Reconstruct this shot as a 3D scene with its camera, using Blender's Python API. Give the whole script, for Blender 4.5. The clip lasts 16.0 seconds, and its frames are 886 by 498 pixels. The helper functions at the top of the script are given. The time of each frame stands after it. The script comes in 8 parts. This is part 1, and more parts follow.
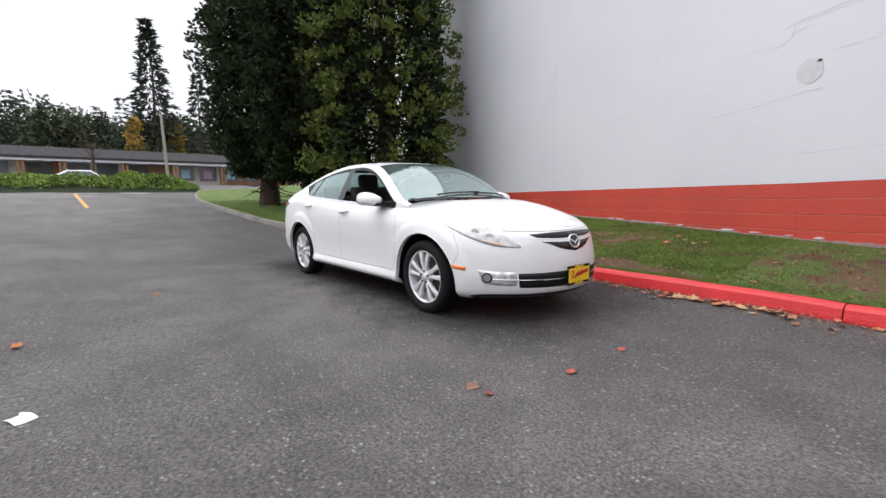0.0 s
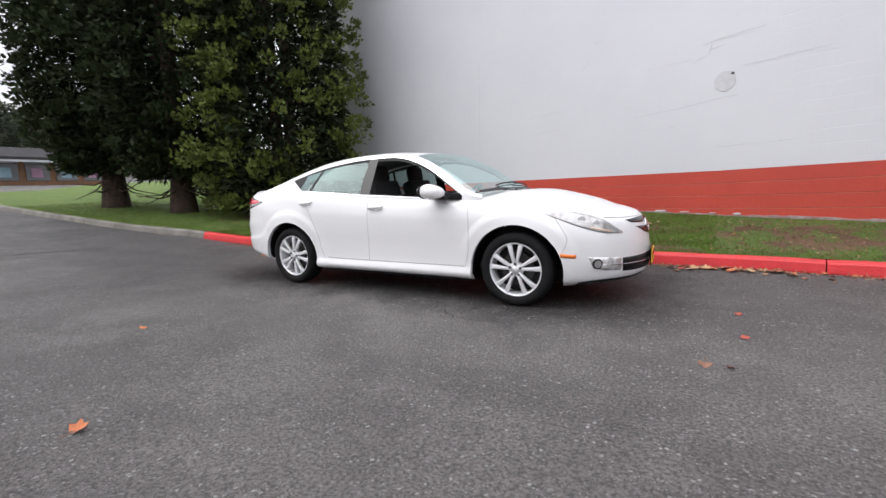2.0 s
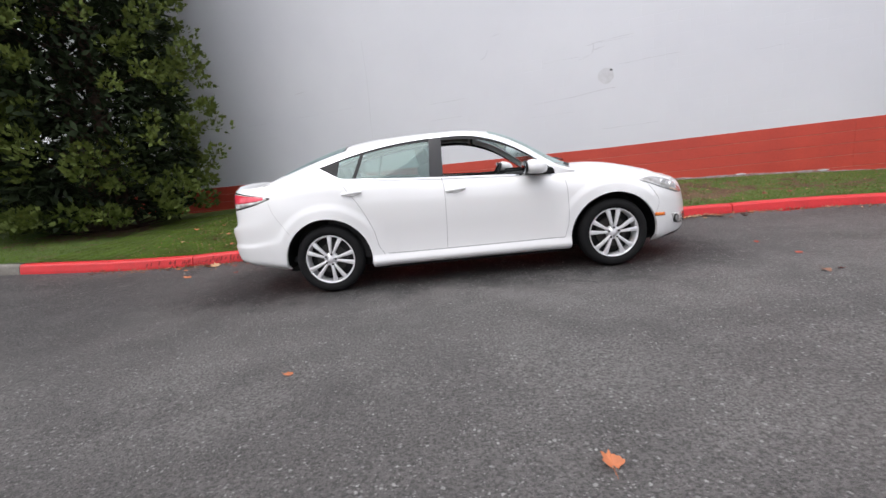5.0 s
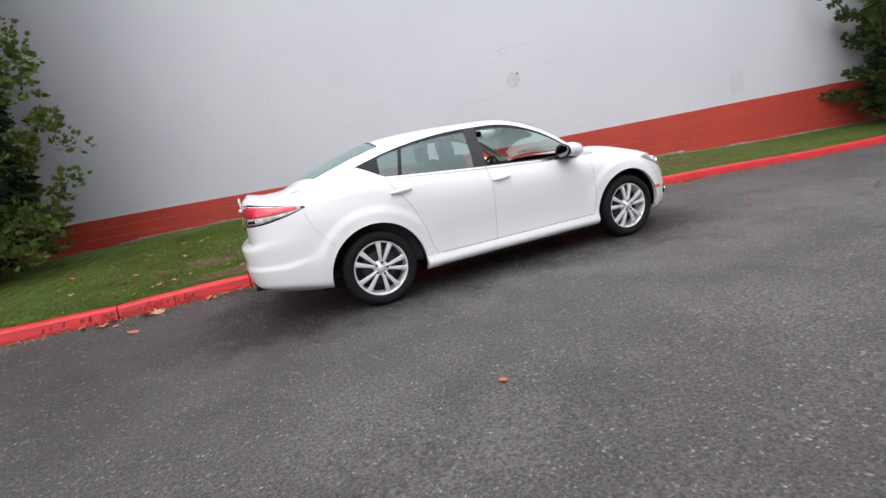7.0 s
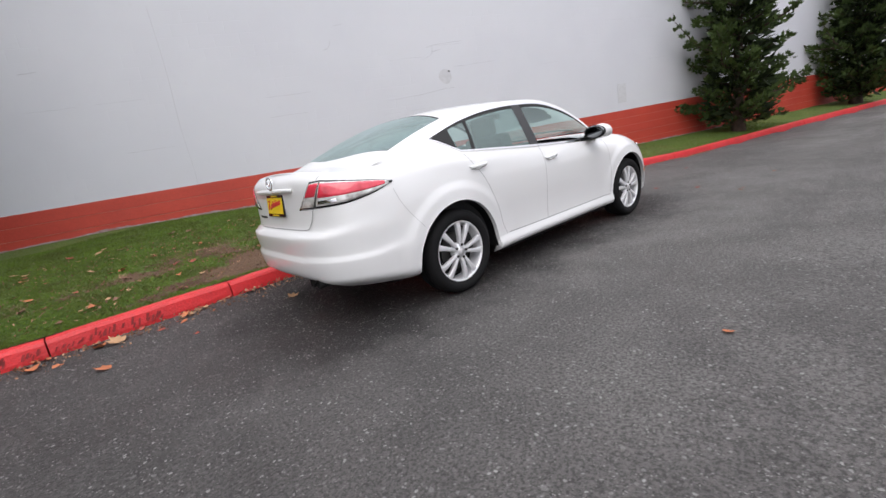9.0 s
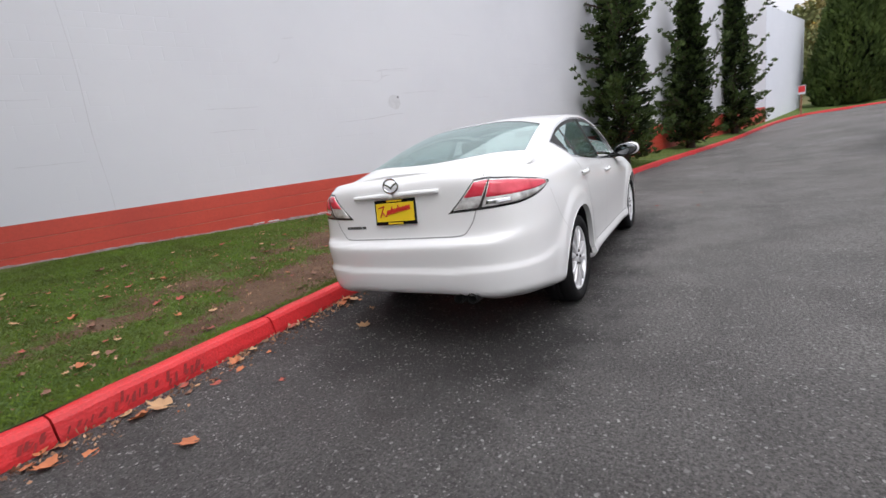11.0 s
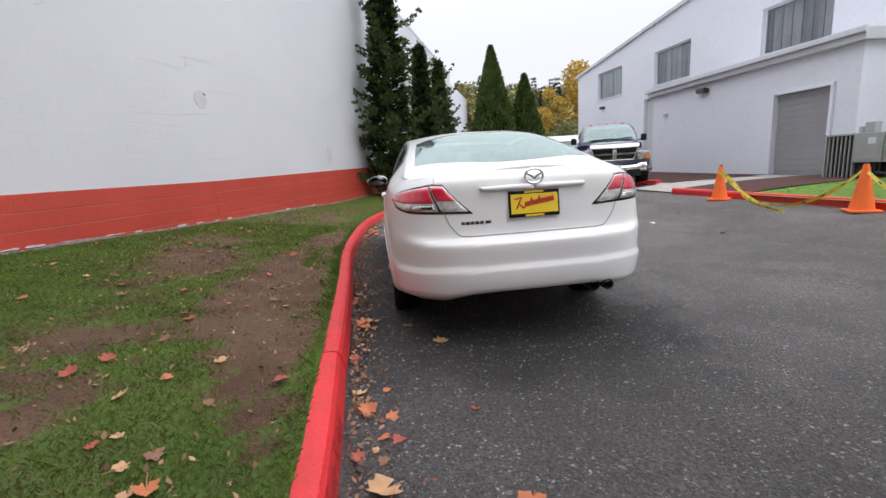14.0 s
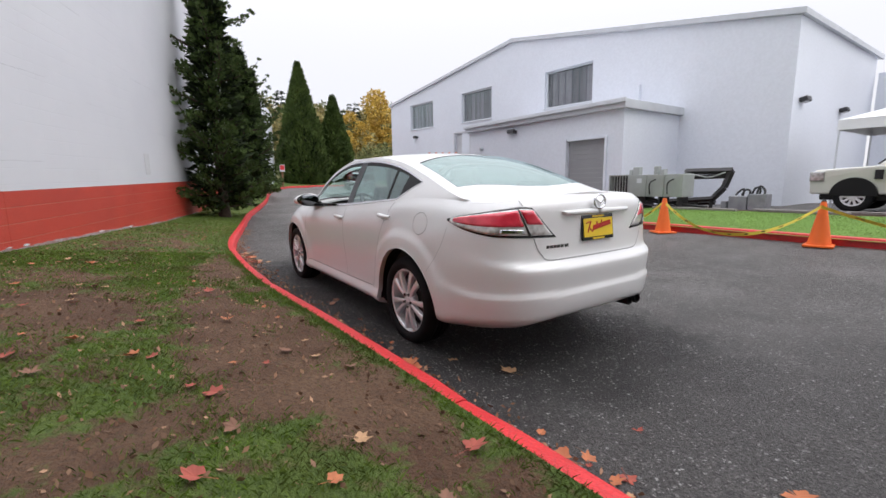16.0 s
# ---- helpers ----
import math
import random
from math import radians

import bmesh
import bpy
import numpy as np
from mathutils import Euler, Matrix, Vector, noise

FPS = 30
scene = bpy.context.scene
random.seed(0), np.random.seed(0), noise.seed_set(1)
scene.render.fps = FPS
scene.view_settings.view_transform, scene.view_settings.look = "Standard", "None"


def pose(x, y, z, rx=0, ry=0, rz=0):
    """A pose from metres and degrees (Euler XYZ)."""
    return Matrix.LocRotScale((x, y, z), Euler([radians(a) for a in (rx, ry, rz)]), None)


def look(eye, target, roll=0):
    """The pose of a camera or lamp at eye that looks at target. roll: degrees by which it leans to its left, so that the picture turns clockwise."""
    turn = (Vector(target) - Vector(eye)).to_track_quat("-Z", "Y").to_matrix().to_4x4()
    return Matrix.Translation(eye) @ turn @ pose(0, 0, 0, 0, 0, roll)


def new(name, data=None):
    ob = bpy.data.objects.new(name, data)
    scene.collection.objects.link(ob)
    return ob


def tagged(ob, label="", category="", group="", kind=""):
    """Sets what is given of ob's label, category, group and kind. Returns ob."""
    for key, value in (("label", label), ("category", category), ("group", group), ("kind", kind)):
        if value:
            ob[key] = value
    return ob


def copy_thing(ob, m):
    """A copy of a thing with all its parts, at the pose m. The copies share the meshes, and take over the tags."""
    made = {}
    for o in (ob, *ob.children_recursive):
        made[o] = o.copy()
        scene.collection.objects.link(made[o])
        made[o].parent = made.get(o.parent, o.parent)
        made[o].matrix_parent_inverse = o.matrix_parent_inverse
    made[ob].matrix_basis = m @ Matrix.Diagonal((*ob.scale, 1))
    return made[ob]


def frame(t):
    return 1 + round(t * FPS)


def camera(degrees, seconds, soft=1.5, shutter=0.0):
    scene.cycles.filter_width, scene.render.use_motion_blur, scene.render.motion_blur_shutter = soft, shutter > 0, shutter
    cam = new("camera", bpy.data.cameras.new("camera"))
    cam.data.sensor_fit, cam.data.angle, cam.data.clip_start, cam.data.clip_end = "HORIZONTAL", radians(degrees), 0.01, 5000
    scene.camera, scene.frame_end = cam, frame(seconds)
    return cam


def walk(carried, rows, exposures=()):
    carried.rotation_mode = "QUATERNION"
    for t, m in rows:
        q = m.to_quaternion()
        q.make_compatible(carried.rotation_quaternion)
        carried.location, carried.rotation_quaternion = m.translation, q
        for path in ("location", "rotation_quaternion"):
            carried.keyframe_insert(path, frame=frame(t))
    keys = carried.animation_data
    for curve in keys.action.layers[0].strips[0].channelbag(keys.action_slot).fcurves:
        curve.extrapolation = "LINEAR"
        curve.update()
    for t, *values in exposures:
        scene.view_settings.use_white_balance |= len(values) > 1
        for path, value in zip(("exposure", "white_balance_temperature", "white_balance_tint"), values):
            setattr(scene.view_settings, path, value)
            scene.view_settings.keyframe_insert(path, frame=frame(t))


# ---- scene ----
cam = camera(91.9, 16.0, shutter=0.15)
PATH = [
    (0, (4.462, -3.204, 1.056), (2.937, -1.933, 0.814), -0.7),
    (0.5, (4.045, -3.558, 1.06), (2.616, -2.186, 0.785), -1.5),
    (1, (3.635, -3.923, 1.078), (2.396, -2.38, 0.788), -2.4),
    (1.5, (3.158, -4.183, 1.081), (2.045, -2.561, 0.718), -2.7),
    (2, (2.687, -4.412, 1.078), (1.707, -2.692, 0.793), -2.2),
    (2.5, (2.205, -4.639, 1.088), (1.383, -2.847, 0.753), -3.6),
    (3, (1.708, -4.791, 1.101), (0.915, -2.986, 0.764), -3.1),
    (3.5, (1.219, -4.954, 1.098), (0.628, -3.076, 0.747), -3.2),
    (4, (0.723, -4.981, 1.082), (0.193, -3.093, 0.687), -3.5),
    (4.5, (0.25, -5.015, 1.09), (-0.014, -3.063, 0.742), -4.0),
    (4.7, (0.06, -5.021, 1.107), (-0.094, -3.062, 0.739), -4.7),
    (6.8, (-1.929, -4.556, 1.164), (-1.378, -2.675, 0.763), -9.3),
    (7, (-2.119, -4.484, 1.165), (-1.449, -2.644, 0.758), -9.9),
    (7.5, (-2.521, -4.228, 1.148), (-1.682, -2.46, 0.734), -10.1),
    (8, (-2.89, -3.944, 1.146), (-1.89, -2.262, 0.733), -8.2),
    (8.5, (-3.272, -3.675, 1.158), (-2.115, -2.105, 0.718), -9.6),
    (9, (-3.578, -3.304, 1.164), (-2.342, -1.804, 0.694), -9.3),
    (9.5, (-3.884, -2.955, 1.176), (-2.462, -1.606, 0.78), -11.0),
    (10, (-4.151, -2.557, 1.192), (-2.643, -1.287, 0.853), -12.3),
    (10.2, (-4.236, -2.373, 1.189), (-2.728, -1.11, 0.829), -11.2),
    (12.3, (-5.025, -0.613, 1.179), (-3.115, -0.148, 0.813), -5.8),
    (12.5, (-5.036, -0.431, 1.167), (-3.111, -0.03, 0.802), -5.7),
    (13, (-5.06, 0.01, 1.176), (-3.102, 0.228, 0.83), -3.8),
    (13.5, (-5.095, 0.479, 1.169), (-3.13, 0.35, 0.819), -2.5),
    (14, (-4.963, 0.917, 1.162), (-3.014, 0.663, 0.789), -3.6),
    (14.5, (-4.827, 1.309, 1.162), (-2.922, 0.802, 0.825), -0.5),
    (15, (-4.7, 1.719, 1.217), (-2.881, 0.957, 0.885), -1.5),
    (15.5, (-4.422, 2.096, 1.214), (-2.668, 1.198, 0.874), -2.3),
    (16, (-4.15, 2.432, 1.22), (-2.522, 1.313, 0.909), -0.8),
]
walk(cam, [(t, look(eye, target, roll)) for t, eye, target, roll in PATH],
     exposures=[(0, 0.13), (4.7, 0.1), (7, 0.05), (9, 0.0), (12.3, -0.02), (16, -0.03)])
import functools


# ---- world and light: a bright overcast sky ----
world = bpy.data.worlds.new("world")
scene.world = world
world.use_nodes = True
wn, wl = world.node_tree.nodes, world.node_tree.links
wn.clear()
sky = wn.new("ShaderNodeTexSky")
sky.sky_type = "NISHITA"
sky.sun_disc = False
sky.sun_elevation = radians(38)
sky.sun_rotation = radians(233)
cloud = wn.new("ShaderNodeMix")
cloud.data_type = "RGBA"
cloud.inputs["Factor"].default_value = 0.9
# an even cloud sheet, about three times as bright overhead as at the horizon
wco = wn.new("ShaderNodeTexCoord")
wsep = wn.new("ShaderNodeSeparateXYZ")
wup = wn.new("ShaderNodeMapRange")
wup.inputs["To Min"].default_value, wup.inputs["To Max"].default_value = 7.9, 23.5
wpow = wn.new("ShaderNodeMath")
wpow.operation = "POWER"
wpow.use_clamp = True
wpow.inputs[1].default_value = 2.5
wtint = wn.new("ShaderNodeVectorMath")
wtint.operation = "SCALE"
wtint.inputs[0].default_value = (1.0, 0.997, 1.06)
wl.new(wco.outputs["Generated"], wsep.inputs[0])
wl.new(wsep.outputs["Z"], wpow.inputs[0])
wl.new(wpow.outputs[0], wup.inputs["Value"])
wl.new(wup.outputs[0], wtint.inputs["Scale"])
wl.new(wtint.outputs[0], cloud.inputs["B"])
wbg = wn.new("ShaderNodeBackground")
wbg.inputs["Strength"].default_value = 0.125
wout = wn.new("ShaderNodeOutputWorld")
wl.new(sky.outputs[0], cloud.inputs["A"])
wl.new(cloud.outputs["Result"], wbg.inputs["Color"])
wl.new(wbg.outputs[0], wout.inputs[0])

sun_data = bpy.data.lights.new("sun", "SUN")
sun_data.energy = 1.0
sun_data.angle = radians(45)
sun_data.color = (1.0, 0.97, 0.93)
sun = new("sun", sun_data)
sun.matrix_world = look((-14, -14, 28), (0, 0, 0))


# ---- material helpers ----
def material(name, color, rough=0.6, metal=0.0, dark=None, scale=8.0, amount=0.5, fine=0.0, fine_scale=120.0,
             bump=0.0, bump_scale=60.0, coat=0.0, spec=0.5, detail=4.0, object_random=0.0, island_random=0.0):
    """A procedural surface: a base colour varied at a broad and a fine scale, with fine relief."""
    m = bpy.data.materials.new(name)
    m.use_nodes = True
    n, l = m.node_tree.nodes, m.node_tree.links
    b = n["Principled BSDF"]
    b.inputs["Roughness"].default_value = rough
    b.inputs["Metallic"].default_value = metal
    b.inputs["Coat Weight"].default_value = coat
    b.inputs["Coat Roughness"].default_value = 0.04
    b.inputs["Specular IOR Level"].default_value = spec
    c1 = (*color, 1)
    c2 = (*(dark if dark else [c * 0.7 for c in color]), 1)
    co = n.new("ShaderNodeTexCoord")
    t = n.new("ShaderNodeTexNoise")
    t.inputs["Scale"].default_value = scale
    t.inputs["Detail"].default_value = detail
    l.new(co.outputs["Object"], t.inputs["Vector"])
    ramp = n.new("ShaderNodeMapRange")
    ramp.inputs["From Min"].default_value, ramp.inputs["From Max"].default_value = 0.35, 0.7
    ramp.inputs["To Max"].default_value = amount
    l.new(t.outputs["Fac"], ramp.inputs["Value"])
    mix = n.new("ShaderNodeMix")
    mix.data_type = "RGBA"
    mix.inputs["A"].default_value, mix.inputs["B"].default_value = c1, c2
    l.new(ramp.outputs[0], mix.inputs["Factor"])
    last = mix.outputs["Result"]
    if fine:
        f = n.new("ShaderNodeTexNoise")
        f.inputs["Scale"].default_value = fine_scale
        f.inputs["Detail"].default_value = 3
        l.new(co.outputs["Object"], f.inputs["Vector"])
        r = n.new("ShaderNodeMapRange")
        r.inputs["From Min"].default_value, r.inputs["From Max"].default_value = 0.3, 0.7
        r.inputs["To Min"].default_value, r.inputs["To Max"].default_value = 1 - fine, 1 + fine
        l.new(f.outputs["Fac"], r.inputs["Value"])
        hs = n.new("ShaderNodeHueSaturation")
        l.new(r.outputs[0], hs.inputs["Value"])
        l.new(last, hs.inputs["Color"])
        last = hs.outputs[0]
    if object_random or island_random:
        src = n.new("ShaderNodeObjectInfo").outputs["Random"] if object_random else n.new("ShaderNodeNewGeometry").outputs["Random Per Island"]
        k = object_random or island_random
        r = n.new("ShaderNodeMapRange")
        r.inputs["To Min"].default_value, r.inputs["To Max"].default_value = 1 - k, 1 + k
        l.new(src, r.inputs["Value"])
        hs = n.new("ShaderNodeHueSaturation")
        l.new(r.outputs[0], hs.inputs["Value"])
        l.new(last, hs.inputs["Color"])
        last = hs.outputs[0]
    l.new(last, b.inputs["Base Color"])
    if bump:
        f = n.new("ShaderNodeTexNoise")
        f.inputs["Scale"].default_value = bump_scale
        f.inputs["Detail"].default_value = 4
        l.new(co.outputs["Object"], f.inputs["Vector"])
        bp = n.new("ShaderNodeBump")
        bp.inputs["Strength"].default_value = bump
        bp.inputs["Distance"].default_value = 0.02
        l.new(f.outputs["Fac"], bp.inputs["Height"])
        l.new(bp.outputs[0], b.inputs["Normal"])
    return m


def part(name, bm, mat, parent=None, label="", smooth=False):
    """Links a bmesh as one mesh object under a thing or a part."""
    me = bpy.data.meshes.new(name)
    bm.to_mesh(me)
    bm.free()
    for mm in (mat if isinstance(mat, (list, tuple)) else [mat]):
        me.materials.append(mm)
    if smooth:
        me.polygons.foreach_set("use_smooth", [True] * len(me.polygons))
    ob = new(name, me)
    if parent:
        ob.parent = parent
    if label:
        tagged(ob, label)
    return ob


def mesh_part(name, verts, faces, mat, parent=None, label="", smooth=False):
    me = bpy.data.meshes.new(name)
    me.from_pydata([tuple(v) for v in verts], [], faces)
    me.update()
    for mm in (mat if isinstance(mat, (list, tuple)) else [mat]):
        me.materials.append(mm)
    if smooth:
        me.polygons.foreach_set("use_smooth", [True] * len(me.polygons))
    ob = new(name, me)
    if parent:
        ob.parent = parent
    if label:
        tagged(ob, label)
    return ob


def box(bm, lo, hi, bevel=0.0, m=None):
    """Adds a box between two corners to bm, with its edges bevelled, turned by m."""
    c = [(a + b) / 2 for a, b in zip(lo, hi)]
    s = [abs(b - a) for a, b in zip(lo, hi)]
    mat4 = Matrix.Translation(c) @ Matrix.Diagonal((*s, 1))
    if m:
        mat4 = m @ mat4
    r = bmesh.ops.create_cube(bm, size=1, matrix=mat4)
    if bevel:
        edges = list({e for v in r["verts"] for e in v.link_edges})
        bmesh.ops.bevel(bm, geom=edges, offset=bevel, segments=2, affect="EDGES", profile=0.6)
    return bm


def tube(bm, a, b, r1, r2=None, seg=12, caps=True):
    """Adds a tapered tube from a to b to bm."""
    a, b = Vector(a), Vector(b)
    d = b - a
    m = Matrix.Translation((a + b) / 2) @ d.to_track_quat("Z", "Y").to_matrix().to_4x4()
    bmesh.ops.create_cone(bm, cap_ends=caps, segments=seg, radius1=r1, radius2=r1 if r2 is None else r2, depth=d.length, matrix=m)
    return bm


def thing(name, label, category, at=(0, 0, 0), turn=0.0, group="", kind=""):
    """An empty at a thing's base that carries its parts."""
    ob = new(name)
    ob.matrix_basis = pose(*at, 0, 0, turn)
    return tagged(ob, label, category, group, kind)


def lerp(a, b, t):
    return a + (b - a) * t


def spline(keys, n):
    """n points along a Catmull-Rom curve through the keys."""
    k = np.array(keys, float)
    k = np.vstack([2 * k[0] - k[1], k, 2 * k[-1] - k[-2]])
    out = []
    m = len(k) - 3
    for i in range(n):
        f = i / (n - 1) * m
        j = min(int(f), m - 1)
        t = f - j
        p0, p1, p2, p3 = k[j:j + 4]
        out.append(0.5 * (2 * p1 + (p2 - p0) * t + (2 * p0 - 5 * p1 + 4 * p2 - p3) * t * t + (3 * p1 - p0 - 3 * p2 + p3) * t ** 3))
    return np.array(out)

# ---- the lie of the land ----
def soft(v, w):
    """A ramp that starts at zero, rounded over w."""
    return w * math.log1p(math.exp(min(v / w, 40)))


def road_z(x, y):
    rise_back = 0.075 * soft(-x - 4.9, 0.5) if x > -70 else 0.075 * 65.1
    rise_ahead = 0.0195 * soft(min(x, 90) - 8, 1.5)
    across = 0.07 * (soft(-y - 3.4, 0.35) - soft(-y - 7.6, 0.35))
    gutter = 0.055 * min(1, max(0, (y - 0.75 + 0.02 * x) / 0.4)) if -9 < x < 9 else 0
    rise_back += 0.08 * (soft(-x - 33, 1) - soft(-x - 49, 1))
    return rise_back + rise_ahead + gutter + across * min(1, max(0, (x + 25) / 12))


# kerb line in plan, its road-side top edge, from the far grass behind the car to the road's bend ahead of it
KERB = spline([(-44, 14), (-36, 7.5), (-30, 4.0), (-24, 2.0), (-18, 0.85), (-12, 0.85), (-9, 0.98), (-6.6, 1.2), (-4, 1.19), (-2.6, 1.24),
               (-1, 1.31), (0.6, 1.4), (2.4, 1.37), (4.2, 1.22), (6.7, 0.72), (8.9, 0.22), (12.3, -0.6), (16, -1.7), (21, -3.1), (27, -4.6),
               (33, -6.6), (37, -9.2), (38.5, -12.5), (39, -18), (39, -26)], 340)
WALL_A, WALL_D = np.array((3.145, 3.84)), np.array((0.9517, -0.3068))
WALL_N = np.array((0.3068, 0.9517))
TILT = 0.0195


def kerb_near(x, y):
    """The signed distance from the kerb line (positive on the grass), and the index of the nearest of its points."""
    d = KERB - np.array((x, y))
    i = int(np.argmin((d ** 2).sum(1)))
    j = min(max(i, 1), len(KERB) - 2)
    t = KERB[j + 1] - KERB[j - 1]
    t = t / np.linalg.norm(t)
    return float(-t[1] * (x - KERB[i][0]) + t[0] * (y - KERB[i][1])), i


def verge_z(x, y, d, i):
    k = float(np.interp(x, [-8, -7, -5.4, -4.5, -3.5, -2.5, -1, 1.5], [0.03, 0.036, 0.06, 0.086, 0.1, 0.107, 0.112, 0.12]))
    z = road_z(*KERB[i]) + 0.115 + k * min(max(d - 0.1, 0), 5.5)
    z += 0.021 * max(0, 1 - max(d - 0.07, 0) / 0.3)
    return z + 0.02 * noise.noise((x * 0.9, y * 0.9, 3)) * min(1, d)


red_paint = material("red_kerb_paint", (0.66, 0.03, 0.035), 0.45, dark=(0.42, 0.025, 0.028), scale=4, amount=0.5, fine=0.12, fine_scale=70, bump=0.35, bump_scale=60)
concrete = material("concrete", (0.42, 0.4, 0.37), 0.85, dark=(0.25, 0.24, 0.22), scale=3, amount=0.7, fine=0.2, fine_scale=90, bump=0.3, bump_scale=80)
old_concrete = material("weathered_kerb_concrete", (0.24, 0.225, 0.2), 0.9, dark=(0.12, 0.11, 0.095), scale=3, amount=0.8, fine=0.25, fine_scale=80, bump=0.4, bump_scale=70)
wall_red = material("red_block_paint", (0.57, 0.068, 0.042), 0.5, dark=(0.45, 0.052, 0.036), scale=1.1, amount=0.7, fine=0.06, fine_scale=30, bump=0.3, bump_scale=70)
blue_wall = material("pale_blue_siding", (0.76, 0.79, 0.86), 0.6, dark=(0.71, 0.74, 0.81), scale=0.6, amount=0.5, fine=0.03, fine_scale=12, bump=0.1, bump_scale=20)
mortar = material("pale_mortar", (0.62, 0.26, 0.19), 0.85, scale=6, amount=0.5)


def node_chain(name):
    m = bpy.data.materials.new(name)
    m.use_nodes = True
    n, l = m.node_tree.nodes, m.node_tree.links
    return m, n, l, n["Principled BSDF"], n.new("ShaderNodeTexCoord").outputs["Object"]


def noise_node(n, l, co, scale, detail=4.0, rough=0.5, lo=0.35, hi=0.65, to=(0.0, 1.0)):
    t = n.new("ShaderNodeTexNoise")
    t.inputs["Scale"].default_value, t.inputs["Detail"].default_value, t.inputs["Roughness"].default_value = scale, detail, rough
    l.new(co, t.inputs["Vector"])
    r = n.new("ShaderNodeMapRange")
    r.inputs["From Min"].default_value, r.inputs["From Max"].default_value = lo, hi
    r.inputs["To Min"].default_value, r.inputs["To Max"].default_value = to
    l.new(t.outputs["Fac"], r.inputs["Value"])
    return r.outputs[0]


def mix_node(n, l, fac, a, b, blend="MIX"):
    m = n.new("ShaderNodeMix")
    m.data_type, m.blend_type = "RGBA", blend
    for sock, v in (("Factor", fac), ("A", a), ("B", b)):
        if isinstance(v, (int, float)):
            m.inputs[sock].default_value = v
        elif isinstance(v, tuple):
            m.inputs[sock].default_value = (*v, 1)
        else:
            l.new(v, m.inputs[sock])
    return m.outputs["Result"]


def bump_node(n, l, height, strength, dist, bsdf):
    b = n.new("ShaderNodeBump")
    b.inputs["Strength"].default_value, b.inputs["Distance"].default_value = strength, dist
    l.new(height, b.inputs["Height"])
    l.new(b.outputs[0], bsdf.inputs["Normal"])


def ramp_node(n, l, value, lo, hi, to=(0.0, 1.0)):
    r = n.new("ShaderNodeMapRange")
    r.interpolation_type = "SMOOTHSTEP"
    r.inputs["From Min"].default_value, r.inputs["From Max"].default_value = lo, hi
    r.inputs["To Min"].default_value, r.inputs["To Max"].default_value = to
    l.new(value, r.inputs["Value"])
    return r.outputs[0]


def math_node(n, l, op, a, b):
    m = n.new("ShaderNodeMath")
    m.operation = op
    for i, v in enumerate((a, b)):
        if isinstance(v, (int, float)):
            m.inputs[i].default_value = v
        else:
            l.new(v, m.inputs[i])
    return m.outputs[0]


def damp_shade_node(n, l, co):
    """Gutter dampness along the red kerb, ragged and fading up the road, with the parked car's contact shade painted
    in, and a darker stretch behind it.
    """
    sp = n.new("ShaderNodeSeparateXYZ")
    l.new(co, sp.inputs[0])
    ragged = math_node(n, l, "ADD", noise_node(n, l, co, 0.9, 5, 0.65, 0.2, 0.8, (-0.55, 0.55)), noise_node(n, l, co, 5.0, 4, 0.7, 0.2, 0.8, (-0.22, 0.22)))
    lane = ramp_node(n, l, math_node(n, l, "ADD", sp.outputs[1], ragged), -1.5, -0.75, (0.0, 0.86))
    # strongest under the car: its contact shade, put into the colour
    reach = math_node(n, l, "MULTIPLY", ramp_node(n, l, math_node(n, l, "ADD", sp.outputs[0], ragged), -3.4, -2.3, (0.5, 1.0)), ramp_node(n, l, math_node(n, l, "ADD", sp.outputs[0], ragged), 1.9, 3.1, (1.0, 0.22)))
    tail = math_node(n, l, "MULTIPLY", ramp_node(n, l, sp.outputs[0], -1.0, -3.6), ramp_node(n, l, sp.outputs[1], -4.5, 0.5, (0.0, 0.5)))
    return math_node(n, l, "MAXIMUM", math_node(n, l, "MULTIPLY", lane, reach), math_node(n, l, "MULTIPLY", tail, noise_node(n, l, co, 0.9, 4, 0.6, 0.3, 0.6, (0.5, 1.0))))


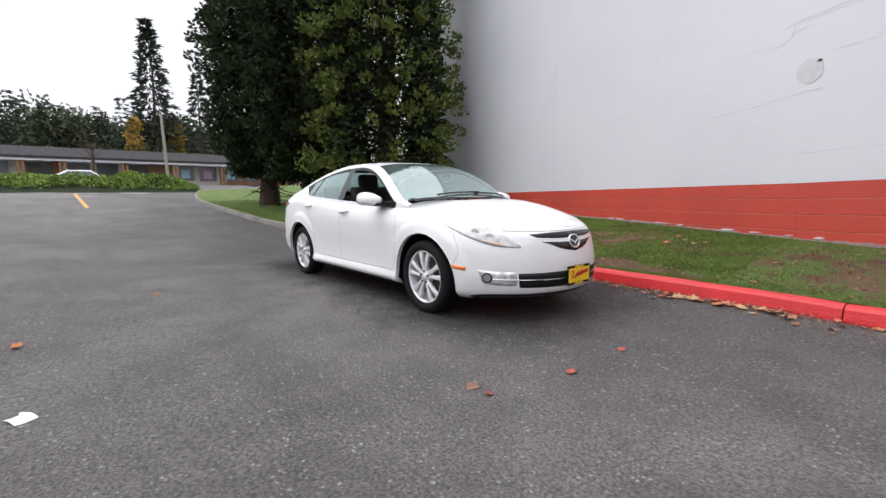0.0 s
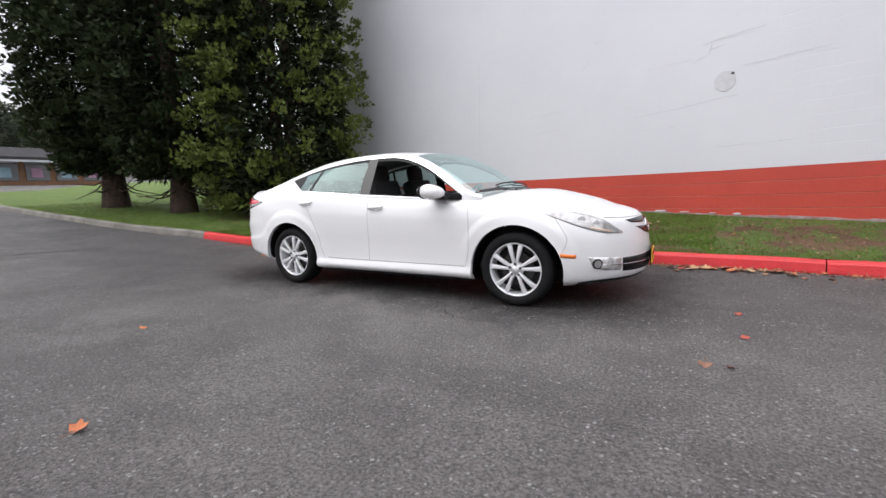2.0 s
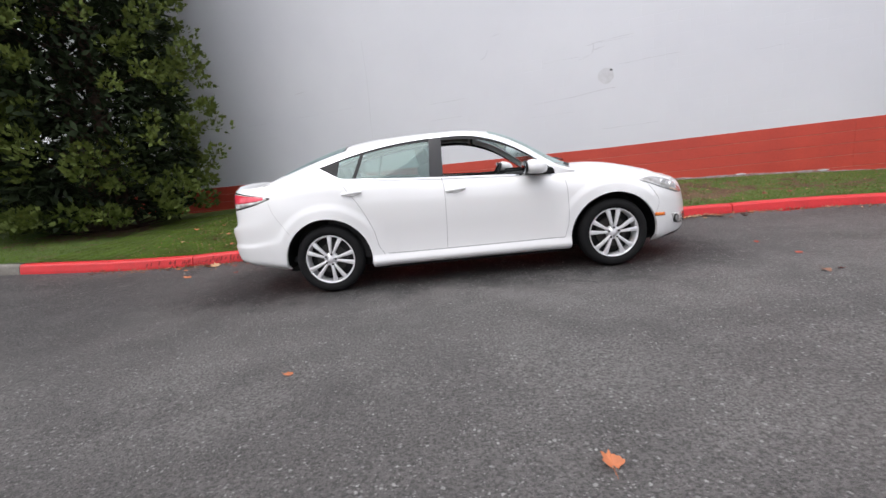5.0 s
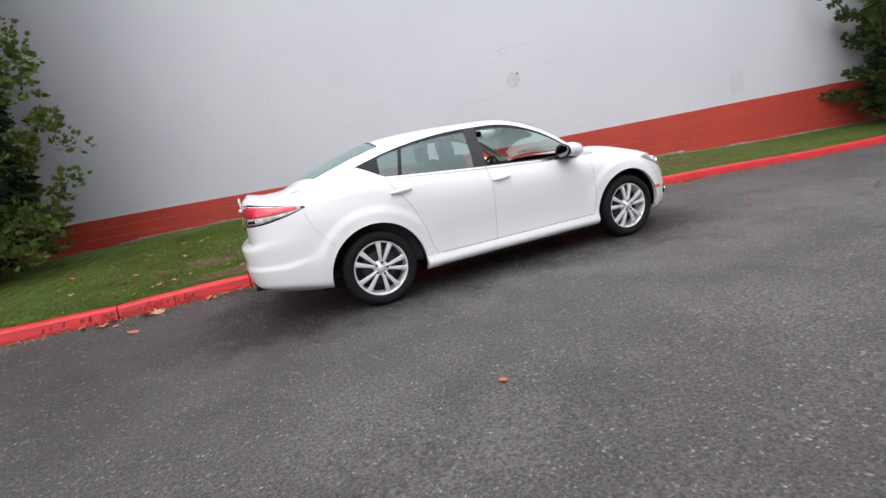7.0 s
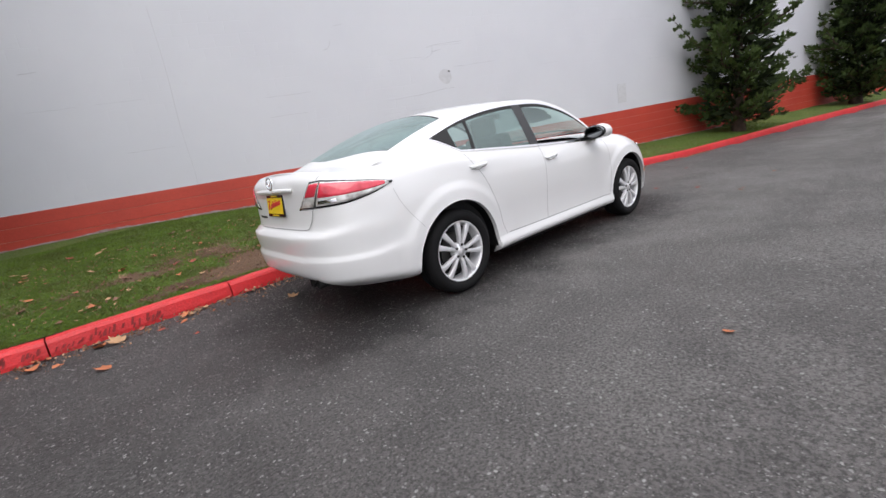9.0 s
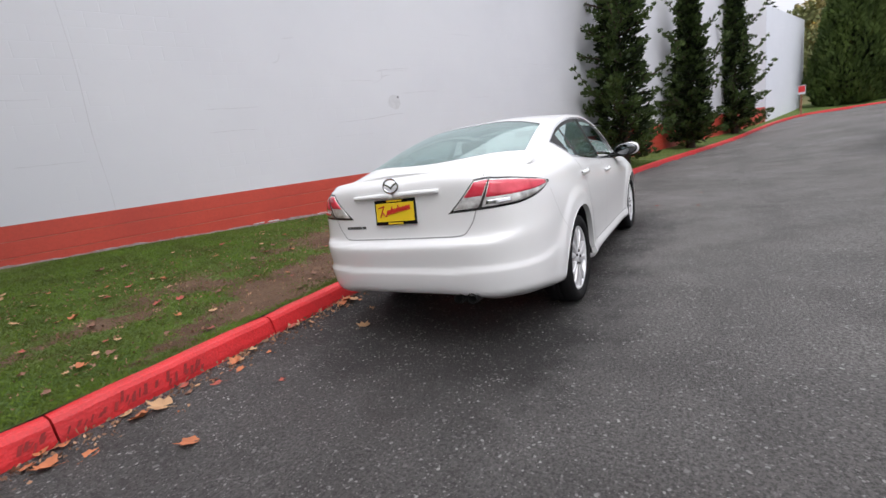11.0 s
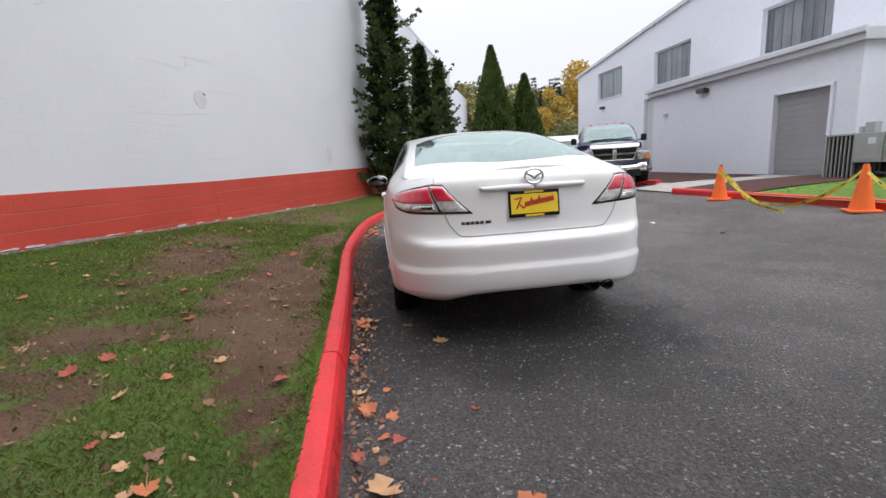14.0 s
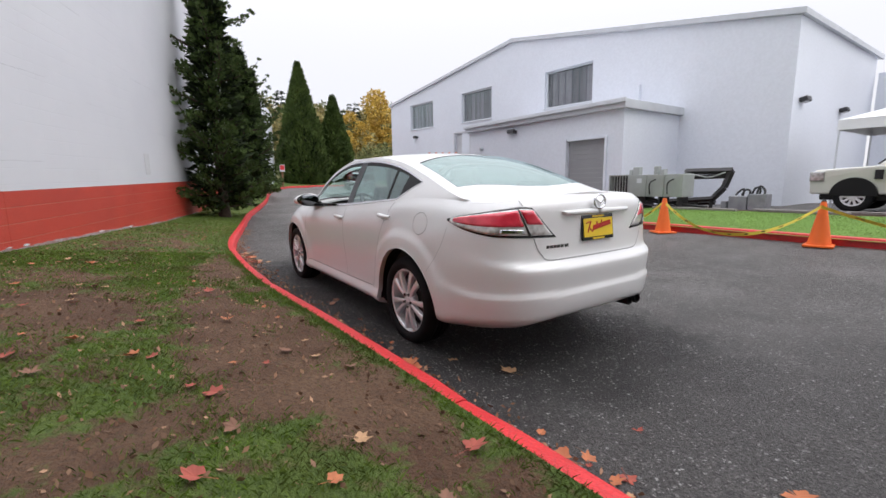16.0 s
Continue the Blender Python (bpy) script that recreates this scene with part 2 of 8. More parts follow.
def make_asphalt():
    """Worn asphalt: grey binder, pale stones of several sizes, broad darker and paler patches, faint wheel tracks,
    kerbside dampness with the car's shade painted in.
    """
    m, n, l, b, co = node_chain("asphalt")
    base = mix_node(n, l, noise_node(n, l, co, 0.35, 5, 0.6), (0.215, 0.204, 0.197), (0.32, 0.304, 0.294))
    base = mix_node(n, l, noise_node(n, l, co, 2.2, 4, 0.6, 0.4, 0.7, (0, 0.45)), base, (0.11, 0.104, 0.102))
    # wheel tracks along the road
    st = n.new("ShaderNodeMapping")
    st.inputs["Scale"].default_value = (0.12, 1.1, 1.0)
    st.inputs["Rotation"].default_value = (0, 0, radians(12))
    l.new(co, st.inputs["Vector"])
    base = mix_node(n, l, noise_node(n, l, st.outputs[0], 1.0, 3, 0.5, 0.5, 0.66, (0, 0.35)), base, (0.12, 0.114, 0.11))
    base = mix_node(n, l, noise_node(n, l, co, 60, 4, 0.75, 0.42, 0.6, (0, 0.75)), base, (0.055, 0.053, 0.052))
    damp_shade = damp_shade_node(n, l, co)
    base = mix_node(n, l, damp_shade, base, (0.03, 0.029, 0.03))
    warp = n.new("ShaderNodeTexNoise")
    warp.inputs["Scale"].default_value = 40
    l.new(co, warp.inputs["Vector"])
    bent = n.new("ShaderNodeVectorMath")
    bent.operation = "MULTIPLY_ADD"
    bent.inputs[1].default_value = (0.022, 0.022, 0.022)
    l.new(warp.outputs["Color"], bent.inputs[0])
    l.new(co, bent.inputs[2])
    patchy = noise_node(n, l, co, 7, 3, 0.6, 0.35, 0.65, (0.35, 1.0))
    for scale, lo, amt, col in ((140, 0.6, 0.6, (0.34, 0.33, 0.32)), (80, 0.73, 0.8, (0.49, 0.48, 0.46)), (45, 0.84, 0.95, (0.58, 0.57, 0.55)), (28, 0.92, 0.85, (0.54, 0.53, 0.51))):
        v = n.new("ShaderNodeTexVoronoi")
        v.inputs["Scale"].default_value = scale
        l.new(bent.outputs[0], v.inputs["Vector"])
        sep = n.new("ShaderNodeSeparateColor")
        l.new(v.outputs["Color"], sep.inputs[0])
        pick = ramp_node(n, l, sep.outputs[0], lo, lo + 0.14, (0.0, amt))
        near = ramp_node(n, l, v.outputs["Distance"], 0.4, 0.26)
        base = mix_node(n, l, math_node(n, l, "MULTIPLY", math_node(n, l, "MULTIPLY", pick, near), patchy), base, col)
    l.new(base, b.inputs["Base Color"])
    rough = noise_node(n, l, co, 0.5, 4, 0.6, 0.35, 0.65, (0.5, 0.75))
    l.new(math_node(n, l, "SUBTRACT", rough, math_node(n, l, "MULTIPLY", damp_shade, 0.05)), b.inputs["Roughness"])
    b.inputs["Specular IOR Level"].default_value = 0.3
    bump_node(n, l, noise_node(n, l, co, 80, 3, 0.7, 0.2, 0.8), 1.0, 0.03, b)
    return m


def make_wall_white():
    """White paint over concrete blocks: faint courses, patchy coats, hairline grime."""
    m, n, l, b, co = node_chain("white_block_paint")
    base = mix_node(n, l, noise_node(n, l, co, 0.45, 4, 0.55), (0.705, 0.71, 0.75), (0.66, 0.665, 0.71))
    base = mix_node(n, l, noise_node(n, l, co, 9, 5, 0.7, 0.62, 0.78, (0, 0.35)), base, (0.6, 0.6, 0.62))
    l.new(base, b.inputs["Base Color"])
    b.inputs["Roughness"].default_value = 0.5
    br = n.new("ShaderNodeTexBrick")
    br.inputs["Scale"].default_value = 1.0
    br.inputs["Brick Width"].default_value, br.inputs["Row Height"].default_value = 0.41, 0.203
    br.inputs["Mortar Size"].default_value, br.inputs["Mortar Smooth"].default_value = 0.006, 0.6
    br.inputs["Color1"].default_value = br.inputs["Color2"].default_value = (1, 1, 1, 1)
    br.inputs["Mortar"].default_value = (0, 0, 0, 1)
    sw = n.new("ShaderNodeVectorMath")
    sw.operation = "DOT_PRODUCT"
    sw.inputs[1].default_value = (0.9517, -0.3068, 0)
    l.new(co, sw.inputs[0])
    sp = n.new("ShaderNodeSeparateXYZ")
    l.new(co, sp.inputs[0])
    lift = n.new("ShaderNodeMath")
    lift.operation = "MULTIPLY_ADD"
    lift.inputs[1].default_value = -0.0195
    l.new(sw.outputs["Value"], lift.inputs[0])
    l.new(sp.outputs[2], lift.inputs[2])
    cb = n.new("ShaderNodeCombineXYZ")
    l.new(sw.outputs["Value"], cb.inputs[0])
    l.new(lift.outputs[0], cb.inputs[1])
    l.new(cb.outputs[0], br.inputs["Vector"])
    fade = noise_node(n, l, co, 0.8, 3, 0.5, 0.42, 0.62, (0.0, 1.0))
    h = mix_node(n, l, fade, (1, 1, 1), br.outputs["Color"])
    h = mix_node(n, l, 0.06, h, noise_node(n, l, co, 60, 3, 0.6, 0.2, 0.8), "ADD")
    bump_node(n, l, h, 0.4, 0.005, b)
    return m


def make_verge():
    """Grass and bare soil by the mesh's own layer of wear."""
    m, n, l, b, co = node_chain("verge_soil_and_turf")
    at = n.new("ShaderNodeAttribute")
    at.attribute_name = "bare"
    jit = noise_node(n, l, co, 5, 6, 0.7, 0.3, 0.7, (-0.5, 0.5))
    ad = n.new("ShaderNodeMath")
    l.new(at.outputs["Fac"], ad.inputs[0])
    l.new(jit, ad.inputs[1])
    st = n.new("ShaderNodeMapRange")
    st.inputs["From Min"].default_value, st.inputs["From Max"].default_value = 0.35, 0.65
    l.new(ad.outputs[0], st.inputs["Value"])
    turf = mix_node(n, l, noise_node(n, l, co, 1.4, 4, 0.6), (0.085, 0.15, 0.022), (0.13, 0.185, 0.033))
    turf = mix_node(n, l, noise_node(n, l, co, 38, 3, 0.7, 0.45, 0.65, (0, 0.6)), turf, (0.05, 0.085, 0.016))
    soil = mix_node(n, l, noise_node(n, l, co, 2.0, 5, 0.6), (0.115, 0.053, 0.027), (0.2, 0.114, 0.064))
    soil = mix_node(n, l, noise_node(n, l, co, 42, 4, 0.7, 0.42, 0.65, (0, 0.6)), soil, (0.075, 0.045, 0.03))
    l.new(mix_node(n, l, st.outputs[0], turf, soil), b.inputs["Base Color"])
    b.inputs["Roughness"].default_value = 0.9
    bump_node(n, l, noise_node(n, l, co, 35, 5, 0.7, 0.2, 0.8), 1.0, 0.03, b)
    return m


asphalt, wall_white, verge_mat = make_asphalt(), make_wall_white(), make_verge()

# ground: one sheet, fine near the car and coarse out to the horizon
def axis_steps(near_lo, near_hi, step, far):
    a = list(np.arange(near_lo, near_hi + 1e-6, step))
    v, s = near_hi, step
    while v < far:
        s *= 1.3
        v += s
        a.append(v)
    v, s = near_lo, step
    while v > -far:
        s *= 1.3
        v -= s
        a.insert(0, v)
    return a


gx, gy = axis_steps(-24, 30, 0.5, 1800), axis_steps(-14, 9, 0.5, 1800)
gv = []
for yy in gy:
    for xx in gx:
        z = road_z(xx, yy)
        d, i = kerb_near(xx, yy) if (-46 < xx < 42 and -30 < yy < 30) else (0, 0)
        gv.append((xx, yy, z - (0.25 if d > 0.35 else 0)))
nx = len(gx)
gf = [(j * nx + i, j * nx + i + 1, (j + 1) * nx + i + 1, (j + 1) * nx + i) for j in range(len(gy) - 1) for i in range(nx - 1)]
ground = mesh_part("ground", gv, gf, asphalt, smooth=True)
tagged(ground, "worn grey asphalt of a sloping service road", "ground", kind="structure")

# grass verge between the kerb and the wall
def bareness(x, y, d):
    """How worn the turf is at a place: 0 grown over, 1 bare soil."""
    v = 0.3 * noise.noise((x * 0.7, y * 0.7, 1.7)) + 0.32 * noise.noise((x * 1.9, y * 1.9, 5.1)) + 0.34 * noise.noise((x * 5.0, y * 5.0, 2.3))
    # trodden path along the kerb
    if -4.2 < x < 4:
        edge = float(np.interp(x, [-3.9, -3.5, -3.1, -2.5, -1.7, -0.8, 0.2, 1.2, 2.4, 3.4], [0.1, 0.3, 0.5, 0.72, 1.05, 0.98, 0.84, 0.72, 0.5, 0.12]))
        v += 0.85 / (1 + math.exp((d - edge) / 0.07)) / (1 + math.exp((0.14 - d) / 0.045))
        v -= 0.7 * math.exp(-((x - 0.1) / 0.5) ** 2 - ((d - 0.42) / 0.1) ** 2)
    # worn places farther in
    for cx, cy, rx, ry, k in ((0.2, 3.15, 1.6, 0.65, 0.95), (-0.4, 2.6, 0.5, 0.35, 0.5), (-2.2, 2.45, 0.2, 0.4, 0.6), (-3.1, 2.4, 0.42, 0.35, 0.75), (-2.5, 2.75, 0.35, 0.25, 0.5), (-4.0, 2.6, 0.5, 0.3, 0.5),
                              (3.7, 2.85, 1.2, 0.4, 0.6), (4.6, 2.2, 1.6, 0.45, 0.7), (6.4, 1.75, 0.9, 0.3, 0.5), (-7.6, 4.0, 1.6, 1.5, 0.7)):
        v += k * math.exp(-((x - cx) / rx) ** 2 - ((y - cy) / ry) ** 2)
    v -= 0.3 * math.exp(-((x - 8.5) / 2.0) ** 2)
    if x < -9:
        v -= 0.25
    return min(max(v, 0), 1)


kp, kidx = [], []
for i in range(len(KERB) - 1):
    reps = 4 if -9 < KERB[i][0] < 9 and KERB[i][1] > -2 else 1
    for r in range(reps):
        kp.append(lerp(KERB[i], KERB[i + 1], r / reps))
        kidx.append(i)
kp = np.array(kp)
cols = [0.09] + list(np.arange(0.14, 4.6, 0.14)) + [5, 5.5, 6.2, 7, 8, 10, 12]
vv, vf, bare_v = [], [], []
for n_, p in enumerate(kp):
    j = min(max(n_, 6), len(kp) - 7)
    t = kp[j + 6] - kp[j - 6]
    nn = np.array((-t[1], t[0])) / np.linalg.norm(t)
    for c in cols:
        q = p + nn * c
        vv.append((q[0], q[1], verge_z(q[0], q[1], c, kidx[n_])))
        bare_v.append(bareness(q[0], q[1], c))
w_ = len(cols)
for a in range(len(kp) - 1):
    for b in range(w_ - 1):
        vf.append((a * w_ + b, (a + 1) * w_ + b, (a + 1) * w_ + b + 1, a * w_ + b + 1))
verge = mesh_part("verge", vv, vf, verge_mat, smooth=True)
verge.data.attributes.new("bare", "FLOAT", "POINT").data.foreach_set("value", bare_v)
tagged(verge, "patchy green grass verge with bare brown soil", "grass", kind="structure")

# kerb stones
kerb_parent = new("kerb")
tagged(kerb_parent, "concrete kerb, red painted along the fire lane", "kerb", kind="structure")
arc = np.concatenate([[0], np.cumsum(np.linalg.norm(np.diff(KERB, axis=0), axis=1))])


def along(x):
    """Length along the kerb at plan x, for the stretch beside the road."""
    i = int(np.argmin(np.abs(KERB[:, 0] - x) + 50 * (KERB[:, 1] < -9)))
    return arc[i]


def kerb_at(s):
    x, y = np.interp(s, arc, KERB[:, 0]), np.interp(s, arc, KERB[:, 1])
    x2, y2 = np.interp(s + 0.05, arc, KERB[:, 0]), np.interp(s + 0.05, arc, KERB[:, 1])
    x1, y1 = np.interp(s - 0.05, arc, KERB[:, 0]), np.interp(s - 0.05, arc, KERB[:, 1])
    t = np.array((x2 - x1, y2 - y1))
    t /= np.linalg.norm(t)
    return np.array((x, y)), np.array((-t[1], t[0]))


def kerb_stone(s0, s1, mat, rng):
    prof = [(-0.035, -0.14), (-0.03, 0.015), (-0.012, 0.1), (0.005, 0.124), (0.03, 0.132), (0.09, 0.134), (0.112, 0.127), (0.122, 0.1), (0.122, -0.14)]
    n = max(2, int((s1 - s0) / 0.25) + 1)
    verts, faces = [], []
    w0 = rng.uniform(-0.004, 0.004)
    for a in range(n):
        s = lerp(s0 + 0.006, s1 - 0.006, a / (n - 1))
        p, nn = kerb_at(s)
        end = 0.006 if a in (0, n - 1) else 0
        for o, h in prof:
            q = p + nn * (o + w0 + (end if o < 0.05 else -end))
            z = road_z(*p) + h - (end if h > 0.05 else 0) + 0.003 * noise.noise((q[0] * 5, q[1] * 5, h * 9))
            verts.append((q[0], q[1], z))
    m = len(prof)
    for a in range(n - 1):
        for b in range(m - 1):
            faces.append((a * m + b, a * m + b + 1, (a + 1) * m + b + 1, (a + 1) * m + b))
    faces.append(tuple(range(m - 1, -1, -1)))
    faces.append(tuple((n - 1) * m + b for b in range(m)))
    return mesh_part("kerb_stone", verts, faces, mat, kerb_parent)


rng = random.Random(5)
cuts = [0.3]
while cuts[-1] < along(-6.6) - 2:
    cuts.append(cuts[-1] + 1.9)
cuts = cuts[:-1]
for x in (-6.6, -3.95, -2.56, 0.6, 4.0):
    cuts.append(along(x))
while cuts[-1] < arc[-1] - 3:
    cuts.append(cuts[-1] + 2.9)
for a, b in zip(cuts, cuts[1:]):
    kerb_stone(a, b, old_concrete if a < along(-6.6) - 0.5 else red_paint, rng)

# dark rubber scuffs on the road face of the kerb behind the car
scuff_mat = material("rubber_scuff", (0.2, 0.018, 0.018), 0.7, dark=(0.36, 0.025, 0.025), scale=40, amount=0.8)
sv, sf = [], []
for k in range(44):
    s0 = along(-3.25) - rng.uniform(0, 1) ** 1.2 * 1.5
    h0 = rng.uniform(0.01, 0.05)
    h1 = h0 + rng.uniform(0.02, 0.06)
    w = rng.uniform(0.008, 0.02)
    base = len(sv)
    for ds, h in ((0, h0), (w, h0), (w + 0.02, h1), (0.02, h1)):
        p, nn = kerb_at(s0 + ds)
        q = p + nn * (lerp(-0.0305, -0.012, (h - 0.015) / 0.085) - 0.0065)
        sv.append((q[0], q[1], road_z(*p) + h))
    sf.append((base, base + 1, base + 2, base + 3))
scuffs = mesh_part("rubber_scuffs", sv, sf, scuff_mat, kerb_parent)
tagged(scuffs, kind="stuff")

# ---- long painted block wall ----
def wall_pt(s, z, out=0.0):
    """A place on the wall: s along it, z over its own level, out towards the road."""
    p = WALL_A + WALL_D * s - WALL_N * out
    return (p[0], p[1], z + TILT * s)


def wall_rise(s):
    """The courses climb with the road ahead and lie level behind."""
    return TILT * s if s > 0 else 0.003 * s


def wall_box(bm, s0, s1, z0, z1, o0, o1, bevel=0.0):
    vs = [bm.verts.new(wall_pt(s, z - TILT * s + wall_rise(s), o)) for s, z, o in ((s0, z0, o0), (s1, z0, o0), (s1, z0, o1), (s0, z0, o1), (s0, z1, o0), (s1, z1, o0), (s1, z1, o1), (s0, z1, o1))]
    fs = [bm.faces.new([vs[i] for i in f]) for f in ((0, 1, 2, 3), (7, 6, 5, 4), (0, 4, 5, 1), (1, 5, 6, 2), (2, 6, 7, 3), (3, 7, 4, 0))]
    bmesh.ops.recalc_face_normals(bm, faces=fs)
    if bevel:
        bmesh.ops.bevel(bm, geom=list({e for f in fs for e in f.edges}), offset=bevel, segments=1, affect="EDGES")


S0, S1, RED, TOP = -16.0, 29.6, 1.172, 7.9
bm = bmesh.new()
wall_box(bm, S0, 0, RED + 0.003, TOP, 0, -0.3)
wall_box(bm, 0, S1, RED + 0.003, TOP, 0, -0.3)
wall_long = part("wall_long", bm, wall_white)
tagged(wall_long, "long white painted concrete block wall", "wall", kind="structure")
bm = bmesh.new()
wall_box(bm, S0, 0, TOP, TOP + 0.12, 0.03, -0.33)
wall_box(bm, 0, S1, TOP, TOP + 0.12, 0.03, -0.33)
tagged(part("trim_coping", bm, blue_wall), "grey metal coping along the wall top", "trim", kind="structure")
bm = bmesh.new()
wall_box(bm, S0, 0, -0.9, RED, -0.004, -0.3)
wall_box(bm, 0, S1, -0.9, RED, -0.004, -0.3)
wall_base = part("wall_base", bm, mortar)
tagged(wall_base, "brick red painted lower courses of block wall", "wall", kind="structure")
# the courses of the red band, long runs with their joints
rng = random.Random(11)
for row in range(7):
    z1 = RED - row * 0.203
    z0 = z1 - 0.203 + 0.008
    s = S0
    while s < S1 - 0.1:
        e = min(s + 4.0, S1)
        bm = bmesh.new()
        wall_box(bm, s, e, z0, z1 if row else RED, 0.002 + rng.uniform(0, 0.0015), -0.1, 0.003)
        part("block_course", bm, wall_red, wall_base)
        s = e
# far end: white return and the next, bluer building
bm = bmesh.new()
wall_box(bm, S1, 41.0, -1.6, 7.3, 0.02, -1.2)
wall_box(bm, 31.5, 33, -0.9, 6.6, -1.2, -14)
tagged(part("wall_far", bm, blue_wall), "pale blue plastered wall of the next building", "wall", kind="structure")
bm = bmesh.new()
wall_box(bm, S0 - 0.3, S0, -0.9, TOP, 0.0, -20)
tagged(part("wall_end", bm, wall_white), "white end wall of the block building", "wall", kind="structure")

# marks on the wall: a round plugged hole, a small hatch, cracks and missing paint
patch_mat = material("bare_plaster", (0.66, 0.66, 0.69), 0.85, dark=(0.58, 0.58, 0.6), scale=14, amount=0.8, bump=0.4, bump_scale=50)
crack_mat = material("hairline_crack", (0.62, 0.62, 0.655), 0.9, scale=20, amount=0.5)
hole_mat = material("dark_hole", (0.08, 0.08, 0.085), 0.9, scale=20)


def wall_plate(name, outline, mat, label, out=0.006):
    bm = bmesh.new()
    lo = [bm.verts.new(wall_pt(s, z, 0.0005)) for s, z in outline]
    hi = [bm.verts.new(wall_pt(s, z, out)) for s, z in outline]
    bm.faces.new(hi)
    n = len(outline)
    for i in range(n):
        bm.faces.new((lo[i], lo[(i + 1) % n], hi[(i + 1) % n], hi[i]))
    bmesh.ops.recalc_face_normals(bm, faces=bm.faces)
    return tagged(part(name, bm, mat), label, "wall mark", "marks on the wall")


rw = random.Random(3)
wall_plate("plugged_hole", [(0.0 + 0.15 * math.cos(a) * rw.uniform(0.9, 1.06), 2.55 + 0.15 * math.sin(a) * rw.uniform(0.9, 1.06)) for a in np.linspace(0, 2 * math.pi, 20)[:-1]], patch_mat, "round plastered patch on the white wall")
wall_plate("dark_notch", [(0.07, 2.63), (0.12, 2.625), (0.125, 2.65), (0.09, 2.665)], hole_mat, "small dark notch in the plaster", 0.008)
wall_plate("wall_hatch", [(4.82, 1.37), (5.1, 1.37), (5.1, 1.84), (4.82, 1.84)], patch_mat, "small grey repaired rectangle on the wall")


def crack(points, width=0.008):
    pts = spline(points, max(8, int(6 * sum(math.dist(a, b) for a, b in zip(points, points[1:])) + 6)))
    up, dn = [], []
    for i, (s, z) in enumerate(pts):
        w = width * rw.uniform(0.25, 1) * (0.3 if i in (0, len(pts) - 1) else 1)
        j = z + rw.uniform(-0.006, 0.006)
        t = pts[min(i + 1, len(pts) - 1)] - pts[max(i - 1, 0)]
        nn = np.array((-t[1], t[0])) / (np.linalg.norm(t) + 1e-6)
        up.append((s + nn[0] * w / 2, j + nn[1] * w / 2))
        dn.append((s - nn[0] * w / 2, j - nn[1] * w / 2))
    wall_plate("wall_crack", up + dn[::-1], crack_mat, "hairline crack in the white paint", 0.002)


crack([(-5.15, 4.2), (-5.13, 3.2), (-5.16, 2.3), (-5.14, 1.5), (-5.15, 1.2)], 0.01)
crack([(-1.4, 2.22), (-0.7, 2.24), (-0.05, 2.3), (0.2, 2.31)], 0.014)
crack([(-3.7, 2.21), (-3.3, 2.215), (-2.94, 2.21)], 0.01)
crack([(-2.2, 3.69), (-2.1, 3.7), (-2.0, 3.72)], 0.016)
crack([(-2.45, 3.28), (-2.35, 3.32), (-2.3, 3.43)], 0.016)
crack([(-7.1, 3.32), (-6.95, 3.33), (-6.85, 3.34)], 0.02)
crack([(-0.25, 3.06), (-0.15, 3.07), (0.0, 3.1)], 0.016)
crack([(-0.35, 3.16), (0.0, 3.2), (0.5, 3.22)], 0.014)
crack([(-0.5, 2.92), (-0.25, 3.0), (-0.2, 3.2)], 0.012)
crack([(0.2, 2.72), (0.8, 2.74), (1.3, 2.75)], 0.012)
for k in range(15):
    s, z = rw.uniform(-9, 7), 1.35 + 0.203 * rw.randint(0, 13)
    crack([(s, z), (s + rw.uniform(0.15, 0.5), z + rw.uniform(-0.01, 0.01)), (s + rw.uniform(0.5, 1.1), z)], rw.uniform(0.004, 0.011))
# pale flaked footing along the wall's base
footing_mat = material("bare_footing", (0.36, 0.32, 0.33), 0.9, dark=(0.26, 0.13, 0.12), scale=9, amount=0.9, fine=0.2, fine_scale=60, bump=0.4, bump_scale=40)
fv, ff = [], []
for k in range(241):
    s = lerp(-9.0, 9.0, k / 240)
    q = wall_pt(s, 0, 0.05)
    d, i = kerb_near(q[0], q[1])
    z = verge_z(q[0], q[1], d, i) - TILT * s
    h = 0.028 + 0.03 * noise.noise((s * 1.7, 0.3, 2.0)) + 0.018 * noise.noise((s * 9, 1.3, 2.0))
    for zz, o in ((z - 0.1, 0.016), (z + max(h, 0.004), 0.013), (z + max(h, 0.004) + 0.004, 0.0005)):
        fv.append(wall_pt(s, zz, o))
for k in range(240):
    ff += [(3 * k, 3 * k + 3, 3 * k + 4, 3 * k + 1), (3 * k + 1, 3 * k + 4, 3 * k + 5, 3 * k + 2)]
tagged(mesh_part("trim_footing", fv, ff, footing_mat), "bare grey concrete footing under the red courses", "trim", kind="structure")
for k in range(15):
    s = rw.uniform(-9, 6) if k > 9 else rw.uniform(-3.4, 0.5)
    q = wall_pt(s, 0, 0.05)
    d, i = kerb_near(q[0], q[1])
    z = verge_z(q[0], q[1], d, i) - TILT * s
    wd, ht = rw.uniform(0.05, 0.26), rw.uniform(0.006, 0.016)
    n = rw.randint(6, 9)
    wall_plate("flaked_paint", [(s + wd / 2 * math.cos(a) * rw.uniform(0.6, 1.1), z + 0.045 + ht * math.sin(a) * rw.uniform(0.6, 1.1)) for a in np.linspace(0, 2 * math.pi, n + 1)[:-1]], patch_mat, "flaked pale footing at the wall base", 0.02)

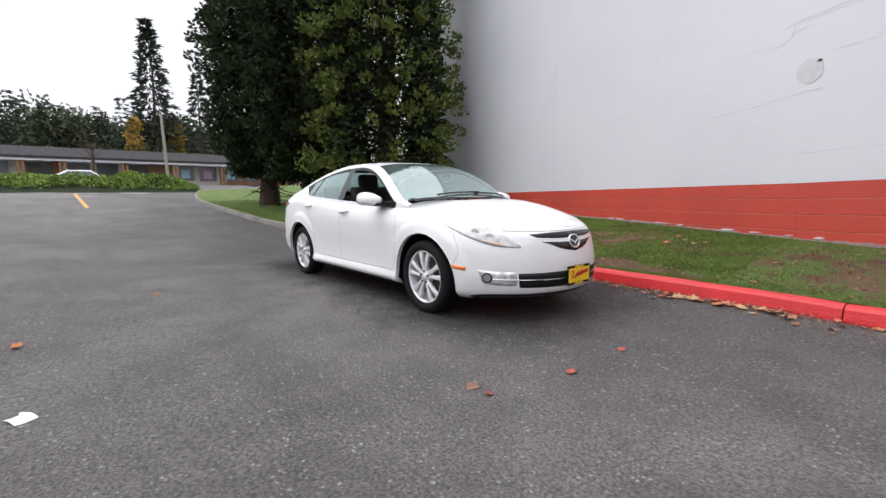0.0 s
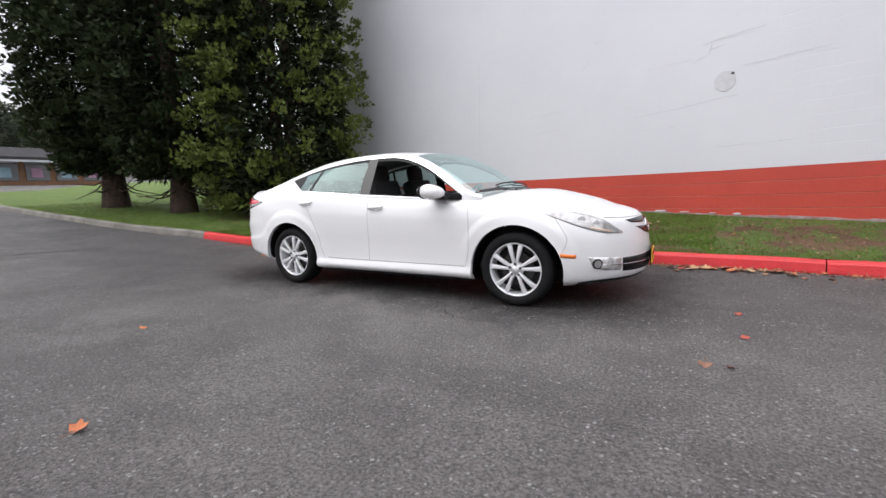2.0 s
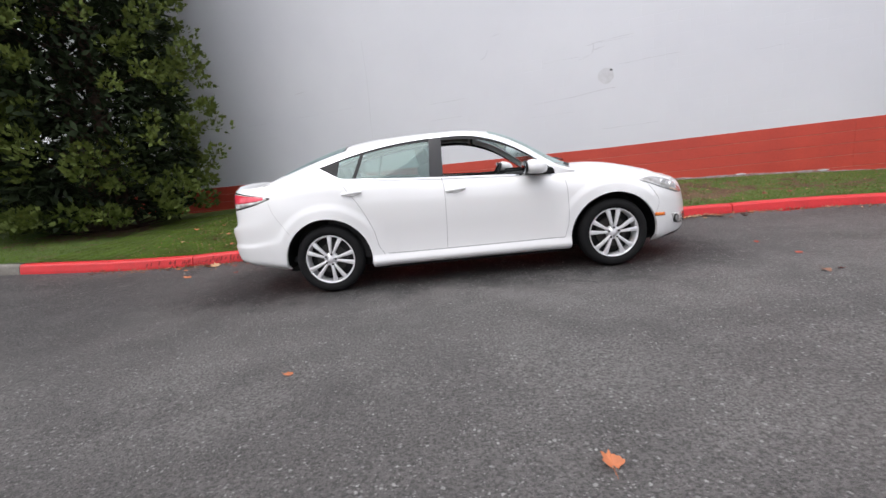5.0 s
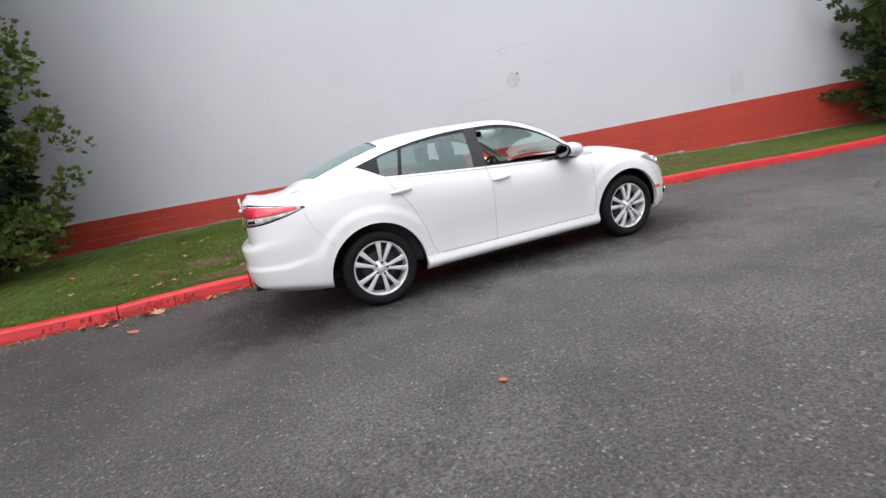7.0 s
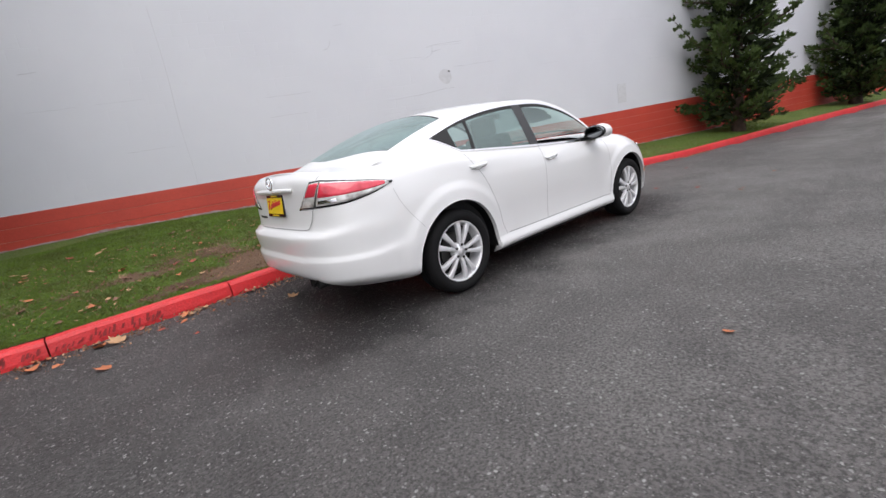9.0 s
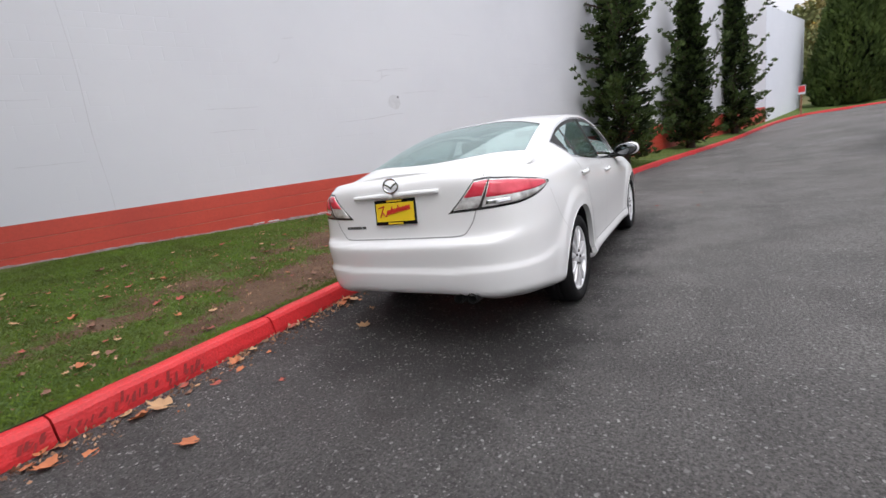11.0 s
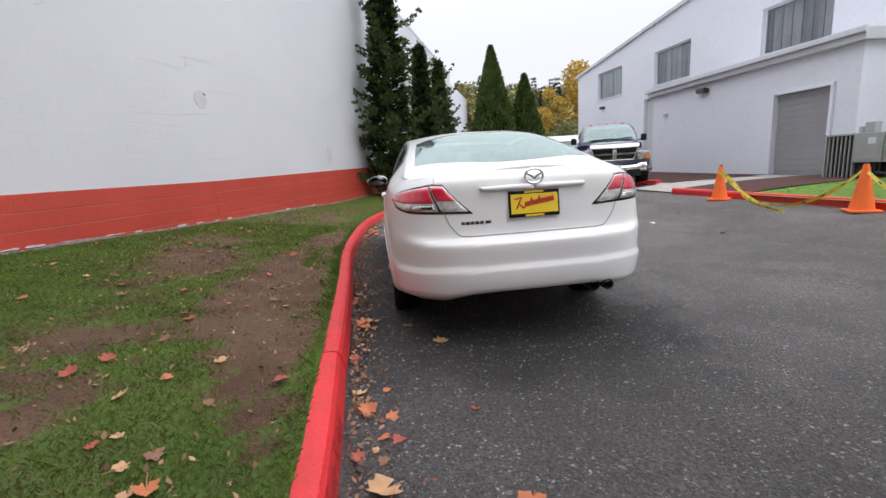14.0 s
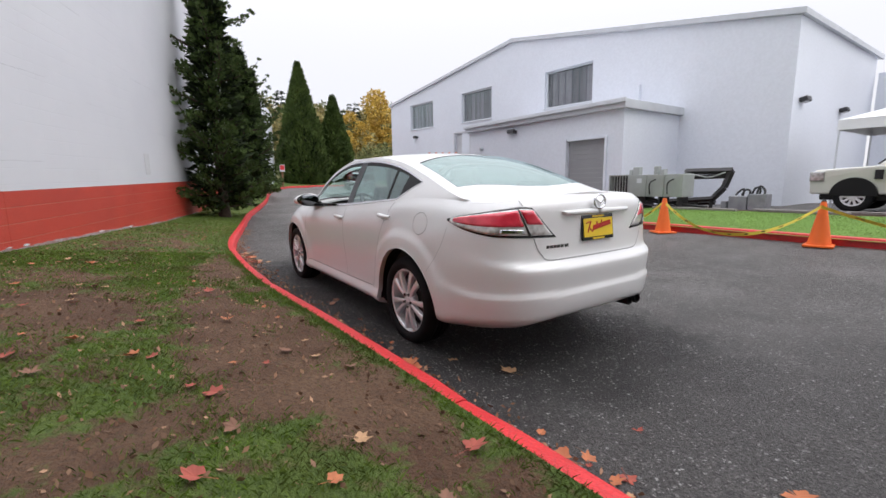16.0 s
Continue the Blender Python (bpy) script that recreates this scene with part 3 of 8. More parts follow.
# ---- pale blue warehouse across the road ----
def glass_material(name, tint, gloss=0.1, haze=0.05, rough=0.02):
    m = bpy.data.materials.new(name)
    m.use_nodes = True
    n, l = m.node_tree.nodes, m.node_tree.links
    n.clear()
    out = n.new("ShaderNodeOutputMaterial")
    tr = n.new("ShaderNodeBsdfTransparent")
    tr.inputs["Color"].default_value = (*tint, 1)
    df = n.new("ShaderNodeBsdfDiffuse")
    df.inputs["Color"].default_value = (0.46, 0.62, 0.6, 1)
    m1 = n.new("ShaderNodeMixShader")
    co = n.new("ShaderNodeTexCoord")
    ns = n.new("ShaderNodeTexNoise")
    ns.inputs["Scale"].default_value = 3.0
    l.new(co.outputs["Object"], ns.inputs["Vector"])
    rg = n.new("ShaderNodeMapRange")
    rg.inputs["To Min"].default_value, rg.inputs["To Max"].default_value = haze * 0.5, haze * 1.5
    l.new(ns.outputs["Fac"], rg.inputs["Value"])
    l.new(rg.outputs[0], m1.inputs["Fac"])
    l.new(tr.outputs[0], m1.inputs[1])
    l.new(df.outputs[0], m1.inputs[2])
    gl = n.new("ShaderNodeBsdfGlossy")
    gl.inputs["Roughness"].default_value = rough
    gl.inputs["Color"].default_value = (0.85, 1.0, 0.98, 1)
    fr = n.new("ShaderNodeLayerWeight")
    fr.inputs["Blend"].default_value = 0.5
    pw = n.new("ShaderNodeMath")
    pw.operation = "POWER"
    pw.inputs[1].default_value = 3.5
    l.new(fr.outputs["Facing"], pw.inputs[0])
    ad = n.new("ShaderNodeMath")
    ad.inputs[1].default_value = gloss
    ad.use_clamp = True
    l.new(pw.outputs[0], ad.inputs[0])
    m2 = n.new("ShaderNodeMixShader")
    l.new(ad.outputs[0], m2.inputs["Fac"])
    l.new(m1.outputs[0], m2.inputs[1])
    l.new(gl.outputs[0], m2.inputs[2])
    l.new(m2.outputs[0], out.inputs[0])
    return m


fascia_mat = material("grey_white_fascia", (0.62, 0.64, 0.68), 0.5, scale=3, amount=0.3)
shutter_mat = material("grey_shutter", (0.33, 0.33, 0.34), 0.55, 0.2, dark=(0.28, 0.28, 0.29), scale=3, amount=0.4)
white_shutter = material("white_shutter", (0.62, 0.63, 0.66), 0.5, scale=3, amount=0.3)
frame_white = material("white_frame", (0.66, 0.68, 0.72), 0.5, scale=5, amount=0.2)
blind_mat = material("window_blind", (0.34, 0.32, 0.33), 0.6, dark=(0.24, 0.22, 0.23), scale=4, amount=0.7, object_random=0.5)
lamp_black = material("dark_lamp_casting", (0.05, 0.05, 0.055), 0.5, 0.3, scale=10)
dark_steel = material("black_steel", (0.03, 0.03, 0.033), 0.5, 0.4, dark=(0.06, 0.05, 0.045), scale=8)
unit_grey = material("pale_green_grey_casing", (0.38, 0.4, 0.39), 0.5, dark=(0.3, 0.32, 0.31), scale=4, amount=0.5)
galvanised = material("galvanised_grey", (0.34, 0.35, 0.37), 0.5, 0.4, dark=(0.22, 0.23, 0.25), scale=6, amount=0.7, fine=0.2)
weathered = material("weathered_board", (0.3, 0.28, 0.26), 0.8, dark=(0.17, 0.15, 0.14), scale=9, amount=0.8, fine=0.3, bump=0.4)
pane_mat = material("grey_window_pane", (0.12, 0.125, 0.13), 0.08, dark=(0.08, 0.08, 0.085), scale=2, amount=0.6, spec=0.8)

facade_glass = glass_material("facade_glass", (0.85, 0.85, 0.87), 0.02, 0.03)

FACE_Y, SIDE_X = -14.2, 1.0


def wz(x):
    """Level of the warehouse's own tilt at x."""
    return TILT * (x - 8)


warehouse = thing("warehouse", "large pale blue warehouse with a shallow gabled roof", "building")
WIN = [(8.3, 11.05, 4.62, 6.33), (15.0, 17.8, 4.60, 6.33), (21.0, 24.0, 4.66, 6.38)]
DOORS = [(16.4, 18.6, -0.2, 4.05)]


def facade_z(x):
    """Height of the gable's edge over x."""
    return float(np.interp(x, [1.0, 13.3, 27.0], [6.0, 8.38, 7.05]))


# front wall with true openings, in vertical bays
bm = bmesh.new()
edges = sorted({1.0, 13.3, 27.0} | {v for w in WIN for v in w[:2]} | {v for d in DOORS for v in d[:2]})


def bay(bm, x0, x1, za0, za1, zb0, zb1):
    """A slab of the front wall between x0 and x1, its foot from za0 to za1 and its head from zb0 to zb1."""
    vs = [bm.verts.new(p) for p in ((x0, FACE_Y, za0), (x1, FACE_Y, za1), (x1, FACE_Y, zb1), (x0, FACE_Y, zb0), (x0, FACE_Y - 0.3, za0), (x1, FACE_Y - 0.3, za1), (x1, FACE_Y - 0.3, zb1), (x0, FACE_Y - 0.3, zb0))]
    for f in ((0, 1, 2, 3), (7, 6, 5, 4), (0, 4, 5, 1), (1, 5, 6, 2), (2, 6, 7, 3), (3, 7, 4, 0)):
        bm.faces.new([vs[i] for i in f])


for x0, x1 in zip(edges, edges[1:]):
    mid = (x0 + x1) / 2
    hole = next(((w[2] + wz(x0), w[2] + wz(x1), w[3] + wz(x0), w[3] + wz(x1)) for w in WIN + DOORS if w[0] - 0.01 < mid < w[1] + 0.01), None)
    if hole:
        bay(bm, x0, x1, -0.6, -0.6, hole[0], hole[1])
        bay(bm, x0, x1, hole[2], hole[3], facade_z(x0), facade_z(x1))
    else:
        bay(bm, x0, x1, -0.6, -0.6, facade_z(x0), facade_z(x1))
bmesh.ops.recalc_face_normals(bm, faces=bm.faces)
bmesh.ops.remove_doubles(bm, verts=bm.verts, dist=0.0005)
part("front_wall", bm, blue_wall, warehouse)
bm = bmesh.new()
box(bm, (SIDE_X, -23.0, -0.6), (SIDE_X + 0.3, FACE_Y - 0.3, 6.0))
part("side_wall", bm, blue_wall, warehouse)
bm = bmesh.new()
box(bm, (26.7, -34.0, -0.6), (27.0, FACE_Y - 0.3, 7.05))
part("side_wall", bm, blue_wall, warehouse)
bm = bmesh.new()
box(bm, (1.3, -23.3, -0.6), (26.7, -23.0, 6.0))
part("back_wall", bm, blue_wall, warehouse)
for x0, x1 in ((1.0, 13.3), (13.3, 27.0)):
    bm = bmesh.new()
    z0, z1 = facade_z(x0), facade_z(x1)
    ov = 0.14
    vs = [bm.verts.new(p) for p in ((x0 - (ov if x0 < 2 else 0), FACE_Y + ov, z0 - 0.02), (x1 + (ov if x1 > 26 else 0), FACE_Y + ov, z1 - 0.02), (x1 + (ov if x1 > 26 else 0), -23.4, z1 - 0.02), (x0 - (ov if x0 < 2 else 0), -23.4, z0 - 0.02))]
    hi = [bm.verts.new(v.co + Vector((0, 0, 0.17))) for v in vs]
    bm.faces.new(vs[::-1])
    bm.faces.new(hi)
    for i in range(4):
        bm.faces.new((vs[i], vs[(i + 1) % 4], hi[(i + 1) % 4], hi[i]))
    part("roof_slope", bm, fascia_mat, warehouse, "pale grey roof edge")


def window(x0, x1, z0, z1):
    """A fixed window set back in the wall, with frame, panes and blinds behind."""
    w = new("window")
    w.parent = warehouse
    tagged(w, "wide dark window with vertical blinds")
    a, b = wz(x0), wz(x1)
    y = FACE_Y - 0.17

    def quad(p0, p1, q0, q1, yy, th, mat, nm, par):
        bm = bmesh.new()
        vs = [bm.verts.new(v) for v in ((p0, yy, q0 + lerp(a, b, (p0 - x0) / (x1 - x0))), (p1, yy, q0 + lerp(a, b, (p1 - x0) / (x1 - x0))), (p1, yy, q1 + lerp(a, b, (p1 - x0) / (x1 - x0))), (p0, yy, q1 + lerp(a, b, (p0 - x0) / (x1 - x0))))]
        bk = [bm.verts.new(v.co + Vector((0, -th, 0))) for v in vs]
        bm.faces.new(vs)
        bm.faces.new(bk[::-1])
        for i in range(4):
            bm.faces.new((vs[i], bk[i], bk[(i + 1) % 4], vs[(i + 1) % 4]))
        bmesh.ops.recalc_face_normals(bm, faces=bm.faces)
        return part(nm, bm, mat, par)
    for p0, p1, q0, q1 in ((x0, x1, z0, z0 + 0.07), (x0, x1, z1 - 0.07, z1), (x0, x0 + 0.07, z0 + 0.07, z1 - 0.07), (x1 - 0.07, x1, z0 + 0.07, z1 - 0.07)):
        quad(p0, p1, q0, q1, y + 0.05, 0.1, frame_white, "window_frame", w)
    quad(x0 + 0.07, x1 - 0.07, z0 + 0.07, z1 - 0.07, y, 0.008, facade_glass, "pane", w).visible_shadow = False
    n = 13
    for k in range(n):
        p0, p1 = lerp(x0 + 0.09, x1 - 0.09, k / n) + 0.006, lerp(x0 + 0.09, x1 - 0.09, (k + 1) / n) - 0.006
        quad(p0, p1, z0 + 0.1, z1 - 0.1, y - 0.04 - 0.03 * (k % 2), 0.006, blind_mat, "blind_slat", w)
    quad(x0 + 0.07, x1 - 0.07, z0 + 0.07, z1 - 0.07, y - 0.12, 0.01, lamp_black, "window_back", w)
    quad(x0 - 0.05, x1 + 0.05, z0 - 0.06, z0 - 0.003, y + 0.21, 0.24, fascia_mat, "window_sill", w)


for w in WIN:
    window(*w)


def roller_door(parent, x0, x1, y, z0, z1, mat, label, trim_mat):
    d = new("roller_door")
    d.parent = parent
    tagged(d, label)
    n = int((z1 - z0) / 0.16)
    for k in range(n):
        a, b = lerp(z0, z1, k / n), lerp(z0, z1, (k + 1) / n)
        bm = bmesh.new()
        box(bm, (x0, y - 0.03, a + 0.0015), (x1, y, b - 0.0015), 0.003)
        part("slat", bm, mat, d)
    for p0, p1 in ((x0 - 0.08, x0), (x1, x1 + 0.08)):
        bm = bmesh.new()
        box(bm, (p0, y - 0.05, z0), (p1, y + 0.2, z1 + 0.08), 0.01)
        part("door_jamb", bm, trim_mat, d)
    bm = bmesh.new()
    box(bm, (x0, y - 0.05, z1 + 0.002), (x1, y + 0.16, z1 + 0.08), 0.01)
    part("door_head", bm, trim_mat, d)
    return d


roller_door(warehouse, 16.5, 18.5, FACE_Y - 0.12, 0.2, 4.2, white_shutter, "tall white roller door", frame_white)


def wall_lamp(x, y, z, turn, name="wall_lamp"):
    t = thing(name, "small dark flood lamp on the blue wall", "lamp", (x, y, z), turn, "wall lamps")
    bm = bmesh.new()
    box(bm, (-0.06, -0.06, -0.06), (0.06, 0.0, 0.06), 0.01)
    part("bracket", bm, lamp_black, t)
    bm = bmesh.new()
    box(bm, (-0.2, -0.02, -0.08), (0.2, 0.2, 0.06), 0.02, pose(0, 0.02, 0, 14, 0, 0))
    part("lamp_housing", bm, lamp_black, t)
    bm = bmesh.new()
    box(bm, (-0.17, 0.02, -0.1), (0.17, 0.17, -0.082), 0.004, pose(0, 0.02, 0, 14, 0, 0))
    part("lens", bm, pane_mat, t)
    return t


# single-storey annex in front of it
annex = thing("annex", "low pale blue annex with a deep white fascia", "building")
AX0, AX1, AY = 4.4, 12.5, -10.7
DX0, DX1, DZ0, DZ1 = 5.05, 6.68, 0.28, 2.62
bm = bmesh.new()
for lo, hi in (((AX0, AY - 0.25, -0.5), (DX0, AY, 3.5)), ((DX1, AY - 0.25, -0.5), (AX1, AY, 3.5)), ((DX0, AY - 0.25, DZ1), (DX1, AY, 3.5)), ((DX0, AY - 0.25, -0.5), (DX1, AY, DZ0))):
    box(bm, lo, hi)
part("front_wall", bm, blue_wall, annex)
for x0, x1 in ((AX0, AX0 + 0.25), (AX1 - 0.25, AX1)):
    bm = bmesh.new()
    box(bm, (x0, FACE_Y + 0.002, -0.5), (x1, AY - 0.25, 3.5))
    part("side_wall", bm, blue_wall, annex)
bm = bmesh.new()
box(bm, (AX0 - 0.15, FACE_Y + 0.002, 3.5), (AX1 + 0.15, AY + 0.2, 3.78), 0.02)
part("roof", bm, fascia_mat, annex, "deep white roof fascia")
bm = bmesh.new()
box(bm, (AX0 - 0.2, AY + 0.2, 3.66), (AX1 + 0.2, AY + 0.30, 3.80), 0.02)
part("gutter", bm, frame_white, annex)
roller_door(annex, DX0, DX1, AY - 0.12, DZ0, DZ1, shutter_mat, "closed grey roller shutter door", blue_wall)
bm = bmesh.new()
box(bm, (AX1 + 0.02, AY - 0.1, 0.2), (AX1 + 0.1, AY - 0.02, 3.5), 0.01)
part("downpipe", bm, frame_white, annex)
wall_lamp(9.55, AY, 3.25, 0)
wall_lamp(23.2, FACE_Y, 4.4, 0)
wall_lamp(1.0, -14.9, 3.6, 90)
wall_lamp(1.0, -19.0, 3.6, 90)
dome = thing("dome_camera", "small white dome on the annex wall", "camera", (11.6, AY, 2.7))
bm = bmesh.new()
bmesh.ops.create_uvsphere(bm, u_segments=16, v_segments=10, radius=0.09, matrix=Matrix.Translation((0, 0.09, 0)))
part("dome", bm, frame_white, dome, smooth=True)
bm = bmesh.new()
tube(bm, (0, 0, 0.02), (0, 0.09, 0.02), 0.05, seg=14)
part("mount", bm, frame_white, dome)
bm = bmesh.new()
box(bm, (-8.0, -31, -0.5), (0.9, -23, 5.4), 0.02)
rear_block = part("rear_block", bm, blue_wall)
tagged(rear_block, "pale blue block behind the warehouse yard", "building")
bm = bmesh.new()
box(bm, (6.0, FACE_Y + 0.0, 3.78), (6.25, FACE_Y + 0.14, 4.9), 0.01)
tagged(part("vent_pipe_box", bm, blue_wall), "slim pale blue vent casing above annex roof", "vent")

# plant in front of the annex
unit = thing("cooling_unit", "pale grey-green air conditioning plant on a slab", "air conditioner", (1.7, -9.95, 0.30))
bm = bmesh.new()
box(bm, (0.0, -0.05, -0.15), (2.2, 0.75, 0.06), 0.01)
part("slab", bm, concrete, unit)
for a, b, d in ((0.0, 0.5, 0.62), (0.502, 0.98, 0.66), (0.982, 1.52, 0.7)):
    bm = bmesh.new()
    box(bm, (a, 0, 0.42), (b, d, 1.03), 0.012)
    casing = part("casing", bm, unit_grey, unit)
    bm = bmesh.new()
    box(bm, (a + 0.05, d, 0.48), (b - 0.05, d + 0.008, 0.97), 0.004)
    part("access_panel", bm, unit_grey, casing)
bm = bmesh.new()
box(bm, (1.1, 0.701, 0.8), (1.25, 0.714, 0.93), 0.002)
part("data_plate", bm, frame_white, unit, "pale rating plate")
bm = bmesh.new()
box(bm, (1.55, 0.06, 0.07), (2.115, 0.52, 1.0), 0.015)
condenser = part("condenser", bm, dark_steel, unit, "dark coil behind pale louvres")
for lo, hi in (((1.522, 0.02, 1.0), (2.16, 0.7, 1.04)), ((1.522, 0.02, 0.03), (2.16, 0.7, 0.07)), ((2.12, 0.02, 0.07), (2.16, 0.7, 1.0)), ((1.522, 0.6, 0.07), (1.545, 0.7, 1.0))):
    bm = bmesh.new()
    box(bm, lo, hi, 0.006)
    part("rim", bm, unit_grey, condenser)
for k in range(6):
    bm = bmesh.new()
    box(bm, (1.625 + k * 0.088, 0.65, 0.07), (1.645 + k * 0.088, 0.685, 1.0), 0.004)
    part("louvre", bm, unit_grey, condenser)
# blower, pipes and stand under the casings
bm = bmesh.new()
box(bm, (1.12, 0.1, 0.07), (1.5, 0.62, 0.415), 0.03)
part("blower", bm, dark_steel, unit, "black blower housing")
bm = bmesh.new()
tube(bm, (1.3, 0.62, 0.24), (1.3, 0.66, 0.24), 0.13, seg=16)
part("blower_ring", bm, lamp_black, unit)
for a in (0.08, 0.6, 1.04):
    bm = bmesh.new()
    box(bm, (a, 0.1, 0.06), (a + 0.06, 0.6, 0.42), 0.005)
    part("stand", bm, dark_steel, unit)
for y0, z0, z1 in ((0.5, 0.16, 0.34), (0.38, 0.22, 0.37), (0.6, 0.1, 0.2)):
    bm = bmesh.new()
    tube(bm, (-0.55, y0, z0 - 0.05), (0.25, y0, z0), 0.035, seg=8)
    tube(bm, (0.25, y0, z0), (1.12, y0, z1), 0.035, seg=8)
    part("pipe", bm, dark_steel, unit)
for a in (0.36, 0.86):
    bm = bmesh.new()
    q = spline([(a, 0.69, 0.5), (a - 0.02, 0.76, 0.66), (a - 0.06, 0.78, 0.82), (a - 0.16, 0.69, 0.9)], 8)
    for u, v in zip(q, q[1:]):
        tube(bm, u, v, 0.018, seg=8)
    part("conduit", bm, dark_steel, unit, "black looped conduit")
for a, w in ((1.34, 0.2), (1.56, 0.1), (0.78, 0.12), (0.6, 0.1)):
    bm = bmesh.new()
    box(bm, (a, 0.28, 1.032), (a + w, 0.46, 1.26 if w > 0.11 else 1.18), 0.02)
    part("control_box", bm, unit_grey, unit)
rack = thing("steel_frame", "black steel pipe frame leaning beside the plant", "steel frame", (0.1 + 0.85, -10.35, 0.26))
for p, q, w in (((0, 0, 1.14), (1.2, 0, 1.14), 0.085), ((0.02, 0.0, 1.14), (0.14, 0.05, 0.7), 0.085), ((0.14, 0.05, 0.7), (0.38, 0.1, 0.4), 0.085), ((0.34, 0.1, 0.4), (1.5, 0.25, 0.3), 0.07), ((0.4, -0.1, 0.3), (1.5, -0.1, 0.22), 0.07), ((0.08, 0.0, 1.0), (1.2, 0.0, 0.98), 0.06), ((1.15, 0, 0.0), (1.15, 0, 1.1), 0.06), ((0.42, 0.1, 0.0), (0.42, 0.1, 0.36), 0.05), ((0.8, 0.1, 0.0), (0.8, 0.1, 0.34), 0.05)):
    bm = bmesh.new()
    tube(bm, p, q, w, seg=4)
    part("beam", bm, dark_steel, rack)
bm = bmesh.new()
q = spline([(0.12, 0.1, 1.1), (0.5, 0.11, 0.97), (0.8, 0.11, 1.03), (1.18, 0.1, 1.1)], 8)
for u, v in zip(q, q[1:]):
    tube(bm, u, v, 0.02, seg=6)
part("hose", bm, unit_grey, rack, "pale hose slung under the beam")
# grey valve boxes with black pipes, at the wall's foot
valves = thing("valve_box", "grey metal valve boxes with bent black pipes", "utility box", (0.5, -10.4, 0.2))
for a, w, h in ((-0.42, 0.4, 0.6), (0.0, 0.42, 0.54), (0.46, 0.14, 0.4)):
    bm = bmesh.new()
    box(bm, (a, -0.15, 0.0), (a + w, 0.22, h), 0.02)
    part("box_body", bm, galvanised, valves)
for k, a in enumerate((-0.3, -0.2, 0.02, 0.16)):
    bm = bmesh.new()
    q = spline([(a, 0.05, 0.52), (a - 0.03, 0.06, 0.68 + 0.05 * (k % 2)), (a + 0.08, 0.08, 0.8 - 0.05 * k), (a + 0.14, 0.1, 0.56)], 8)
    for u, v in zip(q, q[1:]):
        tube(bm, u, v, 0.025, seg=8)
    part("bent_pipe", bm, lamp_black, valves)
# planks along the wall's foot
for x0, x1, y0, tw in ((0.4, 2.4, -9.3, 5), (-1.6, 0.2, -9.75, -5), (-2.8, -0.8, -10.1, 3)):
    plank = thing("plank", "weathered grey board lying behind the lawn", "board", ((x0 + x1) / 2, y0, road_z((x0 + x1) / 2, y0) + 0.125), tw, "boards behind the lawn")
    bm = bmesh.new()
    box(bm, (-(x1 - x0) / 2, -0.08, -0.01), ((x1 - x0) / 2, 0.08, 0.04), 0.006)
    part("board", bm, weathered, plank)

# ---- white saloon car ----
paint = material("white_car_paint", (0.83, 0.83, 0.835), 0.35, dark=(0.81, 0.81, 0.815), scale=2, amount=0.5, coat=0.7, spec=0.4)
black_trim = material("black_trim", (0.008, 0.008, 0.009), 0.5, spec=0.3, scale=20, amount=0.4)
gloss_black = material("gloss_black", (0.01, 0.01, 0.012), 0.12, scale=20, amount=0.3)
gap_mat = material("shut_line", (0.40, 0.40, 0.40), 0.8, scale=30, amount=0.3)
faint_gap = material("fine_shut_line", (0.6, 0.6, 0.6), 0.8, scale=30, amount=0.3)
chrome = material("chrome", (0.82, 0.82, 0.84), 0.12, 1.0, scale=10, amount=0.2)
mirror_mat = material("mirror_glass", (0.22, 0.23, 0.24), 0.03, 1.0, scale=5, amount=0.1)
alloy = material("silver_alloy", (0.86, 0.86, 0.88), 0.28, 0.35, dark=(0.78, 0.78, 0.8), scale=14, amount=0.4, coat=0.4)
rubber = material("tyre_rubber", (0.009, 0.009, 0.010), 0.8, dark=(0.016, 0.016, 0.016), scale=9, amount=0.5, spec=0.2, bump=0.2, bump_scale=90)
brake_mat = material("brake_disc", (0.06, 0.058, 0.056), 0.5, 0.5, scale=12)
red_lens = material("red_lamp_lens", (0.80, 0.06, 0.10), 0.08, dark=(0.50, 0.012, 0.03), scale=12, amount=0.8, coat=1.0)
clear_lens = material("clear_lamp_lens", (0.88, 0.87, 0.86), 0.1, 0.2, dark=(0.3, 0.28, 0.27), scale=22, amount=0.9, coat=1.0)
head_lens = material("headlamp_lens", (0.6, 0.6, 0.6), 0.08, 0.35, dark=(0.22, 0.2, 0.185), scale=13, amount=0.9, coat=1.0)
amber_lens = material("amber_lens", (0.85, 0.2, 0.02), 0.15, scale=20, amount=0.4, coat=0.8)
exhaust_mat = material("sooty_steel", (0.03, 0.03, 0.03), 0.4, 0.6, scale=20)
dull_amber = material("pale_amber_lens", (0.72, 0.5, 0.36), 0.15, scale=20, amount=0.5, coat=0.8)
plate_yellow = material("plate_yellow", (0.87, 0.6, 0.02), 0.5, scale=9, amount=0.2)
plate_red = material("plate_red_writing", (0.55, 0.03, 0.02), 0.5, scale=20, amount=0.3)
seat_cloth = material("dark_seat_cloth", (0.03, 0.03, 0.032), 0.9, scale=20, amount=0.4, fine=0.3, fine_scale=200)
window_glass = glass_material("side_window_glass", (0.38, 0.48, 0.46), 0.07, 0.12)
screen_glass = glass_material("screen_glass", (0.36, 0.48, 0.47), 0.10, 0.26)
front_glass = glass_material("windscreen_glass", (0.62, 0.74, 0.72), 0.15, 0.19)

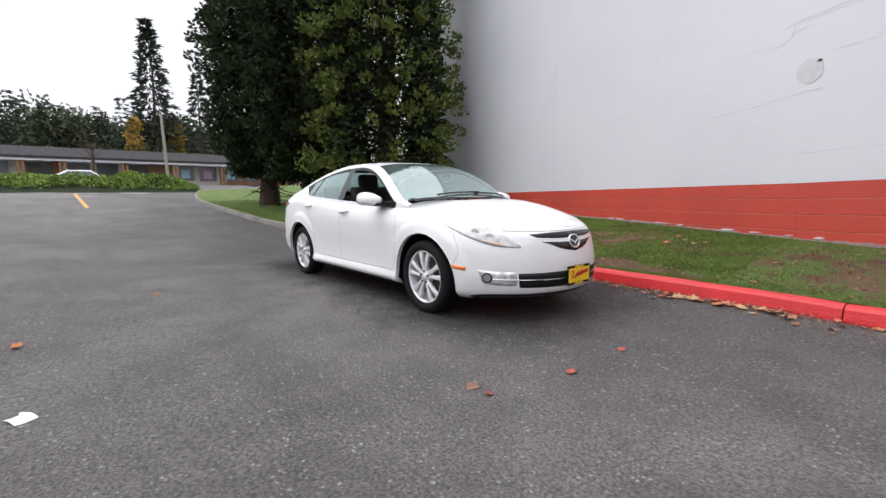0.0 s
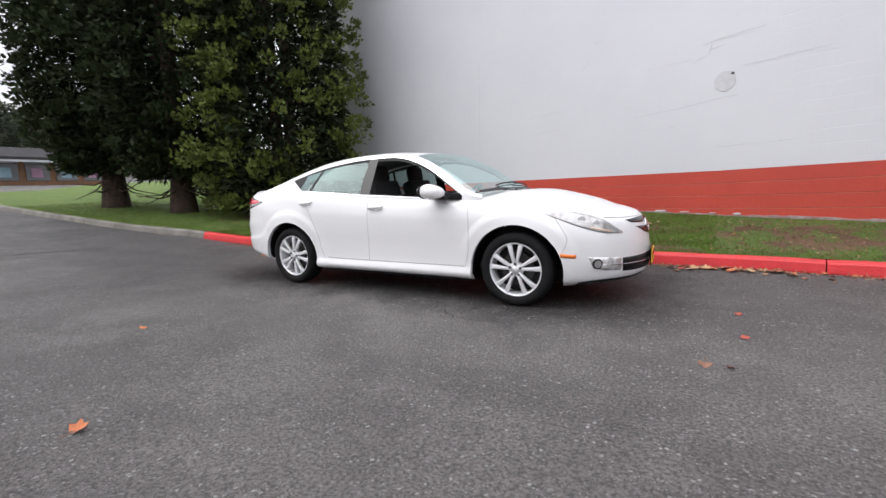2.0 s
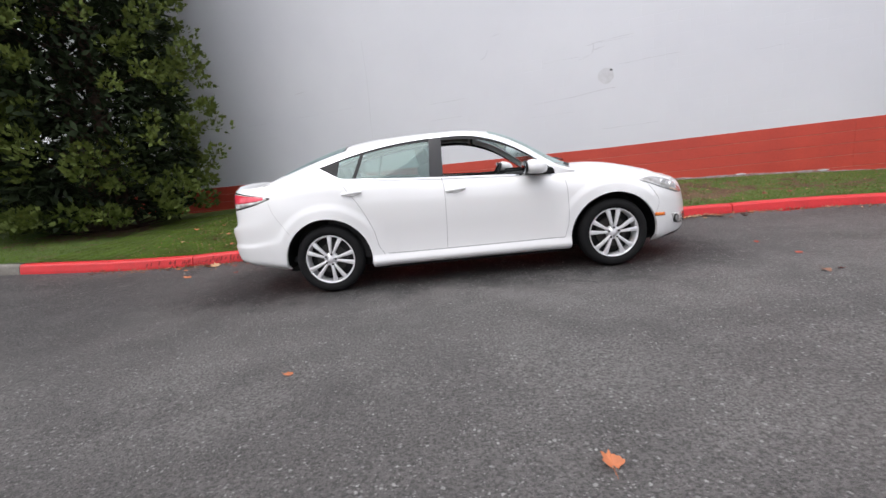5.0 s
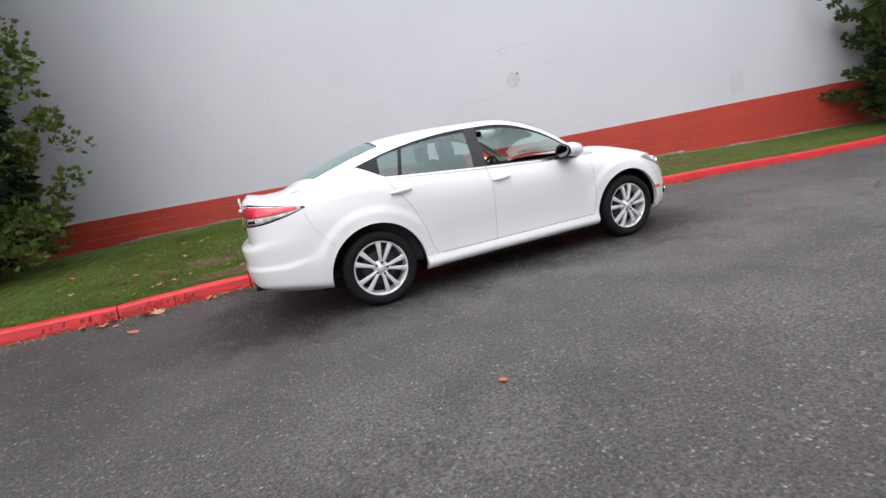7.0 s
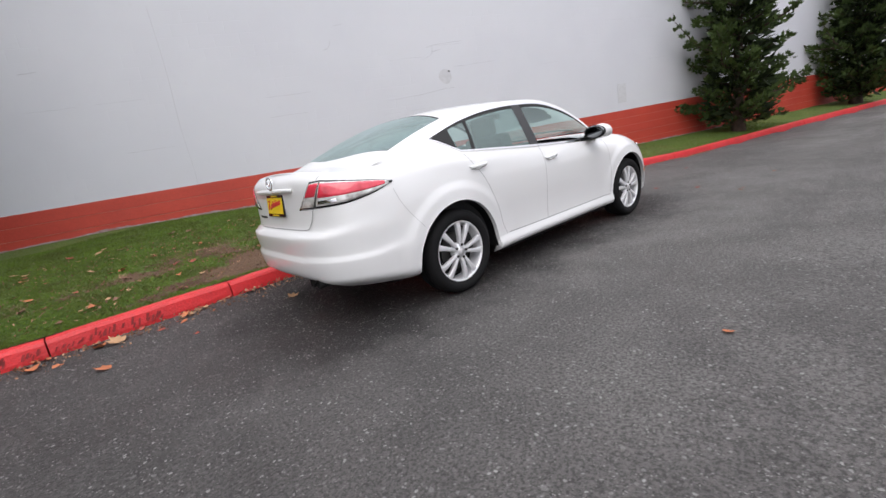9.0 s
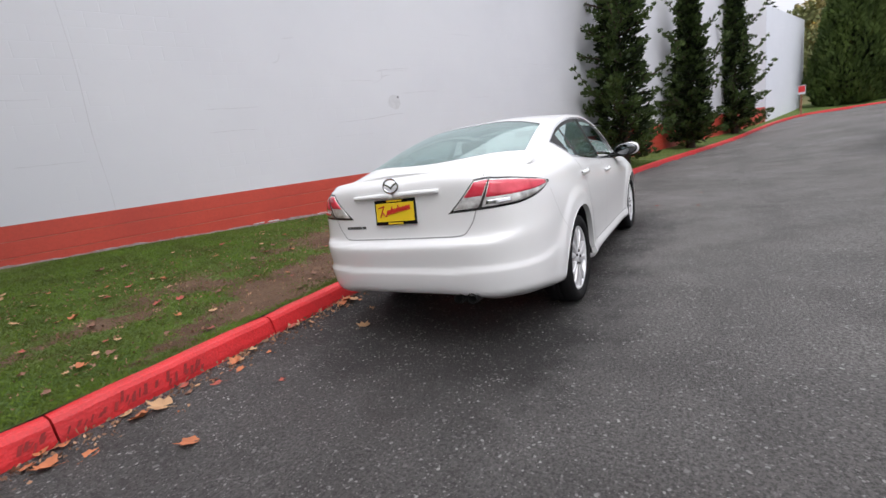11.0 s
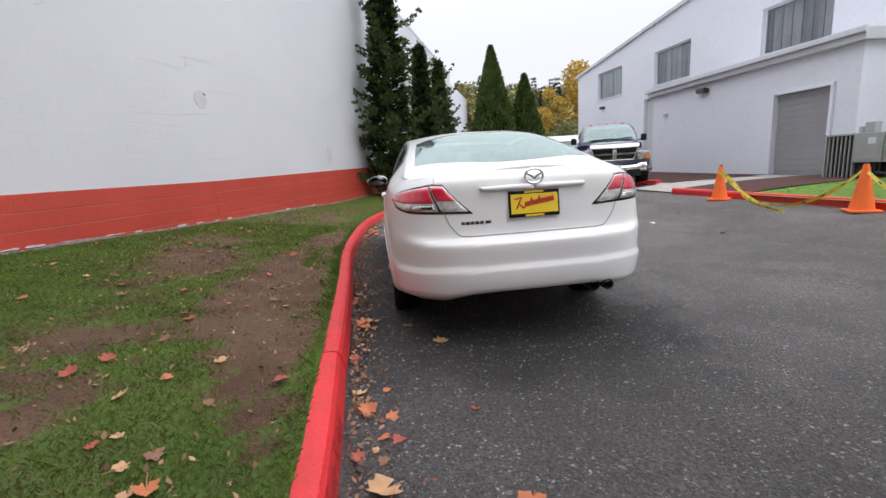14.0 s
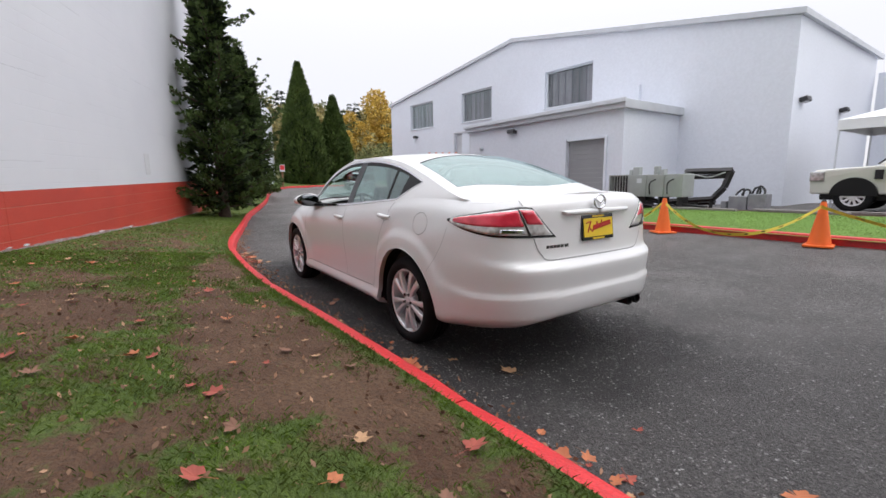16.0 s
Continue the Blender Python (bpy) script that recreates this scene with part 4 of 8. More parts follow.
OUTLINE = np.array([(-2.485, 0), (-2.475, 0.35), (-2.422, 0.61), (-2.29, 0.78), (-2.08, 0.87), (-1.75, 0.905), (-1.395, 0.92), (-1.0, 0.912), (-0.3, 0.9),
                    (0.5, 0.9), (1.0, 0.9), (1.395, 0.908), (1.72, 0.885), (1.95, 0.81), (2.15, 0.665), (2.335, 0.38), (2.405, 0.0)])
# heights and insets of the flank, bottom to top edge, at each of those places
PROFILE = np.array([
    [(.35, .14), (.375, .045), (.43, .014), (.525, 0), (.55, .014), (.695, .002), (.73, .068), (.90, .078), (1.06, .085), (1.125, .14)],
    [(.345, .14), (.375, .045), (.43, .014), (.525, 0), (.55, .014), (.695, .002), (.73, .068), (.90, .078), (1.06, .085), (1.125, .14)],
    [(.31, .14), (.36, .04), (.43, .014), (.525, 0), (.55, .013), (.695, .002), (.73, .055), (.90, .065), (1.05, .078), (1.115, .135)],
    [(.30, .14), (.36, .035), (.43, .012), (.525, 0), (.55, .012), (.70, .005), (.76, .02), (.915, .035), (1.03, .07), (1.095, .13)],
    [(.285, .12), (.34, .03), (.42, .01), (.525, 0), (.56, .010), (.70, .006), (.81, .016), (.93, .03), (1.02, .06), (1.09, .125)],
    [(.25, .10), (.29, .03), (.40, .01), (.52, 0), (.63, 0), (.73, .004), (.83, .01), (.93, .028), (1.03, .06), (1.105, .12)],
    [(.205, .10), (.235, .03), (.30, .01), (.45, .004), (.60, 0), (.72, 0), (.83, .01), (.94, .028), (1.03, .05), (1.10, .095)],
    [(.205, .10), (.235, .02), (.285, 0), (.34, .02), (.50, .018), (.68, .006), (.82, .004), (.905, .012), (.99, .03), (1.062, .062)],
    [(.205, .10), (.232, .02), (.28, 0), (.34, .022), (.49, .02), (.66, .006), (.80, .003), (.875, .012), (.945, .03), (1.005, .055)],
    [(.205, .10), (.232, .02), (.28, 0), (.34, .02), (.48, .018), (.65, .006), (.78, .003), (.855, .014), (.915, .034), (.963, .06)],
    [(.205, .10), (.232, .02), (.28, 0), (.34, .014), (.48, .01), (.64, .002), (.77, .004), (.85, .02), (.91, .05), (.95, .10)],
    [(.205, .10), (.235, .03), (.30, .01), (.45, 0), (.58, 0), (.69, 0), (.78, .01), (.86, .035), (.92, .08), (.955, .15)],
    [(.20, .10), (.24, .03), (.30, .01), (.42, 0), (.52, 0), (.61, .004), (.70, .014), (.79, .045), (.86, .10), (.90, .17)],
    [(.20, .12), (.235, .04), (.29, .015), (.39, 0), (.48, 0), (.56, .004), (.64, .014), (.725, .04), (.80, .09), (.85, .15)],
    [(.20, .14), (.23, .05), (.28, .015), (.37, 0), (.47, 0), (.55, .008), (.62, .02), (.685, .04), (.755, .075), (.802, .12)],
    [(.20, .16), (.225, .06), (.27, .015), (.35, 0), (.46, 0), (.54, .008), (.605, .02), (.67, .035), (.735, .06), (.782, .11)],
    [(.20, .16), (.225, .06), (.27, .015), (.35, 0), (.46, 0), (.54, .008), (.605, .02), (.67, .035), (.735, .06), (.782, .11)]])
NK = len(OUTLINE)
ARCHES = ((-1.395, 0.423), (1.395, 0.421))
HUB = 0.334


def catmull(arr, f):
    """The value of a table at the fractional index f; its first and last places mirror in y."""
    f = min(max(f, 0), len(arr) - 1 - 1e-9)
    j = int(f)
    t = f - j

    def g(i):
        if i < 0:
            v = arr[-i].copy()
        elif i > len(arr) - 1:
            v = arr[2 * (len(arr) - 1) - i].copy()
        else:
            return arr[i]
        if v.ndim == 1:
            v[1] = -v[1]
        return v
    p0, p1, p2, p3 = g(j - 1), g(j), g(j + 1), g(j + 2)
    return 0.5 * (2 * p1 + (p2 - p0) * t + (2 * p0 - 5 * p1 + 4 * p2 - p3) * t * t + (3 * p1 - p0 - 3 * p2 + p3) * t ** 3)


@functools.lru_cache(maxsize=None)
def hull_section(u):
    fine = np.array([catmull_open(catmull(PROFILE, u), k) for k in np.linspace(0, 9, 91)])
    return np.maximum.accumulate(fine[:, 0]), fine[:, 1]


def hull(u, z, off=0.0):
    """A place on the car's flank: u along its half outline from tail to nose, z its height, off outwards."""
    p, q = catmull(OUTLINE, u - 0.02), catmull(OUTLINE, u + 0.02)
    c = catmull(OUTLINE, u)
    if u < 0.02:
        p = np.array((q[0], -q[1]))
    if u > NK - 1.02:
        q = np.array((p[0], -p[1]))
    t = (q - p) / np.linalg.norm(q - p)
    nrm = np.array((-t[1], t[0]))
    zz, ins = hull_section(round(float(u), 6))
    inset = float(np.interp(z, zz, ins))
    for xc, _ in ARCHES:
        k = min(max((0.585 - math.hypot(c[0] - xc, z - 0.31)) / 0.085, 0), 1)
        off += 0.013 * k * k * (3 - 2 * k)
    c = c + nrm * (off - inset)
    return (float(c[0]), float(max(c[1], 0)), z)


def catmull_open(a, f):
    j = min(int(f), len(a) - 2)
    t = f - j
    p1, p2 = a[j], a[j + 1]
    p0 = a[j - 1] if j else 2 * p1 - p2
    p3 = a[j + 2] if j + 2 < len(a) else 2 * p2 - p1
    return 0.5 * (2 * p1 + (p2 - p0) * t + (2 * p0 - 5 * p1 + 4 * p2 - p3) * t * t + (3 * p1 - p0 - 3 * p2 + p3) * t ** 3)


U_FINE = np.linspace(0, NK - 1, 800)
XY_FINE = np.array([catmull(OUTLINE, k) for k in U_FINE])


def u_x(x):
    return float(np.interp(x, XY_FINE[:, 0], U_FINE))


def u_front(y):
    return float(np.interp(-abs(y), -XY_FINE[450:, 1], U_FINE[450:]))


def u_rear(y):
    return float(np.interp(abs(y), XY_FINE[:220, 1], U_FINE[:220]))


def arch_z(x):
    for xc, r in ARCHES:
        if abs(x - xc) < r:
            return HUB - 0.02 + math.sqrt(max(r * r - (x - xc) ** 2, 0))
    return 0


# columns of the flank, closer where it curves, with the arches' ends among them
cols_u = sorted(set([round(v, 4) for v in np.concatenate([np.linspace(0, 4, 36), np.linspace(4, 11, 60), np.linspace(11, 16, 46)])]
                    + [round(u_x(v), 4) for v in (-0.24, 0.93, -1.0)]))
extra = []
for xc, r in ARCHES:
    for k in np.linspace(-1, 1, 33):
        extra.append(round(u_x(xc + r * math.sin(k * math.pi / 2) * 0.9995), 4))
    extra += [round(u_x(xc - r * 1.0005), 4), round(u_x(xc + r * 1.0005), 4)]
cols_u = sorted(set(cols_u + extra))
NV = 46
flank = []
for u in cols_u:
    x = float(catmull(OUTLINE, u)[0])
    prof = catmull(PROFILE, u)
    zb, zt = float(prof[0][0]), float(prof[9][0])
    za = arch_z(x)
    low = max(zb, za) if za else zb
    col = []
    mid = max(0.34, low + 0.01)
    for k in range(NV + 1):
        z = lerp(low, mid, k / 5) if k <= 5 else lerp(mid, zt, ((k - 5) / (NV - 5)))
        col.append(hull(u, z))
    flank.append(col)
flank = np.array(flank)
top_edge = flank[:, NV]

car = thing("saloon_car", "white four-door saloon parked beside the red kerb, front windows down", "car")


def both(verts, faces):
    """The same faces on both sides of the car."""
    n = len(verts)
    v2 = list(verts) + [(x, -y, z) for x, y, z in verts]
    return v2, list(faces) + [tuple(n + i for i in reversed(f)) for f in faces]


def flank_part(name, test, mat, parent, label="", side=0):
    used, verts, faces = {}, [], []

    def vid(i, k):
        if (i, k) not in used:
            used[(i, k)] = len(verts)
            verts.append(tuple(flank[i][k]))
        return used[(i, k)]
    for i in range(len(cols_u) - 1):
        for k in range(NV):
            if test((flank[i][k][0] + flank[i + 1][k][0]) / 2, k):
                faces.append((vid(i + 1, k), vid(i, k), vid(i, k + 1), vid(i + 1, k + 1)))
    if side == 0:
        verts, faces = both(verts, faces)
    elif side < 0:
        verts = [(x, -y, z) for x, y, z in verts]
        faces = [tuple(reversed(f)) for f in faces]
    return mesh_part(name, verts, faces, mat, parent, label, smooth=True)


def in_door(x, k):
    return k >= 5 and -1.0 < x < 0.93


body = flank_part("body", lambda x, k: not in_door(x, k), paint, car)
doors = {}
for sd in (-1, 1):
    doors[sd, "front"] = flank_part("front_door", lambda x, k: k >= 5 and -0.24 < x < 0.93, paint, car, side=sd)
    doors[sd, "rear"] = flank_part("rear_door", lambda x, k: k >= 5 and -1.0 < x <= -0.24, paint, car, side=sd)

# bonnet and boot lid, between the two top edges
CROWN_X = [-2.46, -2.40, -2.3, -1.95, -1.3, 0.9, 1.395, 1.9, 2.15, 2.25, 2.32]
CROWN_Z = [0.0, 0.008, 0.022, 0.04, 0.06, 0.07, 0.07, 0.07, 0.045, 0.022, 0.0]


def lid(name, lo, hi, label):
    verts, faces, m = [], [], 20
    idx = [i for i in range(len(cols_u)) if lo <= top_edge[i][0] <= hi]
    for i in idx:
        x, y, z = top_edge[i]
        for k in range(m + 1):
            e = -1 + 2 * k / m
            e = math.copysign(abs(e) ** 0.8, e)
            c = float(np.interp(x, CROWN_X, CROWN_Z)) * (1 - abs(e) ** 2.6)
            if name == "bonnet":
                c += 0.008 * math.exp(-((abs(e) - 0.55) / 0.12) ** 2) * (1 - abs(e))
            verts.append((x, y * e, z + c))
    for a in range(len(idx) - 1):
        for k in range(m):
            faces.append((a * (m + 1) + k, (a + 1) * (m + 1) + k, (a + 1) * (m + 1) + k + 1, a * (m + 1) + k + 1))
    return mesh_part(name, verts, faces, paint, car, label, smooth=True)


bonnet = lid("bonnet", 0.86, 2.5, "")
boot_lid = lid("boot_lid", -2.6, -1.42, "")

# greenhouse
G_X = np.array([1.12, 0.91, 0.64, 0.35, 0.09, -0.26, -0.68, -0.95, -1.24, -1.59, -1.87, -1.98])
G_C = np.array([1.035, 1.145, 1.31, 1.435, 1.472, 1.486, 1.483, 1.469, 1.427, 1.322, 1.198, 1.135])
R_X = np.array([1.06, 0.91, 0.77, 0.62, 0.43, 0.14, -0.24, -0.6, -1.05, -1.42, -1.8, -1.98])
R_Z = np.array([0.965, 1.01, 1.10, 1.21, 1.322, 1.425, 1.45, 1.435, 1.365, 1.265, 1.148, 1.098])
R_Y = np.array([0.80, 0.80, 0.775, 0.745, 0.70, 0.645, 0.625, 0.625, 0.65, 0.70, 0.75, 0.77])


def smooth_interp(x, xs, ys):
    o = np.argsort(xs)
    xs, ys = xs[o], ys[o]
    d = np.gradient(ys, xs)
    i = int(np.clip(np.searchsorted(xs, x) - 1, 0, len(xs) - 2))
    h = xs[i + 1] - xs[i]
    t = min(max((x - xs[i]) / h, 0), 1)
    return float((2 * t ** 3 - 3 * t ** 2 + 1) * ys[i] + (t ** 3 - 2 * t ** 2 + t) * h * d[i] + (-2 * t ** 3 + 3 * t ** 2) * ys[i + 1] + (t ** 3 - t ** 2) * h * d[i + 1])


def rail(x):
    return smooth_interp(x, R_X, R_Y), smooth_interp(x, R_X, R_Z)


def roof_pt(x, e, off=0.0):
    """On the roof and screens: e from -1 to 1 across, between the two rails."""
    y, z = rail(x)
    c = smooth_interp(x, G_X, G_C)
    return (x, y * e, z + max(c - z, 0.0) * (1 - abs(e) ** 3.0) + off)


def belt(x):
    i = np.argsort(top_edge[:, 0])
    return float(np.interp(x, top_edge[i, 0], top_edge[i, 1])), float(np.interp(x, top_edge[i, 0], top_edge[i, 2]))


def side_pt(x, t, off=0.0):
    """On the side of the greenhouse: t from the belt line (0) to the rail (1)."""
    yb, zb = belt(x)
    yr, zr = rail(x)
    return (x, lerp(yb, yr, max(t, 0.0) ** 1.12) + off, lerp(zb, max(zr, zb + 0.004), t))


def grid_part(name, fn, na, nb, mat, parent, label="", mirror=False, solid=0.0):
    verts = [fn(a / na, b / nb) for a in range(na + 1) for b in range(nb + 1)]
    faces = [(a * (nb + 1) + b, a * (nb + 1) + b + 1, (a + 1) * (nb + 1) + b + 1, (a + 1) * (nb + 1) + b) for a in range(na) for b in range(nb)]
    if mirror:
        verts = [(x, -y, z) for x, y, z in verts]
    f = faces[len(faces) // 2]
    p = [Vector(verts[i]) for i in f]
    nrm = (p[2] - p[0]).cross(p[3] - p[1])
    if nrm.dot((p[0] + p[2]) / 2 - Vector((-0.4, 0, 0.9))) < 0:
        faces = [tuple(reversed(f)) for f in faces]
    return mesh_part(name, verts, faces, mat, parent, label, smooth=True)


def deck_pt(x, e):
    """From the foot of the rear screen on to the boot lid, with a soft fillet between them."""
    px, y, z = roof_pt(max(x, -1.98), e)
    z -= 0.62 * max(-1.98 - x, 0)
    yb, zb = belt(x)
    lid_z = zb + float(np.interp(x, CROWN_X, CROWN_Z)) * (1 - min(abs(y) / yb, 1) ** 2.6)
    w = 0.014
    return (x, y * min(1, 0.985 * yb / max(abs(y), 1e-6)) if x < -1.98 else y, lid_z + w * math.log1p(math.exp(min((z - lid_z) / w, 50))) + 0.0006)


def quarter_pt(x, t):
    """On the rear quarter: t from the belt line up to the edge of the pillar and deck."""
    yb, zb = belt(x)
    q = deck_pt(x, 1.0) if x < -1.6 else roof_pt(x, 1.0)
    return (x, lerp(yb, q[1], t ** 1.12), lerp(zb, max(q[2], zb + 0.002), t))


def ws_top(e):
    return 0.31 - 0.06 * e * e


def ws_low(e):
    return 1.11 - 0.17 * abs(e) ** 2.2


def bl_top(e):
    return -1.18 + 0.02 * e * e


def bl_low(e):
    return -1.91 + 0.17 * e * e


EW, EB = 0.925, 0.9
grid_part("roof", lambda a, b: roof_pt(lerp(ws_top(2 * b - 1), bl_top(2 * b - 1), a), 2 * b - 1), 30, 24, paint, car)
grid_part("windscreen", lambda a, b: roof_pt(lerp(ws_low(EW * (2 * b - 1)), ws_top(EW * (2 * b - 1)), a), EW * (2 * b - 1), 0.002), 24, 24, front_glass, car, "tinted windscreen glass").visible_shadow = False
grid_part("rear_screen", lambda a, b: roof_pt(lerp(bl_top(EB * (2 * b - 1)), bl_low(EB * (2 * b - 1)), a), EB * (2 * b - 1), 0.002), 24, 24, screen_glass, car, "pale green rear screen glass").visible_shadow = False
for sd in (-1, 1):
    grid_part("front_pillar", lambda a, b: roof_pt(lerp(1.06 - 0.02, ws_top(lerp(EW, 1, b)), a), sd * lerp(EW, 1, b)), 20, 3, paint, car, mirror=False)
    grid_part("rear_pillar", lambda a, b: deck_pt(lerp(bl_top(lerp(EB, 1, b)), -2.1, a), sd * lerp(EB, 1, b)), 26, 4, paint, car)
grid_part("rear_shelf_panel", lambda a, b: deck_pt(lerp(bl_low(EB * (2 * b - 1)), -2.16, a), EB * (2 * b - 1)), 18, 24, paint, car)
# grey lining inside the roof and the rear pillars
lining = material("grey_headliner", (0.2, 0.2, 0.2), 0.95, scale=30, amount=0.4)
grid_part("headliner", lambda a, b: roof_pt(lerp(0.14, -1.16, a), 0.97 * (2 * b - 1), -0.03), 16, 12, lining, car, "grey cloth headliner")
for sd in (-1, 1):
    grid_part("pillar_lining", lambda a, b: tuple(np.array(roof_pt(lerp(-1.1, -1.95, a), sd * lerp(EB - 0.02, 0.97, b), -0.025))), 12, 3, lining, car)
    grid_part("pillar_lining", lambda a, b: tuple(np.array(side_pt(lerp(-1.3, -1.95, a), b, -0.03))), 12, 5, lining, car, mirror=sd < 0)
# black edges of the screens and the cowl with wipers
grid_part("cowl", lambda a, b: tuple(np.array(roof_pt(min(ws_low(0.86 * (2 * b - 1)) + lerp(-0.01, 0.045, a), 1.12), 0.86 * (2 * b - 1), 0.004))), 3, 20, black_trim, car, "black scuttle panel")
grid_part("rear_screen_seal", lambda a, b: roof_pt(lerp(bl_top(EB * (2 * b - 1)) + 0.004, bl_top(EB * (2 * b - 1)) - 0.014, a), EB * (2 * b - 1), 0.004), 2, 20, black_trim, car)

W_FRONT, W_REAR = 0.86, -1.43


def win_top(x):
    yb, zb = belt(x)
    yr, zr = rail(x)
    return max(0.02, 1 - 0.042 / max(zr - zb, 0.045))


def win_low(x):
    if x > -1.2:
        return 0.035
    k = min((-1.2 - x) / (-1.2 - W_REAR), 1)
    return lerp(0.035, win_top(W_REAR) - 0.03, k ** 1.3)


for sd in (-1, 1):
    mir = sd < 0
    dr, df = doors[sd, "rear"], doors[sd, "front"]
    grid_part("roof_rail", lambda a, b: side_pt(lerp(W_FRONT, W_REAR, a), lerp(win_top(lerp(W_FRONT, W_REAR, a)), 1, b)), 50, 3, paint, car, mirror=mir)
    grid_part("quarter_panel", lambda a, b: quarter_pt(lerp(W_REAR, -2.09, a), b), 22, 6, paint, car, mirror=mir)
    grid_part("window_corner", lambda a, b: side_pt(lerp(1.06, W_FRONT, a), b), 6, 4, paint, car, mirror=mir)
    grid_part("belt_strip", lambda a, b: side_pt(lerp(W_FRONT, W_REAR, a), lerp(0, win_low(lerp(W_FRONT, W_REAR, a)), b)), 50, 2, paint, car, mirror=mir)
    # bright line under and round the windows
    grid_part("window_trim", lambda a, b: side_pt(lerp(W_FRONT, W_REAR, a), win_low(lerp(W_FRONT, W_REAR, a)) + lerp(-0.012, 0.028, b), 0.004), 50, 2, chrome, car, "thin bright window trim", mirror=mir)
    grid_part("upper_trim", lambda a, b: side_pt(lerp(W_FRONT, W_REAR, a), win_top(lerp(W_FRONT, W_REAR, a)) + lerp(0.0, 0.035, b), 0.005), 50, 2, chrome, car, "thin bright window trim", mirror=mir)
    grid_part("window_frame", lambda a, b: side_pt(lerp(W_FRONT, W_REAR, a), lerp(win_top(lerp(W_FRONT, W_REAR, a)) - 0.07, win_top(lerp(W_FRONT, W_REAR, a)) + 0.012, b), 0.002), 50, 2, black_trim, car, "black window surround", mirror=mir)

    def pane(x0, x1, l0, l1):
        def fn(a, b):
            t = lerp(0.0, 1.0, b)
            x = lerp(x0 + l0 * t, x1 + l1 * t, a)
            lo, hi = win_low(x), win_top(x)
            return side_pt(x, lerp(lo, max(hi, lo + 0.002), t))
        return fn
    pn = grid_part("rear_window", pane(-0.33, -1.06, 0.02, 0.09), 14, 8, window_glass, dr, "tinted rear side window", mirror=mir)
    pn.visible_shadow = False
    pn = grid_part("quarter_window", pane(-1.085, W_REAR, 0.09, 0.0), 10, 6, window_glass, dr, "small triangular quarter window", mirror=mir)
    pn.visible_shadow = False
    grid_part("quarter_cover", lambda a, b: tuple(np.array(pane(-1.24, W_REAR, 0.03, 0.0)(a, b)) + (0, 0.003, 0)), 8, 6, black_trim, dr, "black cover of the quarter window", mirror=mir)
    grid_part("window_divider", lambda a, b: tuple(np.array(pane(-1.055, -1.09, 0.09, 0.09)(a, b)) + (0, 0.003, 0)), 2, 6, black_trim, dr, mirror=mir)
    grid_part("centre_pillar", lambda a, b: tuple(np.array(pane(-0.215, -0.345, 0.01, 0.02)(a, b)) + (0, 0.003, 0)), 3, 6, gloss_black, car, "black centre pillar cover", mirror=mir)


# patches, ribbons and raised shapes laid on the flank
def strip_on(name, upper, lower, mat, parent, off=0.004, n=24, m=8, side=0, label="", v0=0.0, v1=1.0, thick=0.012, a0=0.0, a1=1.0):
    """A shell on the flank between two curves of (u, z), with thickness, on one side or both."""
    up, lo = spline(upper, 201), spline(lower, 201)
    pick = [int(round(200 * lerp(a0, a1, a / n))) for a in range(n + 1)]
    up, lo = [up[i] for i in pick], [lo[i] for i in pick]
    outs = []
    for sd in ((-1, 1) if side == 0 else (side,)):
        verts, faces = [], []
        for layer in (off, off - thick):
            for a in range(n + 1):
                for b in range(m + 1):
                    t = lerp(v0, v1, b / m)
                    u, z = lerp(up[a][0], lo[a][0], t), lerp(up[a][1], lo[a][1], t)
                    edge = 0.5 if (b in (0, m) or a in (0, n)) else 1.0
                    bulge = layer * edge if layer > 0 else layer
                    x, y, z = hull(u, z, bulge)
                    verts.append((x, y * sd, z))
        w = m + 1
        k = (n + 1) * w
        for a in range(n):
            for b in range(m):
                f = (a * w + b, a * w + b + 1, (a + 1) * w + b + 1, (a + 1) * w + b)
                faces.append(f)
        ring = [a * w for a in range(n + 1)] + [n * w + b for b in range(1, m + 1)] + [a * w + m for a in range(n - 1, -1, -1)] + [b for b in range(m - 1, 0, -1)]
        for p, q in zip(ring, ring[1:] + ring[:1]):
            faces.append((p, q, q + k, p + k))
        if sd < 0:
            faces = [tuple(reversed(f)) for f in faces]
        outs.append(mesh_part(name, verts, faces, mat, parent, label, smooth=True))
    return outs


def line_on(name, pts, mat, parent, width=0.0042, off=0.0015, side=0, n=40):
    """A thin ribbon along a curve of (u, z) on the flank."""
    c = spline(pts, n)
    P = [np.array(hull(u, z, off)) for u, z in c]
    outs = []
    for sd in ((-1, 1) if side == 0 else (side,)):
        verts, faces = [], []
        for i, p in enumerate(P):
            t = P[min(i + 1, n - 1)] - P[max(i - 1, 0)]
            q = np.array(hull(c[i][0], c[i][1], off + 0.05)) - p
            w = np.cross(t, q)
            w = w / (np.linalg.norm(w) + 1e-9) * width / 2
            for s_ in (-1, 1):
                v = p + w * s_
                verts.append((v[0], v[1] * sd, v[2]))
        faces = [(2 * i, 2 * i + 1, 2 * i + 3, 2 * i + 2) for i in range(n - 1)]
        outs.append(mesh_part(name, verts, faces, mat, parent, smooth=True))
    return outs


